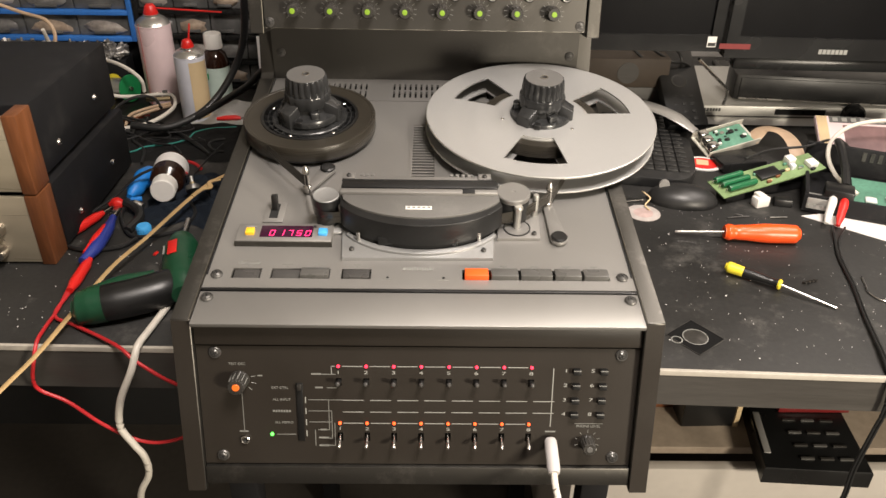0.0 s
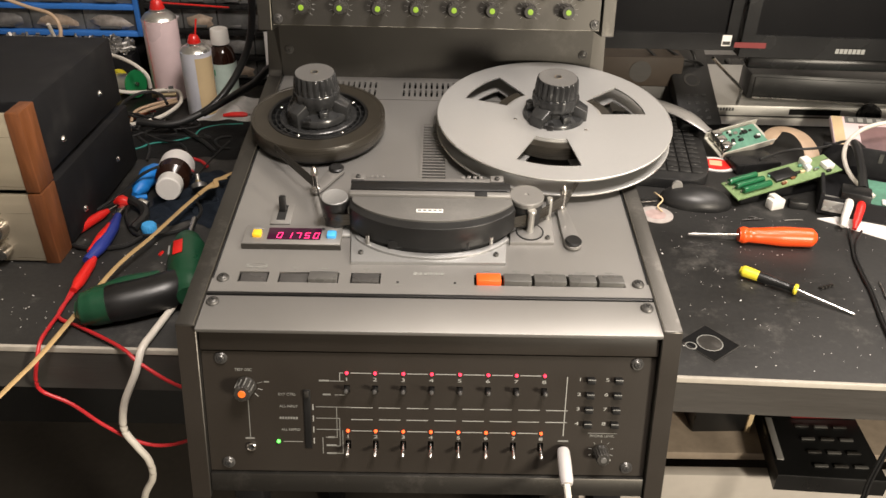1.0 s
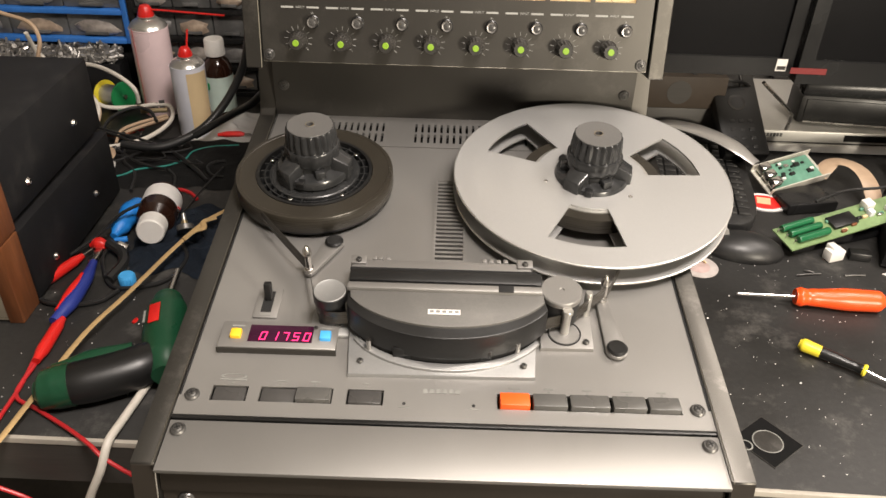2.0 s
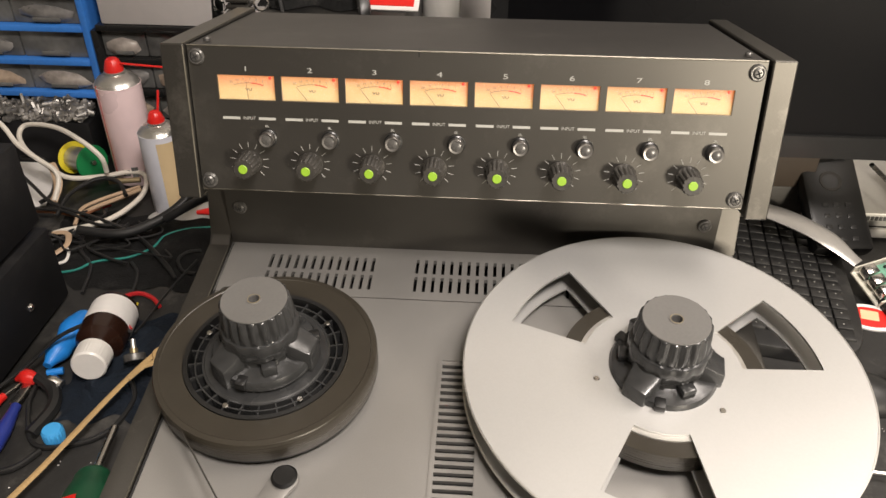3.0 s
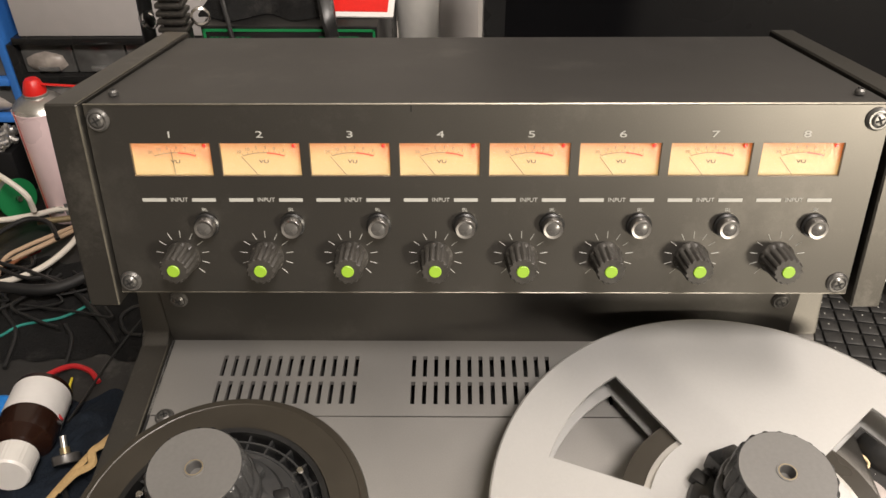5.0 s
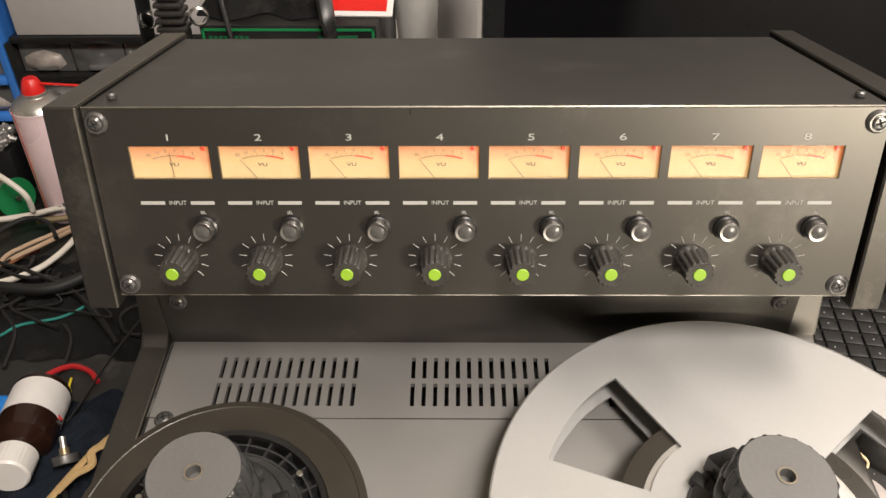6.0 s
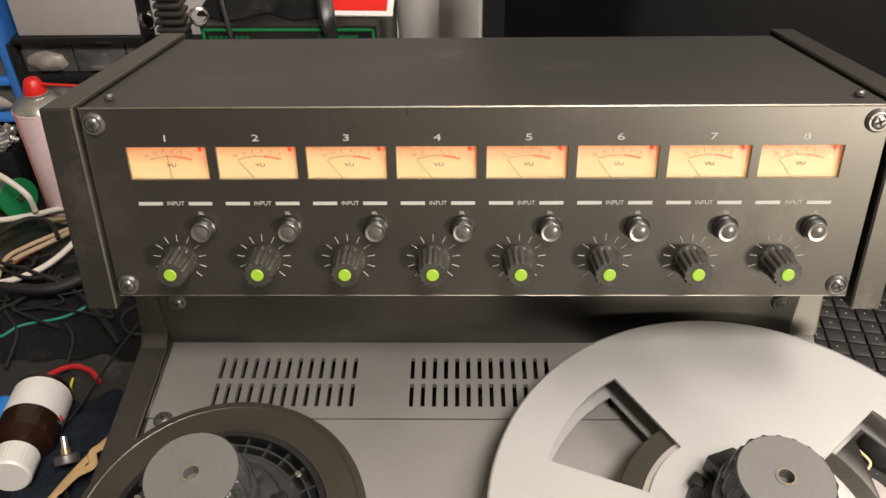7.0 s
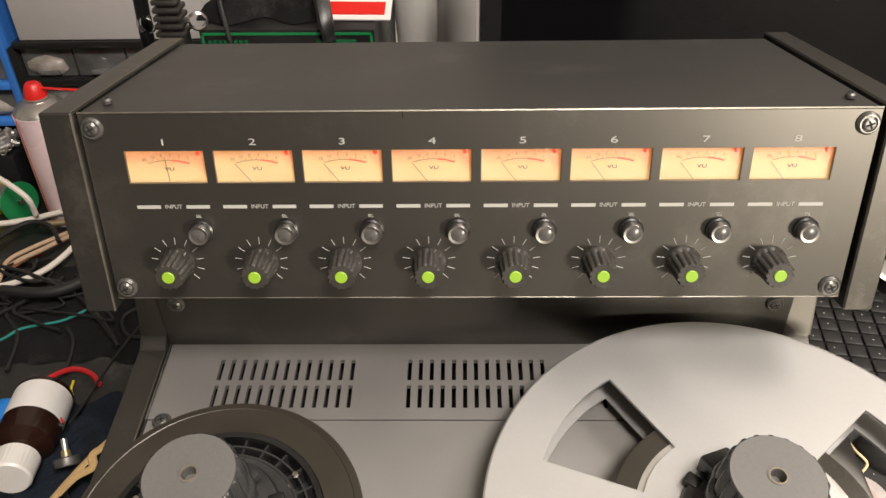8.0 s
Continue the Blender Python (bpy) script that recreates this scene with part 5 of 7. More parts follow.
def drawer_rack(name, x0, x1, y, z0, rows, pitch, cols, frame_mat, label, deep=0.16):
    r = thing(name, label, "drawer rack", ((x0 + x1) / 2, y, z0))
    w = (x1 - x0) / 2
    h = rows * pitch
    for x in (-w, w - 0.010):
        part("side", box(x, x + 0.010, 0, deep, 0, h, 0.001), frame_mat, r)
    for k in range(rows + 1):
        part("shelf", box(-w + 0.010, w - 0.010, -0.002, deep, k * pitch, k * pitch + 0.009, 0.001), frame_mat, r)
    part("back", box(-w, w, deep, deep + 0.003, 0, h), frame_mat, r)
    cw = (2 * w - 0.020) / cols
    for k in range(rows):
        for c in range(cols):
            a = -w + 0.010 + c * cw
            z = k * pitch + 0.0095
            d = part("drawer", box(a + 0.001, a + cw - 0.001, 0.010, deep - 0.01, z, z + pitch - 0.012, 0.0015), SMOKE, r, "smoky clear drawer")
            part("drawer_pull", box(a + cw * 0.3, a + cw * 0.7, 0.003, 0.011, z + 0.004, z + 0.010, 0.001), SMOKE, d)
            if (k * 7 + c * 3) % 4:
                bm = bmesh.new()
                bmesh.ops.create_icosphere(bm, subdivisions=2, radius=1)
                for v in bm.verts:
                    lump = 1 + random.uniform(-0.16, 0.16)
                    v.co = Vector((v.co.x * cw * random.uniform(0.36, 0.42) * lump, v.co.y * 0.007, v.co.z * pitch * 0.26 * lump))
                part("bag", bm, BAGS[(k + c * 2) % 3], d, m=pose(a + cw * 0.5, 0.0095, z + pitch * 0.30, 0, 4 * c - 6, 0))
    return r


drawer_rack("parts_rack", -1.028, -0.586, 1.715, 0.846, 5, 0.0520, 4, RACKBLUE, "blue plastic small-parts rack with smoky clear drawers, half full")
drawer_rack("parts_rack", -0.584, -0.290, 1.715, 0.7505, 4, 0.0507, 4, BEZEL, "black plastic small-parts rack with clear drawers")
lone("storage_riser", box(-1.035, -0.594, 1.74, 1.88, Z, 0.8455, 0.003), BOXBLACK, "black wooden riser under the parts rack", "riser")
lone("storage_riser", box(-0.561, -0.285, 1.79, 1.92, Z, 0.7635, 0.003), BOXBLACK, "black wooden riser under the parts rack", "riser")
crt = thing("carton", "plain pale grey cardboard carton on the parts rack", "box", (-0.4400, 1.7380, 0.9628))
part("body", box(-0.125, 0.115, -0.02, 0.14, 0, 0.16, 0.002), GREYBOX, crt)
part("lid_edge", box(-0.126, 0.116, -0.022, 0.141, 0.10, 0.161, 0.002), GREYBOX, crt)

# loose bits below the rack
random.seed(4)
bm = bmesh.new()
for i in range(900):
    x, y = random.uniform(-0.985, -0.605), random.uniform(1.674, 1.711)
    hgt = 0.822 + 0.35 * (y - 1.672) + random.uniform(0.0, 0.010)
    m = Matrix.Translation((x, y, hgt)) @ Euler((random.uniform(0, 6), random.uniform(0, 6), random.uniform(0, 6))).to_matrix().to_4x4()
    s = random.uniform(0.003, 0.009)
    if i % 3:
        bmesh.ops.create_cube(bm, size=1, matrix=m @ Matrix.Diagonal((s * 2.2, s * random.uniform(0.3, 1), s * 0.5, 1)))
    else:
        bmesh.ops.create_cone(bm, segments=8, radius1=s * 0.5, radius2=s * 0.5, depth=s * 2, cap_ends=True, matrix=m)
lone("small_parts", bm, BITS, "heap of loose grey screws and metal parts below the rack", "parts", kind="stuff")
bm = box(-0.990, -0.600, 1.672, 1.7135, Z, 0.822, 0.002)
lone("parts_tray", bm, BOXBLACK, "dark tray filled with loose metal parts", "tray")

# solder spool
sp = thing("solder_spool", "solder spool with one green and one yellow flange, on the bench", "spool", m=Matrix.Translation((-0.6040, 1.6370, Z + 0.0280)) @ Euler((0, radians(84), radians(-28))).to_matrix().to_4x4())
part("flange", lathe([(0.004, 0.022), (0.0258, 0.022), (0.0266, 0.0235), (0.0258, 0.025), (0.004, 0.025), (0.004, 0.020)], 40), GREEN, sp, "green plastic flange")
part("flange", lathe([(0.004, -0.025), (0.0245, -0.025), (0.0253, -0.0235), (0.0245, -0.022), (0.004, -0.022)], 40), YELLOW, sp, "yellow plastic flange")
part("solder", lathe([(0.004, -0.021), (0.018, -0.021), (0.018, 0.021), (0.004, 0.021)], 32), ALU, sp)
part("hub_pin", disc(0.0035, 0.02, 0.029, 14), STEEL, sp)

# cables on the left
cable("grey_lead", [(-0.7782, 1.6004, 0.9448), (-0.7416, 1.6002, 0.9314), (-0.6988, 1.5916, 0.9210), (-0.6836, 1.5831, 0.8981), (-0.6895, 1.5746, 0.8675), (-0.7101, 1.5617, 0.80)], 0.0034, WIRE_BEIGE, "beige cable hanging in front of the rack")
cable("black_cable", [(-0.2844, 1.4444, 1.1082), (-0.3036, 1.4789, 1.0112), (-0.3207, 1.5132, 0.9230), (-0.3428, 1.5261, 0.8670), (-0.3696, 1.5092, 0.8227), (-0.4006, 1.4808, 0.793), (-0.4387, 1.4564, 0.778), (-0.4730, 1.4440, 0.774), (-0.5210, 1.4440, 0.778)], 0.0064, WIRE_BLACK, "thick black cable curving down to the bench", seg=12)
cable("black_cable", [(-0.2259, 1.3569, 0.9267), (-0.2686, 1.4009, 0.8957), (-0.3019, 1.4271, 0.8613), (-0.3416, 1.4576, 0.8299), (-0.3729, 1.4749, 0.8065), (-0.4110, 1.4686, 0.785)], 0.0060, WIRE_BLACK, "thick black cable behind the recorder", seg=12)
cable("white_cable", [(-0.539, 1.581, 0.790), (-0.541, 1.579, 0.815), (-0.570, 1.589, 0.835), (-0.621, 1.619, 0.840), (-0.673, 1.635, 0.835), (-0.681, 1.620, 0.825), (-0.661, 1.597, 0.812), (-0.628, 1.580, 0.800), (-0.590, 1.564, 0.788), (-0.551, 1.585, 0.780), (-0.520, 1.608, 0.776), (-0.494, 1.603, 0.774), (-0.478, 1.553, 0.772), (-0.492, 1.504, 0.768), (-0.520, 1.479, 0.764), (-0.558, 1.467, 0.760), (-0.583, 1.451, 0.757)], 0.0036, WIRE_WHITE, "off-white mains cable looped round the solder spool", "cable")
cable("white_cable", [(-0.705, 1.586, 0.905), (-0.704, 1.601, 0.870), (-0.682, 1.595, 0.848), (-0.663, 1.584, 0.828), (-0.631, 1.571, 0.812), (-0.605, 1.562, 0.800), (-0.599, 1.553, 0.785), (-0.599, 1.531, 0.768)], 0.0036, WIRE_WHITE, "white cable hanging down from the rack", "cable")
cable("beige_strap", [(-0.620, 1.581, 0.800), (-0.606, 1.564, 0.790), (-0.601, 1.551, 0.778), (-0.601, 1.531, 0.766)], 0.0062, WIRE_BEIGE, "flat beige cable on the bench", "cable", flat=0.35)
cable("beige_wire", [(-0.545, 1.477, 0.764), (-0.546, 1.506, 0.772), (-0.527, 1.526, 0.776), (-0.505, 1.554, 0.774), (-0.493, 1.576, 0.770)], 0.0026, WIRE_BEIGE, "beige wire in a tangle on the bench", "wire")
cable("beige_wire", [(-0.553, 1.502, 0.762), (-0.533, 1.513, 0.770), (-0.512, 1.533, 0.772), (-0.492, 1.575, 0.766)], 0.003, WIRE_BEIGE, "beige wire in a tangle on the bench", "wire")
cable("brown_wire", [(-0.613, 1.507, 0.764), (-0.582, 1.504, 0.766), (-0.548, 1.501, 0.764), (-0.527, 1.520, 0.768), (-0.497, 1.568, 0.764)], 0.0024, WALNUT, "thin brown wire on the bench", "wire")
cable("red_wire", [(-0.554, 1.500, 0.759), (-0.542, 1.519, 0.760), (-0.522, 1.539, 0.760)], 0.0022, RED_WIRE, "thin red wire between the cables", "wire")
cable("beige_wire", [(-0.586, 1.449, 0.758), (-0.566, 1.457, 0.762), (-0.545, 1.455, 0.764), (-0.535, 1.432, 0.762), (-0.546, 1.410, 0.758), (-0.555, 1.391, 0.755)], 0.004, WIRE_BEIGE, "thick beige wire end on the bench", "wire", flat=0.5)
cable("white_cable", [(-0.542, 1.435, 0.756), (-0.530, 1.424, 0.757), (-0.524, 1.403, 0.757), (-0.535, 1.396, 0.756), (-0.551, 1.399, 0.755)], 0.002, WHITE, "short white cable end", "cable")
cable("black_lead", [(-0.666, 1.565, 0.800), (-0.626, 1.537, 0.785), (-0.593, 1.512, 0.778), (-0.560, 1.500, 0.773), (-0.508, 1.485, 0.768), (-0.446, 1.455, 0.762), (-0.395, 1.408, 0.757), (-0.371, 1.377, 0.755)], 0.0026, WIRE_BLACK, "black lead across the bench", "cable")
cable("black_lead", [(-0.617, 1.501, 0.772), (-0.568, 1.498, 0.772), (-0.513, 1.475, 0.768), (-0.473, 1.477, 0.763), (-0.421, 1.432, 0.758), (-0.377, 1.385, 0.755)], 0.0022, WIRE_BLACK, "black lead across the bench", "cable")
cable("black_lead", [(-0.674, 1.597, 0.800), (-0.643, 1.601, 0.796), (-0.617, 1.576, 0.784), (-0.607, 1.543, 0.772), (-0.621, 1.530, 0.764)], 0.0032, WIRE_BLACK, "black lead curled beside the papers", "cable")
cable("black_lead", [(-0.576, 1.491, 0.768), (-0.571, 1.530, 0.782), (-0.547, 1.567, 0.786), (-0.518, 1.567, 0.782), (-0.500, 1.546, 0.772)], 0.003, WIRE_BLACK, "black lead in a tangle on the bench", "cable")
cable("black_lead", [(-0.531, 1.481, 0.760), (-0.519, 1.434, 0.756), (-0.488, 1.396, 0.754), (-0.474, 1.341, 0.754)], 0.0024, WIRE_BLACK, "thin black lead on the bench", "cable")
cable("black_lead", [(-0.439, 1.408, 0.755), (-0.422, 1.384, 0.755), (-0.414, 1.347, 0.754), (-0.418, 1.327, 0.754)], 0.002, WIRE_BLACK, "thin black lead on the bench", "cable")
cable("teal_wire", [(-0.548, 1.375, 0.753), (-0.506, 1.387, 0.754), (-0.487, 1.406, 0.755), (-0.447, 1.418, 0.756), (-0.426, 1.445, 0.754), (-0.421, 1.475, 0.753), (-0.397, 1.494, 0.753), (-0.353, 1.505, 0.753)], 0.0016, WIRE_TEAL, "thin teal wire across the bench", "wire")
cable("grey_lead", [(-0.355, 1.416, 0.758), (-0.363, 1.383, 0.757), (-0.371, 1.337, 0.756), (-0.372, 1.293, 0.760), (-0.371, 1.257, 0.768)], 0.0014, WIRE_BLACK, "thin dark lead to the potentiometer", "wire")
cable("black_lead", [(-0.358, 1.439, 0.757), (-0.374, 1.433, 0.757), (-0.381, 1.418, 0.756), (-0.368, 1.395, 0.755), (-0.349, 1.390, 0.755)], 0.0022, WIRE_BLACK, "black lead curled beside the recorder", "cable")
lone("brass_tube", tube([(-0.538, 1.579, 0.775), (-0.495, 1.588, 0.775)], 0.0042, 12), BRASS, "short brass tube among the cables", "tube")
lone("paper_sheet", prism([(-0.747, 1.670), (-0.704, 1.693), (-0.647, 1.619), (-0.623, 1.544), (-0.654, 1.536)], 0.7502, 0.7514), PAPER, "white paper sheet on the bench", "paper")
random.seed(9)
for k in range(9):
    x, y = random.uniform(-0.57, -0.47), random.uniform(1.41, 1.51)
    pts = [(x, y, 0.760)]
    for j in range(4):
        x += random.uniform(-0.03, 0.05)
        y += random.uniform(-0.04, 0.035)
        pts.append((x, min(y, 1.535), 0.760 + random.uniform(0.0, 0.012)))
    cable("loose_wire", pts, random.choice((0.0014, 0.0020)), WIRE_BLACK, "thin loose black wire in a tangle on the bench", "wire")
lone("receipt", box(-0.018, 0.018, -0.001, 0.001, 0, 0.155, 0.0008), PAPER, "white folded paper standing behind the recorder", "paper", m=pose(-0.2987, 1.5809, Z, 4, 0, 20))
rc = thing("crocodile_clip", "red insulated crocodile clip on the bench", "clip", (-0.3732, 1.5360, 0.7565), 6)
part("sleeve", tube([(-0.022, 0, 0), (-0.005, 0, 0.001), (0.012, 0, 0.001), (0.022, 0, 0)], 0.006, 12, radii=[0.0035, 0.006, 0.0062, 0.004], flat=0.8), RED, rc)
part("jaw", box(0.020, 0.034, -0.002, 0.002, -0.002, 0.002, 0.0008), STEEL, rc)

# ---- things lying beside the recorder ----
bo = thing("pill_bottle", "brown bottle with white label and white cap, lying on its side", "bottle", m=look((-0.3885, 1.1900, Z + 0.0325), (-0.4000, 1.2640, Z + 0.0270)))
part("body", lathe([(0.010, -0.018), (0.011, -0.024), (0.0245, -0.034), (0.0258, -0.045), (0.0258, -0.097), (0.023, -0.100), (0, -0.100)], 40), AMBER, bo)
part("label", lathe([(0.0261, -0.056), (0.0261, -0.092)], 40), PAPER, bo, "white handwritten label")
for a in (70, 96):
    part("print", box(-0.0012, 0.0012, -0.0002, 0.0002, -0.084, -0.072), INK_BLACK, bo, m=Matrix.Rotation(radians(a + 180), 4, "Z") @ Matrix.Translation((0, -0.0262, 0)))
part("cap", lathe([(0, 0.006), (0.0165, 0.006), (0.0182, 0.004), (0.0188, -0.018), (0.016, -0.0205), (0, -0.0205)], 72, flute=(40, 0.0005, 1, 4)), WHITE, bo, "white screw cap")

lone("pipette_bulb", tube([(-0.446, 1.203, 0.763), (-0.4435, 1.224, 0.766), (-0.442, 1.238, 0.766), (-0.4405, 1.256, 0.768), (-0.438, 1.276, 0.766), (-0.437, 1.288, 0.764)], 0.012, 20, radii=[0.005, 0.0130, 0.0115, 0.0155, 0.0135, 0.006]), BLUE, "glossy blue plastic bulb beside the brown bottle", "tool")
po = thing("potentiometer", "small metal potentiometer with soldered wires", "component", m=pose(-0.3490, 1.2060, 0.7730, -48, 0, 20))
part("can", lathe([(0, 0), (0.0112, 0), (0.0115, 0.001), (0.0115, 0.007), (0.0105, 0.008), (0, 0.008)], 28), SCREW, po)
part("bush", disc(0.0042, 0.008, 0.014, 16), BRASS, po)
part("shaft", disc(0.0028, 0.014, 0.024, 14), ALU, po)
for x in (-0.005, 0, 0.005):
    part("lug", box(x - 0.001, x + 0.001, 0.008, 0.015, 0.0075, 0.0085), BRASS, po)
cable("thin_wire", [(-0.3686, 1.2465, 0.778), (-0.3958, 1.2438, 0.795), (-0.4312, 1.2200, 0.792), (-0.4622, 1.1931, 0.770), (-0.4939, 1.1522, 0.757)], 0.0022, WIRE_BLACK, "black wire over the brown bottle", "wire")
cable("thin_wire", [(-0.3685, 1.2492, 0.780), (-0.3789, 1.2554, 0.785), (-0.3881, 1.2466, 0.784)], 0.0011, RED_WIRE, "short red wire at the potentiometer", "wire")
cable("red_wire", [(-0.4350, 1.3093, 0.754), (-0.4235, 1.3286, 0.757), (-0.4026, 1.3381, 0.760), (-0.3834, 1.3346, 0.757), (-0.3703, 1.3222, 0.754)], 0.0028, RED_WIRE, "short red wire on the bench", "wire")
cable("yellow_wire", [(-0.4002, 1.3286, 0.7525), (-0.3968, 1.3153, 0.754), (-0.3932, 1.3091, 0.7525)], 0.0013, YELLOW, "tiny yellow wire offcut", "wire")


def crumple(x0, x1, y0, y1, z, high, nx, ny, seed, edge):
    """A rumpled cloth with an uneven outline."""
    bm = bmesh.new()
    g = {}
    for i in range(nx + 1):
        for j in range(ny + 1):
            u, v = i / nx, j / ny
            x, y = x0 + (x1 - x0) * u, y0 + (y1 - y0) * v
            n1 = noise.noise(Vector((x * 22 + seed, y * 22, 1)))
            n2 = abs(noise.noise(Vector((x * 45, y * 45 + seed, 4))))
            rim = min(u, v, 1 - u, 1 - v) * 4
            x += edge * noise.noise(Vector((y * 30, seed, 7)))
            y += edge * noise.noise(Vector((x * 30, seed, 9)))
            g[i, j] = bm.verts.new((x, y, z + 0.001 + min(1, rim) * high * (0.45 + 0.5 * n1 + 0.7 * n2)))
    for i in range(nx):
        for j in range(ny):
            bm.faces.new((g[i, j], g[i + 1, j], g[i + 1, j + 1], g[i, j + 1]))
    bmesh.ops.solidify(bm, geom=bm.faces[:], thickness=0.0012)
    return bm


lone("cloth", crumple(-0.420, -0.235, 1.140, 1.305, Z, 0.020, 44, 44, 3, 0.03), CLOTH, "crumpled dark navy cloth beside the recorder", "cloth")
lone("cloth", crumple(-0.580, -0.225, 1.358, 1.53, Z, 0.0045, 44, 40, 8, 0.03), SHEET, "rumpled black cloth under the loose wires", "cloth")
lone("paper_sheet", crumple(-0.462, -0.335, 1.520, 1.640, 0.7502, 0.012, 30, 30, 8, 0.02), PAPER, "crumpled white paper on the bench", "paper")
yl = thing("relay_block", "small black component with a yellow sticker", "component", (-0.2769, 1.3219, 0.752), 30)
part("body", box(-0.02, 0.02, -0.014, 0.014, 0, 0.018, 0.002), BLACK, yl)
part("sticker", box(-0.012, 0.000, -0.008, 0.004, 0.018, 0.0186), YELLOW, yl)

# hand tools
def probe(name, a, b, mats, label, tip=0.03):
    a, b = Vector(a), Vector(b)
    d = (b - a).normalized()
    t_ = thing(name, label, "test probe", a)
    i = WHERE[t_].inverted()
    part("handle", tube([i @ a, i @ (a + (b - a) * 0.3), i @ (a + (b - a) * 0.75), i @ b], 0.006, 12, radii=[0.0045, 0.0072, 0.0066, 0.0040]), mats, t_)
    part("tip", tube([i @ b, i @ (b + d * tip)], 0.0013, 8), STEEL, t_, "steel needle tip")


probe("test_probe", (-0.4984, 1.0972, 0.7575), (-0.4717, 1.1613, 0.7585), RED, "red test probe with steel tip", 0.028)
probe("test_probe", (-0.4408, 0.9619, 0.7575), (-0.4433, 1.0350, 0.7575), RED, "red test probe lying on the bench", 0.018)
pl = thing("cutting_tool", "navy and red handled cutter on the bench", "tool", (-0.4465, 1.0786, 0.758), 0)
part("handle", tube([(-0.004, -0.050, 0), (0.002, -0.015, 0.002), (0.000, 0.030, 0.001), (-0.006, 0.070, 0)], 0.007, 12, radii=[0.006, 0.0088, 0.0080, 0.005]), NAVY, pl)
part("inlay", tube([(-0.006, -0.035, 0.0045), (-0.003, 0.0, 0.0060), (-0.004, 0.035, 0.0050)], 0.005, 10, radii=[0.003, 0.0060, 0.0040]), RED, pl, "red soft grip")
part("nose", box(-0.014, -0.004, 0.070, 0.100, -0.003, 0.003, 0.0015), STEEL, pl)
ck = thing("crimp_clips", "red and blue sleeved clips with steel jaws, on the bench", "clip", (-0.4480, 1.1839, 0.760), 20)
part("sleeve", tube([(-0.020, 0.010, 0), (-0.010, 0.006, 0.002), (0.0, 0.0, 0)], 0.008, 12, radii=[0.005, 0.0085, 0.006]), RED, ck)
part("jaw", tube([(0.002, -0.004, 0), (0.015, -0.008, 0.002), (0.026, -0.014, 0)], 0.006, 12, radii=[0.004, 0.0072, 0.005]), STEEL, ck)
part("jaw", tube([(0.010, 0.004, 0.004), (0.026, 0.004, 0.004)], 0.004, 10), BLUE, ck)
bc = thing("oiler_cap", "small bright blue ribbed cap on a black lead", "cap", (-0.3974, 1.1152, 0.7555))
part("cap", lathe([(0.0098, -0.005), (0.0105, 0), (0.0105, 0.007), (0.0085, 0.0095), (0, 0.010)], 54, flute=(18, 0.001, 0, 2)), BLUE_KEY, bc)
cable("black_lead", [(-0.4482, 1.1793, 0.757), (-0.4425, 1.1520, 0.755), (-0.4146, 1.1061, 0.754), (-0.3819, 1.1041, 0.754), (-0.3485, 1.1242, 0.754), (-0.3401, 1.1698, 0.754), (-0.3539, 1.1971, 0.760)], 0.0026, WIRE_BLACK, "thin black lead on the bench")
cable("black_lead", [(-0.4941, 1.1476, 0.757), (-0.5059, 1.1064, 0.755), (-0.4875, 1.0740, 0.754), (-0.4531, 1.0646, 0.754), (-0.4178, 1.0738, 0.754), (-0.4020, 1.0968, 0.754)], 0.0030, WIRE_BLACK, "thin black lead on the bench")
cable("black_lead", [(-0.4450, 1.1839, 0.765), (-0.4239, 1.1702, 0.760), (-0.4149, 1.1474, 0.757), (-0.4212, 1.1153, 0.755)], 0.0070, WIRE_BLACK, "short thick black lead")

# red test leads, twine and a white cable that hang over the front edge
cable("test_lead", [(-0.4514, 1.0321, 0.7545), (-0.4498, 0.9994, 0.7545), (-0.4416, 0.9286, 0.7545), (-0.4393, 0.8858, 0.757), (-0.4373, 0.8599, 0.757), (-0.4380, 0.8451, 0.7416), (-0.4438, 0.8422, 0.7175), (-0.4402, 0.8422, 0.7006), (-0.4121, 0.8421, 0.6827), (-0.3802, 0.8420, 0.6489), (-0.3449, 0.8419, 0.6235), (-0.3113, 0.8419, 0.6192), (-0.2762, 0.8466, 0.6310), (-0.2395, 0.8706, 0.6557)], 0.0022, RED_WIRE, "red test lead hanging over the bench edge")
cable("test_lead", [(-0.4409, 0.9589, 0.7555), (-0.4401, 0.9143, 0.7545), (-0.4095, 0.8952, 0.7545), (-0.3669, 0.8693, 0.7560), (-0.3401, 0.8519, 0.755), (-0.3221, 0.8429, 0.7437), (-0.2881, 0.8418, 0.7154), (-0.2497, 0.8514, 0.6871)], 0.0022, RED_WIRE, "red test lead hanging over the bench edge")
cable("twine", [(-0.4737, 0.7055, 0.7340), (-0.4562, 0.7399, 0.748), (-0.4370, 0.7893, 0.757), (-0.4232, 0.8332, 0.762), (-0.4113, 0.9054, 0.767), (-0.3968, 0.9962, 0.772), (-0.3762, 1.0668, 0.773), (-0.3472, 1.1556, 0.780), (-0.3237, 1.2106, 0.785), (-0.2978, 1.2551, 0.783)], 0.0034, TWINE, "yellow-brown twine stretched across the bench edge", "string", flat=0.4)
cable("twine_knot", [(-0.3398, 1.1701, 0.783), (-0.3294, 1.1837, 0.787), (-0.3202, 1.1953, 0.785), (-0.3237, 1.2079, 0.787), (-0.3116, 1.2204, 0.786)], 0.0038, TWINE, "loose knot in the twine", "string", flat=0.6)
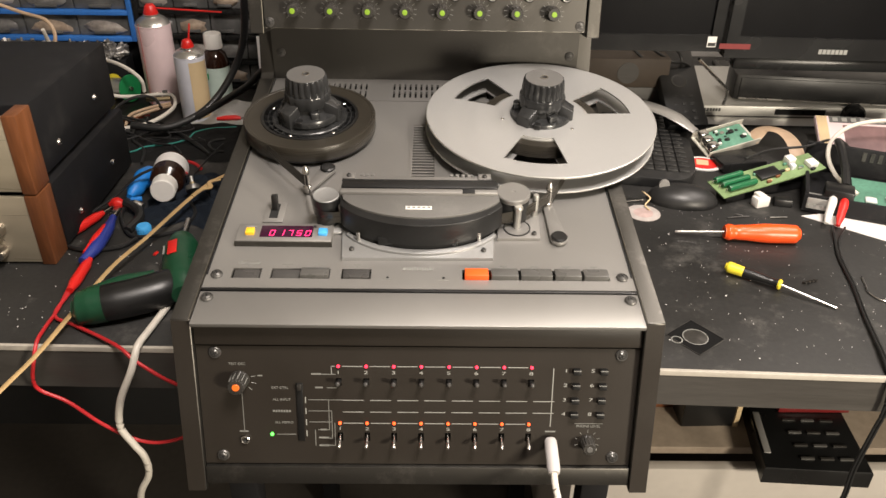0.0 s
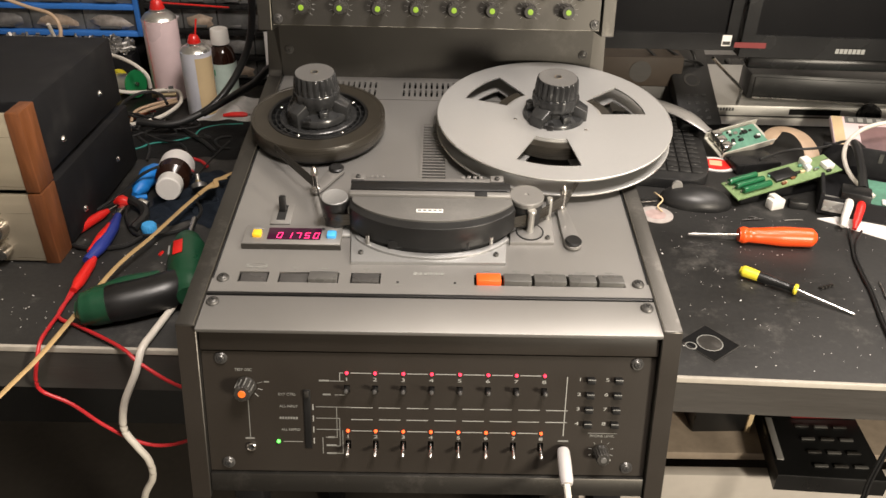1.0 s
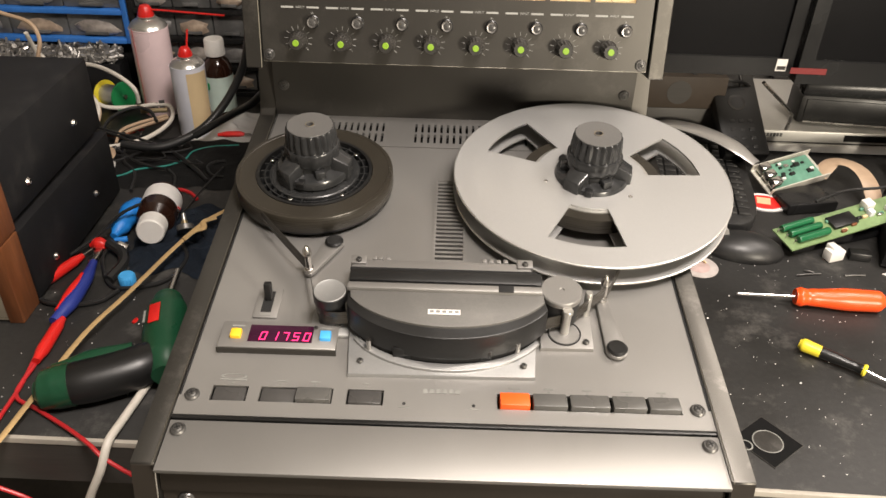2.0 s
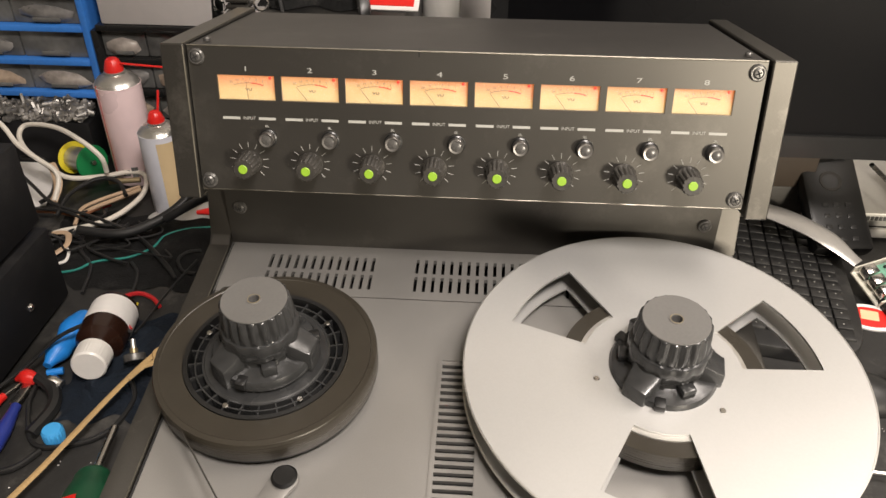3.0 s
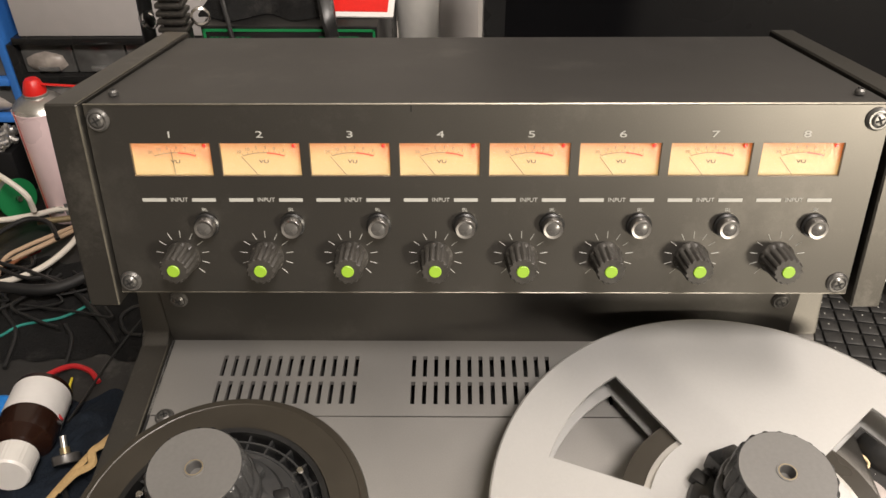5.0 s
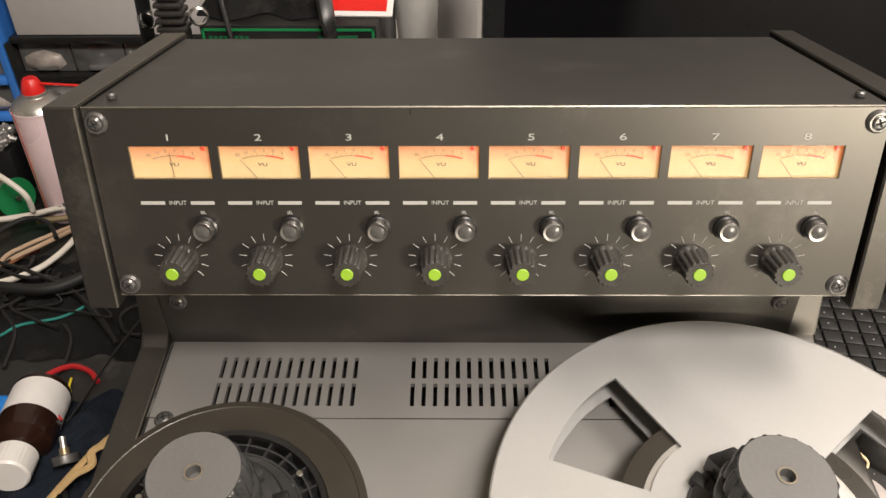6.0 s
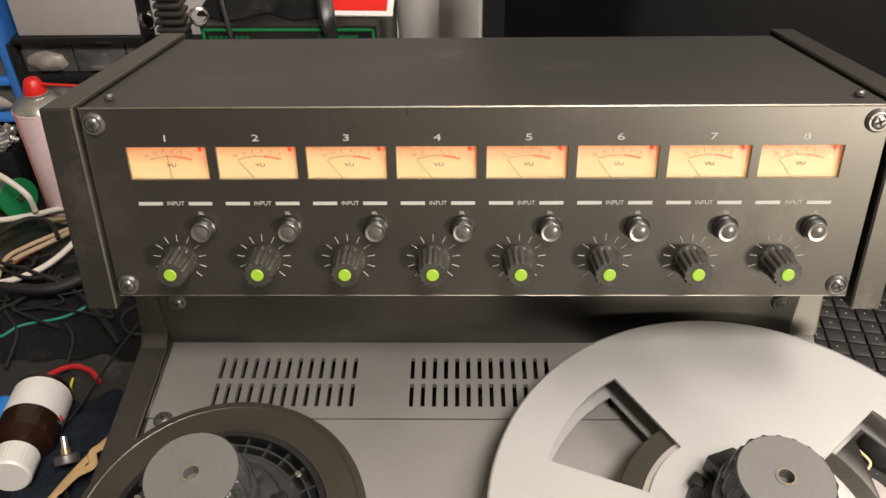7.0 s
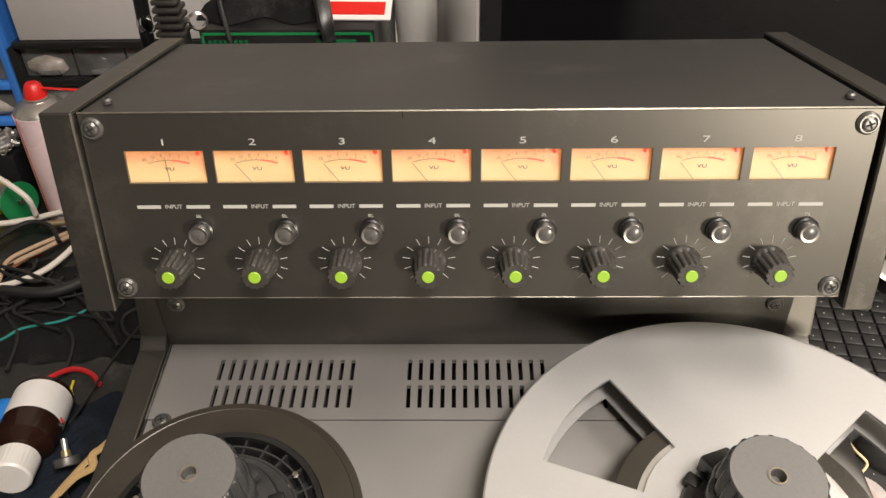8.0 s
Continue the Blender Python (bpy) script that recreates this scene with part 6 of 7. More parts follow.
cable("white_cable", [(-0.2889, 0.9809, 0.772), (-0.3016, 0.9590, 0.765), (-0.3116, 0.9236, 0.757), (-0.3179, 0.8807, 0.757), (-0.3217, 0.8538, 0.756), (-0.3275, 0.8381, 0.7343), (-0.3459, 0.8323, 0.6932), (-0.3538, 0.8323, 0.6541), (-0.3442, 0.8323, 0.6265), (-0.3344, 0.8323, 0.6031), (-0.3350, 0.8323, 0.5732), (-0.3524, 0.8323, 0.5304), (-0.3622, 0.8516, 0.4202), (-0.30, 0.9, 0.30), (-0.28, 0.95, 0.006)], 0.0043, WIRE_WHITE, "thick white cable hanging over the bench edge to the floor", seg=12)

# cordless screwdriver
dr = thing("cordless_screwdriver", "dark green and black cordless screwdriver lying on its side", "power tool", (-0.3623, 0.9471, Z))
i = WHERE[dr].inverted()
grip = [i @ Vector(p) for p in ((-0.4022, 0.9056, 0.772), (-0.3890, 0.9085, 0.774), (-0.3583, 0.9180, 0.775), (-0.3204, 0.9369, 0.776), (-0.2976, 0.9595, 0.777))]
part("grip", tube(grip, 0.02, 20, radii=[0.012, 0.0215, 0.0235, 0.0235, 0.020], flat=0.95), BLACK, dr, "black rubber grip")
part("battery_cap", tube([i @ Vector(p) for p in ((-0.4104, 0.9028, 0.772), (-0.4023, 0.9047, 0.772), (-0.3890, 0.9085, 0.773), (-0.3757, 0.9123, 0.774))], 0.02, 20, radii=[0.010, 0.0200, 0.0225, 0.0228]), DRILLGREEN, dr, "dark green end cap")
body = [i @ Vector(p) for p in ((-0.2864, 0.9273, 0.776), (-0.2937, 0.9530, 0.778), (-0.3030, 0.9812, 0.779), (-0.3129, 1.0186, 0.779), (-0.3210, 1.0465, 0.778), (-0.3237, 1.0566, 0.777))]
part("motor_body", tube(body, 0.02, 20, radii=[0.014, 0.0225, 0.0245, 0.0235, 0.0170, 0.009]), DRILLGREEN, dr, "dark green motor housing")
part("spine", tube([i @ Vector(p) for p in ((-0.3986, 0.9223, 0.783), (-0.3628, 0.9375, 0.786), (-0.3270, 0.9535, 0.787))], 0.01, 14, radii=[0.008, 0.013, 0.010], flat=0.6), DRILLGREEN, dr)
part("bit", tube([i @ Vector((-0.3237, 1.0548, 0.777)), i @ Vector((-0.3299, 1.1109, 0.776))], 0.0042, 12), STEEL, dr, "steel bit holder")
nm = part("name_plate", box(-0.0060, 0.0060, -0.016, 0.016, 0, 0.0012, 0.0004), RED, dr, "red maker's plate", m=i @ pose(-0.3157, 0.9960, 0.8023, 0, -14, 14))
part("print", box(-0.0120, -0.0098, -0.012, 0.008, 0, 0.0010), INK, nm)
part("switch", lathe([(0.004, 0), (0.004, 0.002), (0, 0.003)], 14), RED, dr, m=i @ pose(-0.3339, 0.9868, 0.797, 0, -35, 0))

# ---- behind the recorder ----
gb = thing("tool_box", "black cardboard tool box with green border and lettering", "box", (-0.172, 1.492, Z), -1)
part("body", box(-0.085, 0.084, 0, 0.20, 0, 0.306, 0.002), BLACK, gb)
for b in ((-0.083, 0.082, 0.3005, 0.3030), (-0.083, -0.0805, 0.17, 0.303), (0.0795, 0.082, 0.17, 0.303)):
    part("border", box(b[0], b[1], -0.0008, 0.001, b[2], b[3]), GREEN, gb)
for k in range(8):
    part("print", box(-0.077 + 0.005 * k, -0.0735 + 0.005 * k, -0.0008, 0.001, 0.288 + 0.0006 * (k % 2), 0.2955), GREENCAN, gb)
part("print", box(0.028, 0.034, -0.0008, 0.001, 0.286, 0.296), GREENCAN, gb)
part("print", box(0.040, 0.066, -0.0008, 0.001, 0.286, 0.296), GREENCAN, gb)
tb = thing("cloth_bundle", "dark grey bundle of cloth on the tool box", "cloth", (-0.215, 1.572, 1.056))
bm = crumple(-0.045, 0.085, -0.06, 0.07, 0, 0.06, 24, 24, 13, 0.02)
part("cloth", bm, SHEET, tb)
cd = thing("price_card", "white card with a red stripe, leaning on the tool box", "card", m=pose(-0.116, 1.512, 1.0575, -62, 0, -3))
part("card", box(-0.045, 0.042, -0.0008, 0.0008, 0, 0.11), PAPER, cd)
part("stripe", box(-0.040, 0.036, -0.0016, -0.0008, 0.006, 0.022), RED, cd, "red printed stripe")
part("print", box(-0.030, 0.004, -0.0012, -0.0008, 0.040, 0.065), GREYBOX, cd)
cable("black_strap", [(-0.130, 1.482, 1.048), (-0.133, 1.487, 1.068), (-0.140, 1.512, 1.095), (-0.150, 1.552, 1.130), (-0.155, 1.612, 1.170), (-0.155, 1.672, 1.056)], 0.0075, WIRE_BLACK, "thick black cable over the tool box", flat=0.6)
lone("knurled_knob", lathe([(0, 0), (0.0105, 0), (0.0115, 0.002), (0.0115, 0.040), (0.009, 0.046), (0, 0.046)], 60, flute=(30, 0.0008, 1, 3)), WALNUT, "brown ribbed knob on the tool box", "knob", m=pose(-0.128, 1.547, 1.0575))
cable("black_lead", [(-0.222, 1.482, 1.032), (-0.228, 1.490, 1.058), (-0.236, 1.512, 1.085), (-0.24, 1.572, 1.120), (-0.235, 1.632, 1.057)], 0.0022, WIRE_BLACK, "thin black lead over the tool box")
pg = thing("cable_gland", "dark grey ribbed strain relief with a brass plug", "plug", (-0.260, 1.440, Z))
part("post", box(-0.012, 0.012, -0.01, 0.01, 0, 0.322, 0.003), BLACK, pg)
for k in range(6):
    part("rib", box(-0.013 + 0.0004 * k, 0.013 - 0.0004 * k, -0.011, 0.011, 0.322 + 0.007 * k, 0.3265 + 0.007 * k, 0.0015), KNOB, pg)
part("core", box(-0.0085, 0.0085, -0.008, 0.008, 0.32, 0.366, 0.002), BLACK, pg)
part("brass_end", lathe([(0.005, 0.36), (0.005, 0.40), (0, 0.402)], 20), OCHRE, pg)
part("clamp_ring", lathe([(0.0085, -0.002), (0.0085, 0.002), (0.0068, 0.003), (0.0068, -0.003)], 28), STEEL, pg, m=pose(0.024, -0.002, 0.334, 90, 0, 15))
part("clamp_ring", lathe([(0.0085, -0.002), (0.0085, 0.002), (0.0072, 0.003), (0.0072, -0.003)], 28), CLEAR, pg, m=pose(-0.022, -0.002, 0.331, 90, 0, -10))
cup = thing("plastic_cup", "white plastic tub with a beige band behind the recorder", "tub", (-0.053, 1.70, Z))
part("body", lathe([(0, 0), (0.026, 0), (0.029, 0.20), (0.036, 0.29), (0.033, 0.29), (0.024, 0.004), (0, 0.004)], 36), WHITE, cup)
part("band", lathe([(0.0330, 0.254), (0.0338, 0.262)], 36), OCHRE, cup)
lone("grey_sleeve", lathe([(0.020, 0), (0.024, 0.02), (0.022, 0.34), (0.018, 0.36), (0, 0.36)], 28), GREYBOX, "rolled pale grey plastic sleeve", "sleeve", m=pose(-0.010, 1.67, Z))

# ---- things on the right-hand bench top ----
kb = thing("keyboard", "black computer keyboard with rounded end, lying lengthways on the bench", "keyboard", (0.3950, 1.4950, Z), -9)
outline = [(0.082 * (1 if a < 90 or a > 270 else -1) * (abs(math.cos(radians(a))) ** 0.45), 0.215 * (1 if a < 180 else -1) * (abs(math.sin(radians(a))) ** 0.35)) for a in range(0, 360, 10)]
part("case", prism(outline, 0.001, 0.017, bevel=0.004), KEYBOARD, kb)
KEY_ME = mesh_of("keycap", box(-0.0086, 0.0086, -0.0084, 0.0084, 0, 0.0045, 0.0012), KEYBOARD)
LEG_ME = mesh_of("key_print", box(-0.0016, -0.0004, -0.0009, 0.0009, 0.0046, 0.0048), INK)
random.seed(3)
for i in range(7):
    for j in range(20):
        x, y = -0.060 + 0.0195 * i, -0.178 + 0.0188 * j
        k_ = part("keycap", KEY_ME, None, kb, m=pose(x, y, 0.016))
        if random.random() < 0.55:
            part("key_print", LEG_ME, None, k_, m=pose(random.uniform(-0.001, 0.003), random.uniform(-0.003, 0.003), 0))
ms = thing("mouse", "black computer mouse on the bench", "mouse", (0.4010, 1.2330, Z), 78)
bm = bmesh.new()
bmesh.ops.create_uvsphere(bm, u_segments=28, v_segments=16, radius=1)
for v in bm.verts:
    v.co = Vector((v.co.x * 0.031, v.co.y * 0.054, max(v.co.z, -0.1) * 0.026 + 0.0026))
part("shell", bm, KEYBOARD, ms)
part("wheel", lathe([(0, -0.003), (0.008, -0.003), (0.008, 0.003), (0, 0.003)], 18), SILVER, ms, m=pose(0, 0.030, 0.026, 0, 90, 0))
cable("mouse_cable", [(0.3434, 1.2320, 0.757), (0.3169, 1.2393, 0.754), (0.2922, 1.2528, 0.754), (0.2631, 1.2485, 0.754)], 0.0016, WIRE_BLACK, "thin black mouse cable")
cable("copper_wire", [(0.3428, 1.2526, 0.757), (0.3404, 1.2320, 0.765), (0.3467, 1.2195, 0.762), (0.3382, 1.2105, 0.755), (0.3425, 1.1988, 0.753)], 0.0012, OCHRE, "bent copper wire offcut", "wire")
cable("steel_wire", [(0.2931, 1.2179, 0.752), (0.3173, 1.2268, 0.753), (0.3415, 1.2321, 0.753)], 0.0009, STEEL, "thin straight steel wire offcut", "wire")
STICKER = material("worn_sticker_paper", (0.40, 0.36, 0.34), 0.7, 0, 0.25, 80, 25, 0.05)
STICKER_PINK = material("worn_pink_print", (0.42, 0.31, 0.29), 0.7, 0, 0.25, 80, 25, 0.05)
ds = thing("round_sticker", "worn pinkish white round sticker on the bench", "sticker", (0.3320, 1.1930, Z + 0.0002))
part("disc", disc(0.0255, 0, 0.0008, 40), STICKER, ds)
part("print", disc(0.0150, 0.0008, 0.0010, 32), STICKER_PINK, ds)
lone("plastic_strip", tube([(0.3326, 1.5322, 0.800), (0.3653, 1.5266, 0.8040), (0.4040, 1.5026, 0.8042), (0.4422, 1.4645, 0.800), (0.4738, 1.4298, 0.786)], 0.010, 12, flat=0.28, radii=[0.012, 0.016, 0.019, 0.017, 0.010]), SILVER, "curved pale grey plastic strip across the keyboard", "strip")
hs = thing("handset", "black cordless handset with a round key, leaning on the bench", "telephone", m=pose(0.4720, 1.4780, Z + 0.012, 33, 0, 4))
part("body", box(-0.038, 0.038, 0, 0.20, 0, 0.026, 0.007), BLACK, hs)
part("key_ring", lathe([(0.0105, 0.0262), (0.0145, 0.0270), (0.0150, 0.0262)], 28), KNOB, hs, m=pose(-0.002, 0.098, 0))
for j in range(4):
    for i in range(3):
        part("button", box(-0.004, 0.004, -0.003, 0.003, 0.026, 0.0275, 0.0008), KEYBOARD, hs, m=pose(-0.016 + 0.015 * i, 0.015 + 0.016 * j, 0))
lone("remote_control", box(-0.018, 0.018, 0, 0.18, 0, 0.020, 0.005), BEZEL, "narrow black remote control", "remote control", m=pose(0.4089, 1.5509, Z + 0.01, 16, 0, -4))
CARTON_BROWN = material("dull_brown_card", (0.055, 0.040, 0.028), 0.7, 0, 0.12, 60, 6, 0.04)
rb = thing("cardboard_box", "brown cardboard box with a faded round print", "box", (0.3717, 1.6274, Z))
part("body", box(-0.075, 0.075, -0.07, 0.09, 0, 0.070, 0.002), DESKFRONT, rb)
part("lid", box(-0.077, 0.077, -0.0715, 0.0915, 0.0702, 0.125, 0.002), CARTON_BROWN, rb, "dull brown lid")
part("print", disc(0.020, 0, 0.0006, 32), DESKFRONT, rb, m=pose(0.0, -0.0717, 0.098, 90))
for k, pts in enumerate((((0.3771, 1.5772, 0.8937), (0.4156, 1.5602, 0.8556), (0.4327, 1.5714, 0.80)), ((0.4046, 1.5938, 0.8982), (0.4481, 1.5684, 0.8699), (0.4903, 1.5766, 0.8554), (0.5162, 1.5874, 0.80)), ((0.4321, 1.6104, 0.9026), (0.4713, 1.5767, 0.8745), (0.4792, 1.5794, 0.80)))):
    cable("black_lead", [(*pts[0][:2], 0.94)] + list(pts) + [(pts[-1][0], pts[-1][1], 0.757)], 0.0028, WIRE_BLACK, "black lead hanging below the monitor")

# silver player with a dark bar on it
PLAYER = material("player_silver", (0.50, 0.49, 0.46), 0.45, 0.3, 0.06, 200, 8, 0.02)
vp = thing("disc_player", "silver disc player with a small display, under the monitors", "player", (0.7574, 1.5415, Z), -1)
part("body", box(-0.255, 0.26, 0, 0.24, 0.004, 0.041, 0.003), PLAYER, vp)
part("base_line", box(-0.256, 0.261, -0.003, 0.02, 0.004, 0.018, 0.001), WHITE, vp)
part("seam", box(-0.255, 0.26, -0.0008, 0.002, 0.0195, 0.0215), BLACK, vp)
part("display", box(-0.100, -0.005, -0.0010, 0.002, 0.025, 0.036), BLACK, vp, "dark display window")
for k in range(6):
    part("print", box(-0.235 + 0.0055 * k, -0.231 + 0.0055 * k, -0.0008, 0.001, 0.030, 0.036), SMOKE, vp)
part("dial", lathe([(0.021, 0), (0.021, 0.012), (0.017, 0.016), (0.010, 0.012), (0, 0.013)], 36), BEZEL, vp, "round black dial", m=pose(0.045, -0.001, 0.030, 90))
sb = thing("soundbar", "dark bar-shaped loudspeaker on the silver player", "loudspeaker", (0.7814, 1.5538, 0.7915), -6)
part("body", box(-0.20, 0.22, 0.0, 0.07, 0.0, 0.052, 0.008), KEYBOARD, sb)
part("grille", box(-0.19, 0.21, -0.002, 0.002, 0.010, 0.045, 0.001), KEYBOARD, sb)
part("trim", tube([(-0.19, -0.003, 0.006), (0.21, -0.003, 0.004)], 0.0018, 6), STEEL, sb)
part("foot", box(-0.18, 0.20, 0.01, 0.06, -0.0005, 0.003), RUBBER, sb)
cable("bent_rod", [(0.466, 1.462, 0.905), (0.508, 1.495, 0.868), (0.548, 1.527, 0.832), (0.556, 1.536, 0.818), (0.556, 1.542, 0.7945)], 0.0030, STEEL, "bent metal rod below the monitor", "rod")

# single-board computer in a clear case
TRAY = material("cloudy_plastic", (0.50, 0.48, 0.42), 0.3, 0, 0.15, 90, 20, 0.04)
pi = thing("single_board_computer", "green circuit board on a clear plastic tray", "circuit board", m=pose(0.5240, 1.4185, Z + 0.026, 20, -6, 22))
part("tray", plate(-0.054, 0.054, -0.0265, 0.0265, [], -0.003, -0.001), TRAY, pi)
for y in (-0.0265, 0.0250):
    part("tray_side", box(-0.054, 0.054, y, y + 0.0015, -0.001, 0.010), TRAY, pi)
part("board", box(-0.043, 0.044, -0.0225, 0.0225, 0.003, 0.0048), PCB_DARK, pi)
for y in (-0.015, 0.0, 0.015):
    part("port", box(-0.050, -0.034, y - 0.0062, y + 0.0062, 0.0048, 0.0180, 0.0008), STEEL, pi, "metal port shell")
random.seed(5)
for k in range(16):
    x, y, w = random.uniform(-0.022, 0.038), random.uniform(-0.018, 0.018), random.uniform(0.002, 0.005)
    part("chip", box(x - w, x + w, y - w * 0.7, y + w * 0.7, 0.0048, 0.0048 + random.uniform(0.001, 0.004)), random.choice((BLACK, BLACK, STEEL, WHITE)), pi)
lone("smoked_case", box(-0.040, 0.042, -0.028, 0.028, 0, 0.018, 0.004), BEZEL, "glossy dark plastic case under the circuit boards", "case", m=pose(0.5300, 1.3680, Z, 0, 0, 12))
rs_ = thing("warning_sticker", "red and white oval sticker with a yellow backing on the bench", "sticker", m=pose(0.4720, 1.3620, Z + 0.004, 10, 0, -12))
bm = disc(0.024, 0, 0.0022, 36)
bmesh.ops.scale(bm, vec=(1.35, 0.85, 1), verts=bm.verts)
part("base", bm, PAPER, rs_)
bm = disc(0.019, 0.0022, 0.0026, 36)
bmesh.ops.scale(bm, vec=(1.35, 0.82, 1), verts=bm.verts)
part("print", bm, RED, rs_)
part("print", box(-0.011, 0.009, -0.005, 0.010, 0.0026, 0.0029), OCHRE, rs_)
part("backing", prism([(-0.046, -0.022), (-0.012, 0.0), (-0.030, 0.026)], -0.0015, -0.0004), YELLOW, rs_)

# large circuit board
cb = thing("circuit_board", "pale green circuit board with three green capacitors and connectors", "circuit board", m=pose(0.5425, 1.2685, Z + 0.030, 11, -6, 20.7))
part("board", box(-0.098, 0.098, -0.0215, 0.0215, -0.001, 0.001), PCB, cb)
for k in range(3):
    part("capacitor", tube([(-0.090 + 0.004 * k, 0.0135 - 0.0125 * k, 0.007), (-0.087 + 0.004 * k, 0.0135 - 0.0125 * k, 0.007), (-0.045 + 0.004 * k, 0.0135 - 0.0125 * k, 0.007), (-0.042 + 0.004 * k, 0.0135 - 0.0125 * k, 0.007)], 0.007, 18, radii=[0.0038, 0.0052, 0.0052, 0.0038]), GREENCAN, cb, "shiny green capacitor")
    part("capacitor_lead", tube([(-0.0965 + 0.004 * k, 0.0135 - 0.0125 * k, 0.001), (-0.095 + 0.004 * k, 0.0135 - 0.0125 * k, 0.007), (-0.089 + 0.004 * k, 0.0135 - 0.0125 * k, 0.007)], 0.0008, 6), STEEL, cb)
part("connector", box(0.044, 0.058, 0.005, 0.019, 0.001, 0.013, 0.001), WHITE, cb)
part("connector", box(0.072, 0.088, -0.014, 0.002, 0.001, 0.009, 0.001), PAPER, cb)
part("connector", box(0.042, 0.050, -0.006, 0.003, 0.001, 0.010, 0.001), BLUEGREY, cb)
part("chip", box(-0.020, 0.020, -0.010, 0.012, 0.001, 0.006, 0.001), BLACK, cb)
for k in range(14):
    x, y = random.uniform(-0.03, 0.092), random.uniform(-0.018, 0.018)
    part("component", box(x - 0.004, x + 0.004, y - 0.002, y + 0.002, 0.001, 0.005, 0.0006), random.choice((BLACK, OCHRE, PCB_DARK, STEEL, WALNUT)), cb)
part("standoff", disc(0.004, -0.034, -0.001, 12), BLACK, cb, m=pose(0.090, 0.016, 0))
lone("board_support", box(-0.085, 0.075, -0.014, 0.012, 0, 0.016, 0.003), BOXBLACK, "dark box under the circuit board", "box", m=pose(0.5440, 1.2720, Z, 0, 0, 20.7))
lone("cable_ribbon", tube([(0.571, 1.422, 0.772), (0.597, 1.439, 0.788), (0.622, 1.424, 0.790), (0.633, 1.394, 0.782), (0.635, 1.362, 0.764)], 0.013, 10, flat=0.12), WIRE_BEIGE, "broad cream ribbon cable", "cable")
cable("black_lead", [(0.5172, 1.3040, 0.792), (0.5686, 1.3297, 0.797), (0.6256, 1.3380, 0.800), (0.6642, 1.3529, 0.8040), (0.6858, 1.3679, 0.800)], 0.0022, WIRE_BLACK, "thin black lead over the circuit board")

# disc case, open black device and the leads plugged into it
dc = thing("disc_case", "disc case with a mauve cover and dark title bar", "disc case", m=pose(0.7800, 1.4170, Z + 0.010, 30, 0, -6))
part("case", box(-0.085, 0.085, -0.06, 0.065, 0, 0.010, 0.001), PINK, dc)
part("picture", box(-0.040, 0.083, -0.058, 0.045, 0.010, 0.0104), material("mauve_print", (0.20, 0.12, 0.12), 0.4, 0, 0.3, 40, 10, 0.0), dc)
part("title_bar", box(-0.062, 0.083, 0.050, 0.064, 0.010, 0.0105), SMOKE, dc)
for k in range(6):
    part("print", box(-0.056 + 0.016 * k, -0.047 + 0.016 * k, 0.053, 0.061, 0.0105, 0.0108), INK, dc)
part("spine", box(-0.084, -0.066, -0.058, 0.064, 0.010, 0.0106), OCHRE, dc)
od = thing("open_chassis", "open black plastic chassis with a green circuit board inside", "chassis", (0.6819, 1.2379, Z), -22)
part("floor", box(-0.085, 0.15, -0.070, 0.090, 0.002, 0.006, 0.001), BOXBLACK, od)
for b in ((-0.085, 0.15, -0.070, -0.064, 0.006, 0.030), (-0.085, 0.15, 0.084, 0.090, 0.006, 0.055), (-0.085, -0.079, -0.064, 0.084, 0.006, 0.035), (-0.02, -0.015, -0.064, 0.084, 0.006, 0.028)):
    part("wall", box(*b, 0.001), BOXBLACK, od)
part("board", box(-0.012, 0.145, -0.055, 0.060, 0.012, 0.014), PCB_DARK, od, "green circuit board")
for k in range(3):
    part("component", box(0.005 + 0.03 * k, 0.022 + 0.03 * k, -0.03 + 0.012 * k, -0.012 + 0.012 * k, 0.014, 0.018, 0.002), PAPER, od)
part("socket_bank", box(-0.080, -0.045, -0.072, -0.050, 0.008, 0.026, 0.002), SILVER, od)
for k in range(4):
    part("socket", disc(0.0022, 0, 0.001, 10), INK, od, m=pose(-0.0765 + 0.0085 * k, -0.0725, 0.015, 90))
for k in range(12):
    part("vent_rib", box(0.0 + 0.012 * k, 0.006 + 0.012 * k, 0.0825, 0.0845, 0.035, 0.050), KNOB, od)
lone("paper_sheet", prism([(0.5726, 1.1889), (0.6905, 1.0975), (0.7670, 1.1293), (0.6835, 1.2110)], 0.7502, 0.7514), PAPER, "white paper under the open chassis", "paper")
cable("white_cable", [(0.8241, 1.3870, 0.8281), (0.7663, 1.3960, 0.8232), (0.7147, 1.3832, 0.8165), (0.6740, 1.3485, 0.8069), (0.6527, 1.3077, 0.795), (0.6522, 1.2642, 0.780), (0.6722, 1.2288, 0.768)], 0.0036, WIRE_WHITE, "white cable arching over the circuit boards")
cable("black_cable", [(0.7063, 1.3554, 0.79), (0.6793, 1.3397, 0.8090), (0.6652, 1.3001, 0.8141), (0.6550, 1.2549, 0.800), (0.6468, 1.2243, 0.785)], 0.0062, WIRE_BLACK, "thick black cable into the plug block")
pb = thing("audio_plugs", "red and white audio plugs in a black coupler", "plug", (0.6270, 1.2000, Z + 0.020), -25)
part("coupler", box(-0.022, 0.020, -0.012, 0.022, -0.004, 0.022, 0.003), BLACK, pb)
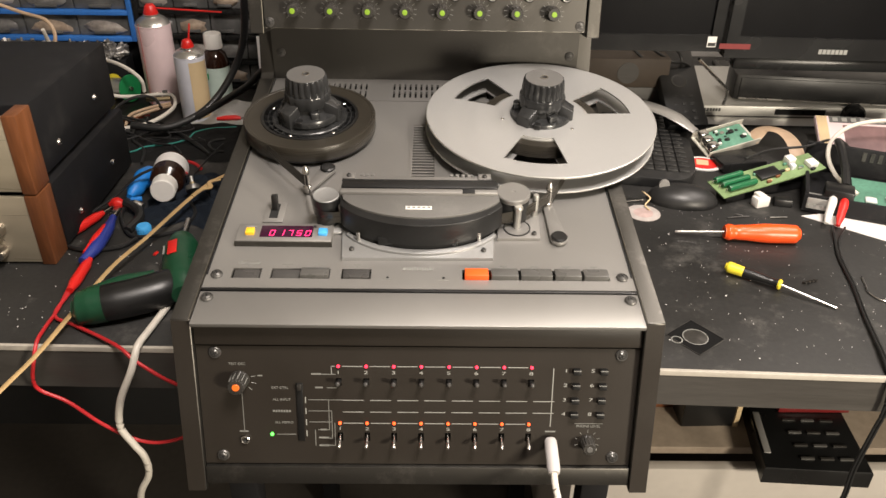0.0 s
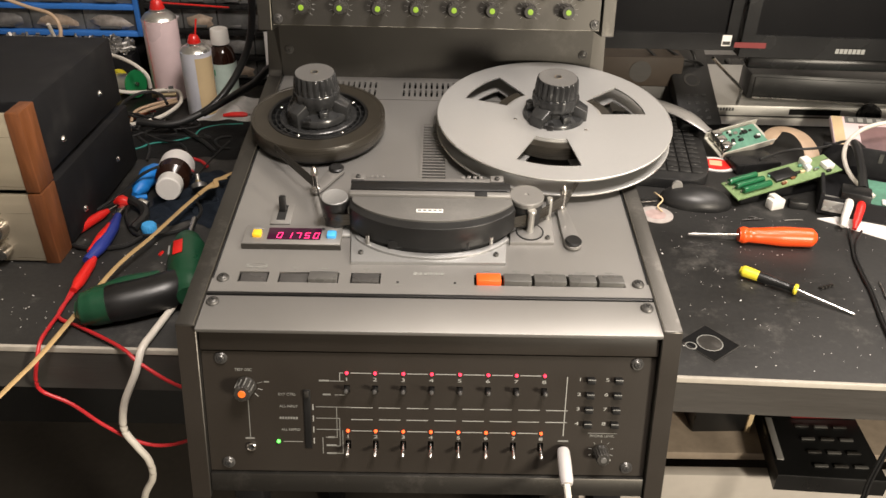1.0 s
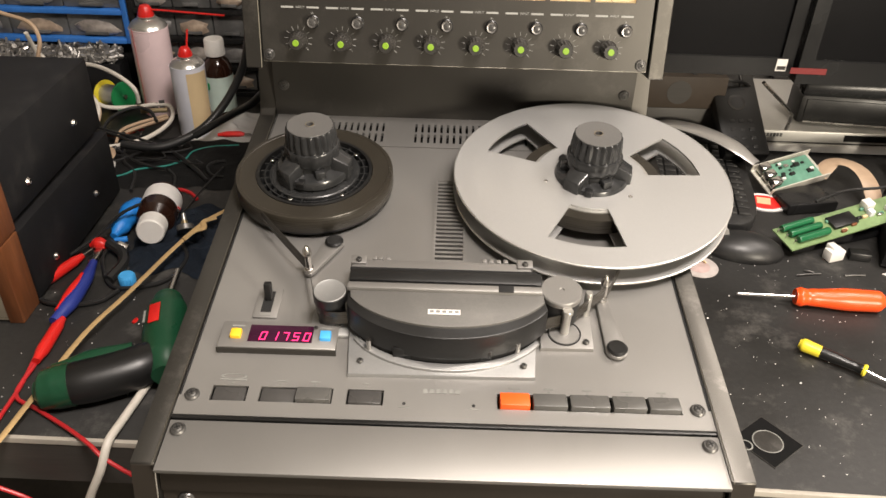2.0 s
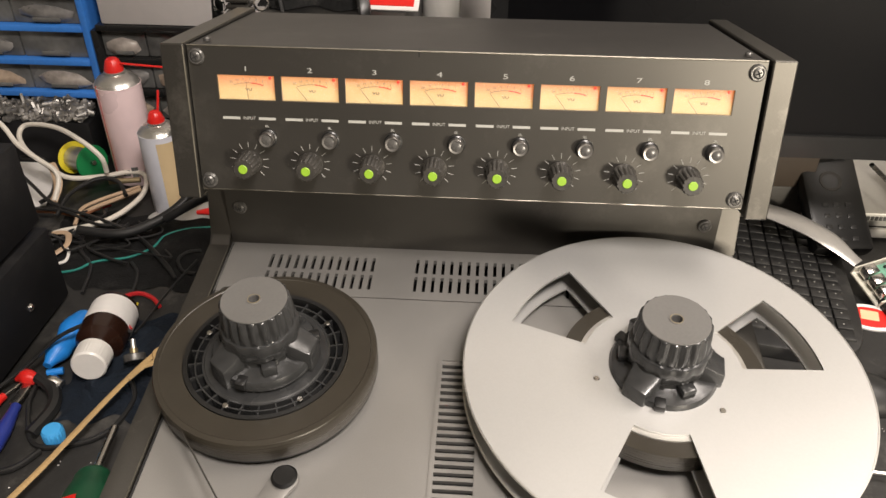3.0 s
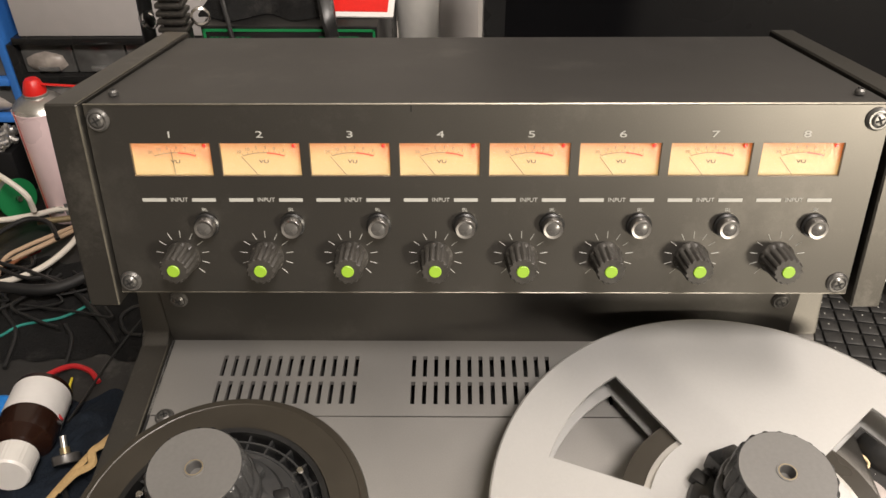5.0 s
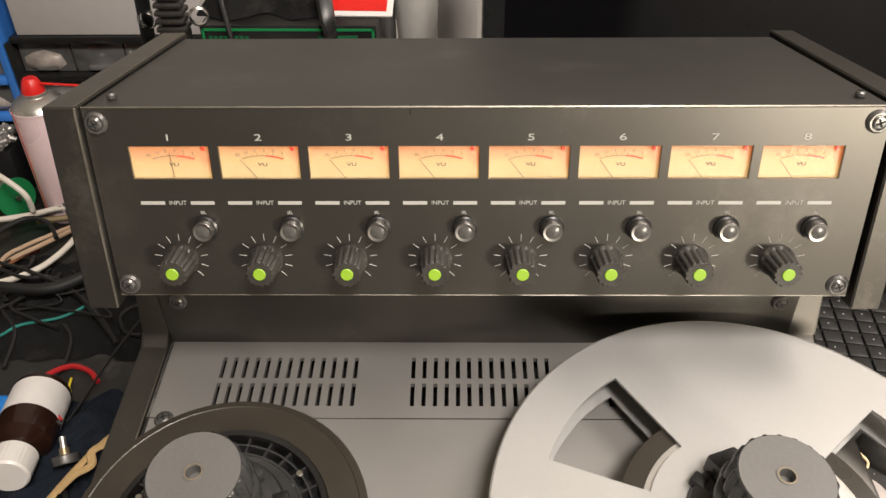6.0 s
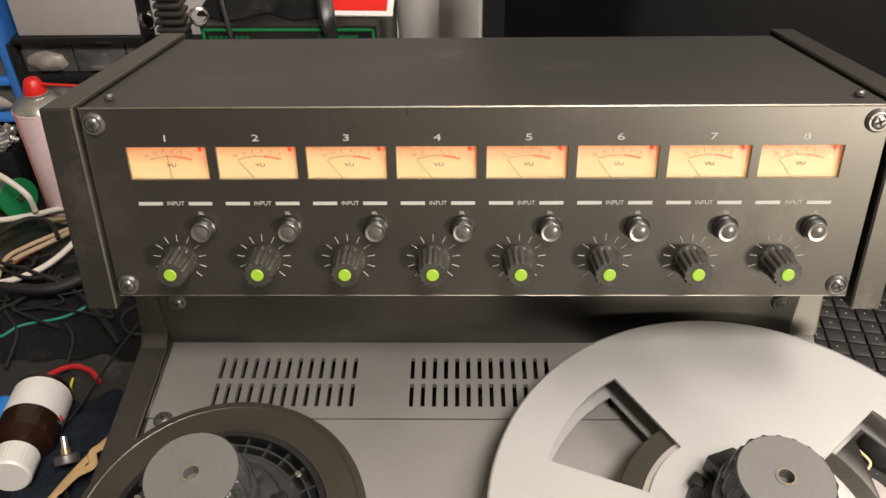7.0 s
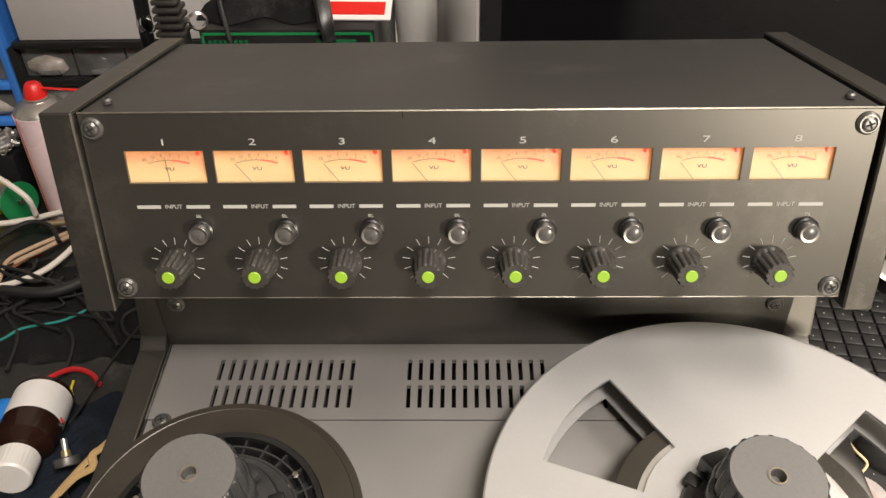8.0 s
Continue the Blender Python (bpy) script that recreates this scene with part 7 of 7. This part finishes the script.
for x, mat in ((-0.008, WHITE), (0.008, RED)):
    part("plug_body", tube([(x, -0.010, 0.008), (x, -0.020, 0.006), (x - 0.002, -0.042, -0.004), (x - 0.003, -0.056, -0.012)], 0.006, 14, radii=[0.0058, 0.0064, 0.0056, 0.0032]), mat, pb)
cable("audio_cable", [(0.6011, 1.1481, 0.757), (0.5911, 1.1163, 0.7535), (0.5765, 1.0750, 0.7535), (0.5685, 1.0381, 0.7535), (0.5600, 0.9916, 0.7535), (0.5458, 0.9353, 0.7535), (0.5335, 0.8784, 0.7545), (0.5234, 0.8354, 0.756), (0.5192, 0.8127, 0.745), (0.5215, 0.8071, 0.7132), (0.5184, 0.8072, 0.6763), (0.5138, 0.8072, 0.6180), (0.5135, 0.8072, 0.5486), (0.50, 0.82, 0.40), (0.50, 0.86, 0.2), (0.52, 0.9, 0.004)], 0.0017, WIRE_BLACK, "black audio cable hanging over the bench edge")
cable("audio_cable", [(0.6170, 1.1435, 0.757), (0.5954, 1.1117, 0.7535), (0.5797, 1.0732, 0.7535), (0.5717, 1.0381, 0.7535), (0.5631, 0.9916, 0.7535), (0.5490, 0.9353, 0.7535), (0.5367, 0.8784, 0.7545), (0.5267, 0.8354, 0.756), (0.5225, 0.8117, 0.745), (0.5248, 0.8062, 0.7132), (0.5217, 0.8062, 0.6763), (0.5171, 0.8062, 0.6180), (0.5169, 0.8062, 0.5486), (0.5032, 0.82, 0.40), (0.5032, 0.86, 0.2), (0.5282, 0.9, 0.004)], 0.0017, WIRE_BLACK, "black audio cable hanging over the bench edge")


def screwdriver(tip, neck, end, mats, rad, blade, label, collar=None):
    tip, neck, end = Vector(tip), Vector(neck), Vector(end)
    sd = thing("screwdriver", label, "screwdriver", neck, group="screwdrivers")
    i = WHERE[sd].inverted()
    a, b = i @ neck, i @ end
    part("handle", tube([a, a.lerp(b, 0.06), a.lerp(b, 0.14), a.lerp(b, 0.24), a.lerp(b, 0.6), a.lerp(b, 0.92), b], 0.01, 20, radii=[rad * 0.7, rad * 0.86, rad * 0.74, rad * 0.8, rad, rad * 0.96, rad * 0.62]), mats, sd)
    part("blade", tube([i @ neck, i @ neck.lerp(tip, 0.9), i @ tip], blade, 10, radii=[blade, blade, blade * 0.5]), STEEL, sd, "steel blade")
    return sd, a, b


screwdriver((0.3620, 1.1280, 0.7560), (0.4280, 1.1150, 0.7640), (0.5330, 1.1080, 0.7650), ORANGE, 0.0138, 0.0020, "orange-red handled screwdriver with steel blade")
sd, a, b = screwdriver((0.5193, 0.9457, 0.7520), (0.4626, 0.9883, 0.7585), (0.4053, 1.0296, 0.7600), BLACK, 0.0066, 0.0019, "black and yellow handled screwdriver on the bench")
d = (b - a)
part("end_cap", tube([a + d * 0.66, a + d * 0.72, a + d * 0.94, a + d * 1.02], 0.01, 20, radii=[0.0058, 0.0070, 0.0076, 0.0048]), YELLOW, sd, "yellow handle end")
part("collar", tube([a - d * 0.01, a + d * 0.02, a + d * 0.05], 0.009, 18, radii=[0.0060, 0.0072, 0.0064]), YELLOW, sd)

# marks and crumbs on the bench
DARK_PAPER = material("black_paper", (0.006, 0.006, 0.006), 0.85, 0, 0.2, 200, 40, 0.05)
DARK_PAPER.node_tree.nodes["Principled BSDF"].inputs["Specular IOR Level"].default_value = 0.12
lozenge = thing("square_sticker", "dark worn square sticker with a torn round window", "sticker", (0.3239, 0.8873, Z + 0.0002), 38)
part("sheet", box(-0.024, 0.024, -0.024, 0.024, 0, 0.0006), DARK_PAPER, lozenge)
part("rim", plate(-0.0245, 0.0245, -0.0245, 0.0245, [(-0.0238, 0.0238, -0.0238, 0.0238)], 0, 0.0008), KNOB, lozenge)
part("print", disc(0.0150, 0.0006, 0.0008, 28), KNOB, lozenge)
part("tear", lathe([(0.0140, 0.0008), (0.0148, 0.0010), (0.0152, 0.0008)], 28), INK_DIM, lozenge)
part("tear", lathe([(0.0055, 0.0008), (0.0065, 0.0010), (0.0070, 0.0008)], 20), INK_DIM, lozenge, m=pose(-0.022, 0.010, 0))
wc = thing("white_connector", "small white plastic connector on the bench", "connector", (0.5202, 1.2224, Z), 20)
part("body", box(-0.012, 0.012, -0.008, 0.008, 0, 0.016, 0.002), WHITE, wc)
part("tab", box(-0.006, 0.006, -0.004, 0.012, 0.010, 0.020, 0.002), WHITE, wc)
lone("black_connector", box(-0.014, 0.014, -0.008, 0.008, 0, 0.012, 0.002), BLACK, "small black connector on the bench", "connector", m=pose(0.5562, 1.2250, Z, 0, 0, -10))
for x, y, a, l_ in ((0.534, 1.182, 5, 0.028), (0.473, 1.181, 8, 0.034), (0.476, 1.188, -20, 0.012)):
    cable("pin_strip", [(x - l_ / 2 * math.cos(radians(a)), y - l_ / 2 * math.sin(radians(a)), 0.7515), (x, y, 0.752), (x + l_ / 2 * math.cos(radians(a)), y + l_ / 2 * math.sin(radians(a)), 0.7515)], 0.0012, SCREW, "small metal pin strip on the bench", "pin strip")
for k in range(4):
    lone("small_bolt", lathe([(0.0016, 0), (0.0016, 0.006), (0, 0.006)], 8), INK_BLACK, "tiny black bolt on the bench", "bolt", m=pose(0.4995 + 0.0055 * k, 1.005 + 0.002 * k, Z + 0.0018, 70, 0, 30), group="tiny bolts")
cable("wire_offcut", [(0.5844, 1.0195, 0.752), (0.5804, 1.0008, 0.752), (0.5763, 0.9821, 0.752), (0.5842, 0.9652, 0.752), (0.5993, 0.9614, 0.752), (0.6067, 0.9727, 0.752)], 0.0010, STEEL, "bent thin wire offcut", "wire")

random.seed(12)
bm = bmesh.new()
for k in range(420):
    side = random.random()
    x, y = (random.uniform(0.25, 0.75), random.uniform(0.84, 1.23)) if side < 0.75 else (random.uniform(-0.62, -0.26), random.uniform(0.89, 1.10))
    s = random.uniform(0.0003, 0.0009) * (1.8 if random.random() < 0.08 else 1)
    bmesh.ops.create_cube(bm, size=1, matrix=pose(x, y, Z + s * 0.3, random.uniform(0, 90), random.uniform(0, 90), random.uniform(0, 90)) @ Matrix.Diagonal((s * random.uniform(1, 3), s, s * 0.6, 1)))
lone("crumbs", bm, PAPER, "white crumbs and solder specks scattered on the bench", "crumbs", kind="stuff")

# ---- things on the open shelf ----
nb = thing("network_switch", "flat black device with rows of keys, jutting from the shelf", "device", (0.5670, 1.0350, 0.4555), -2)
part("case", prism([(-0.078, -0.106), (0.074, -0.110), (0.082, 0.10), (-0.055, 0.10)], 0.0, 0.030, bevel=0.004), BLACK, nb)
part("side_trim", box(-0.062, -0.052, -0.085, 0.0, 0.030, 0.032, 0.001), SILVER, nb, m=pose(0, 0, 0, 0, 0, -6))
for j in range(4):
    for i in range(3):
        part("key", box(-0.022 + 0.028 * i, -0.002 + 0.028 * i, -0.090 + 0.026 * j, -0.085 + 0.026 * j, 0.030, 0.033, 0.001), KNOB if (i + j) % 2 else KEYLIGHT, nb)
bk = thing("black_box", "black box file on the shelf", "box", (0.4450, 1.0431, 0.4555), 2)
part("body", box(-0.045, 0.042, 0, 0.16, 0, 0.085, 0.002), BLACK, bk)
part("edge", box(0.036, 0.044, -0.003, 0.004, 0, 0.085, 0.001), OCHRE, bk)
lone("brown_book", box(-0.12, 0.08, 0, 0.2, 0, 0.018, 0.002), WALNUT, "reddish brown book on the shelf", "book", m=pose(0.3642, 1.0849, 0.4555))
lone("white_folder", box(-0.06, 0.03, 0, 0.2, 0, 0.016, 0.002), PAPER, "white folder standing on the shelf", "folder", m=pose(0.3279, 1.1034, 0.530))
lone("folder_stack", box(-0.07, 0.05, 0, 0.18, 0, 0.0555, 0.002), WOODBOARD, "pale brown boards under a white folder", "boards", m=pose(0.3232, 1.1126, 0.4740))
lone("red_book", box(-0.055, 0.055, 0, 0.09, 0, 0.010, 0.002), DULL_RED, "dull red book lying on the black device", "book", m=pose(0.6000, 1.0420, 0.4862))
lone("dark_box", box(-0.11, 0.13, 0, 0.17, 0, 0.0625, 0.003), BOXBLACK, "dark box under the red book", "box", m=pose(0.6206, 1.2113, 0.4555))
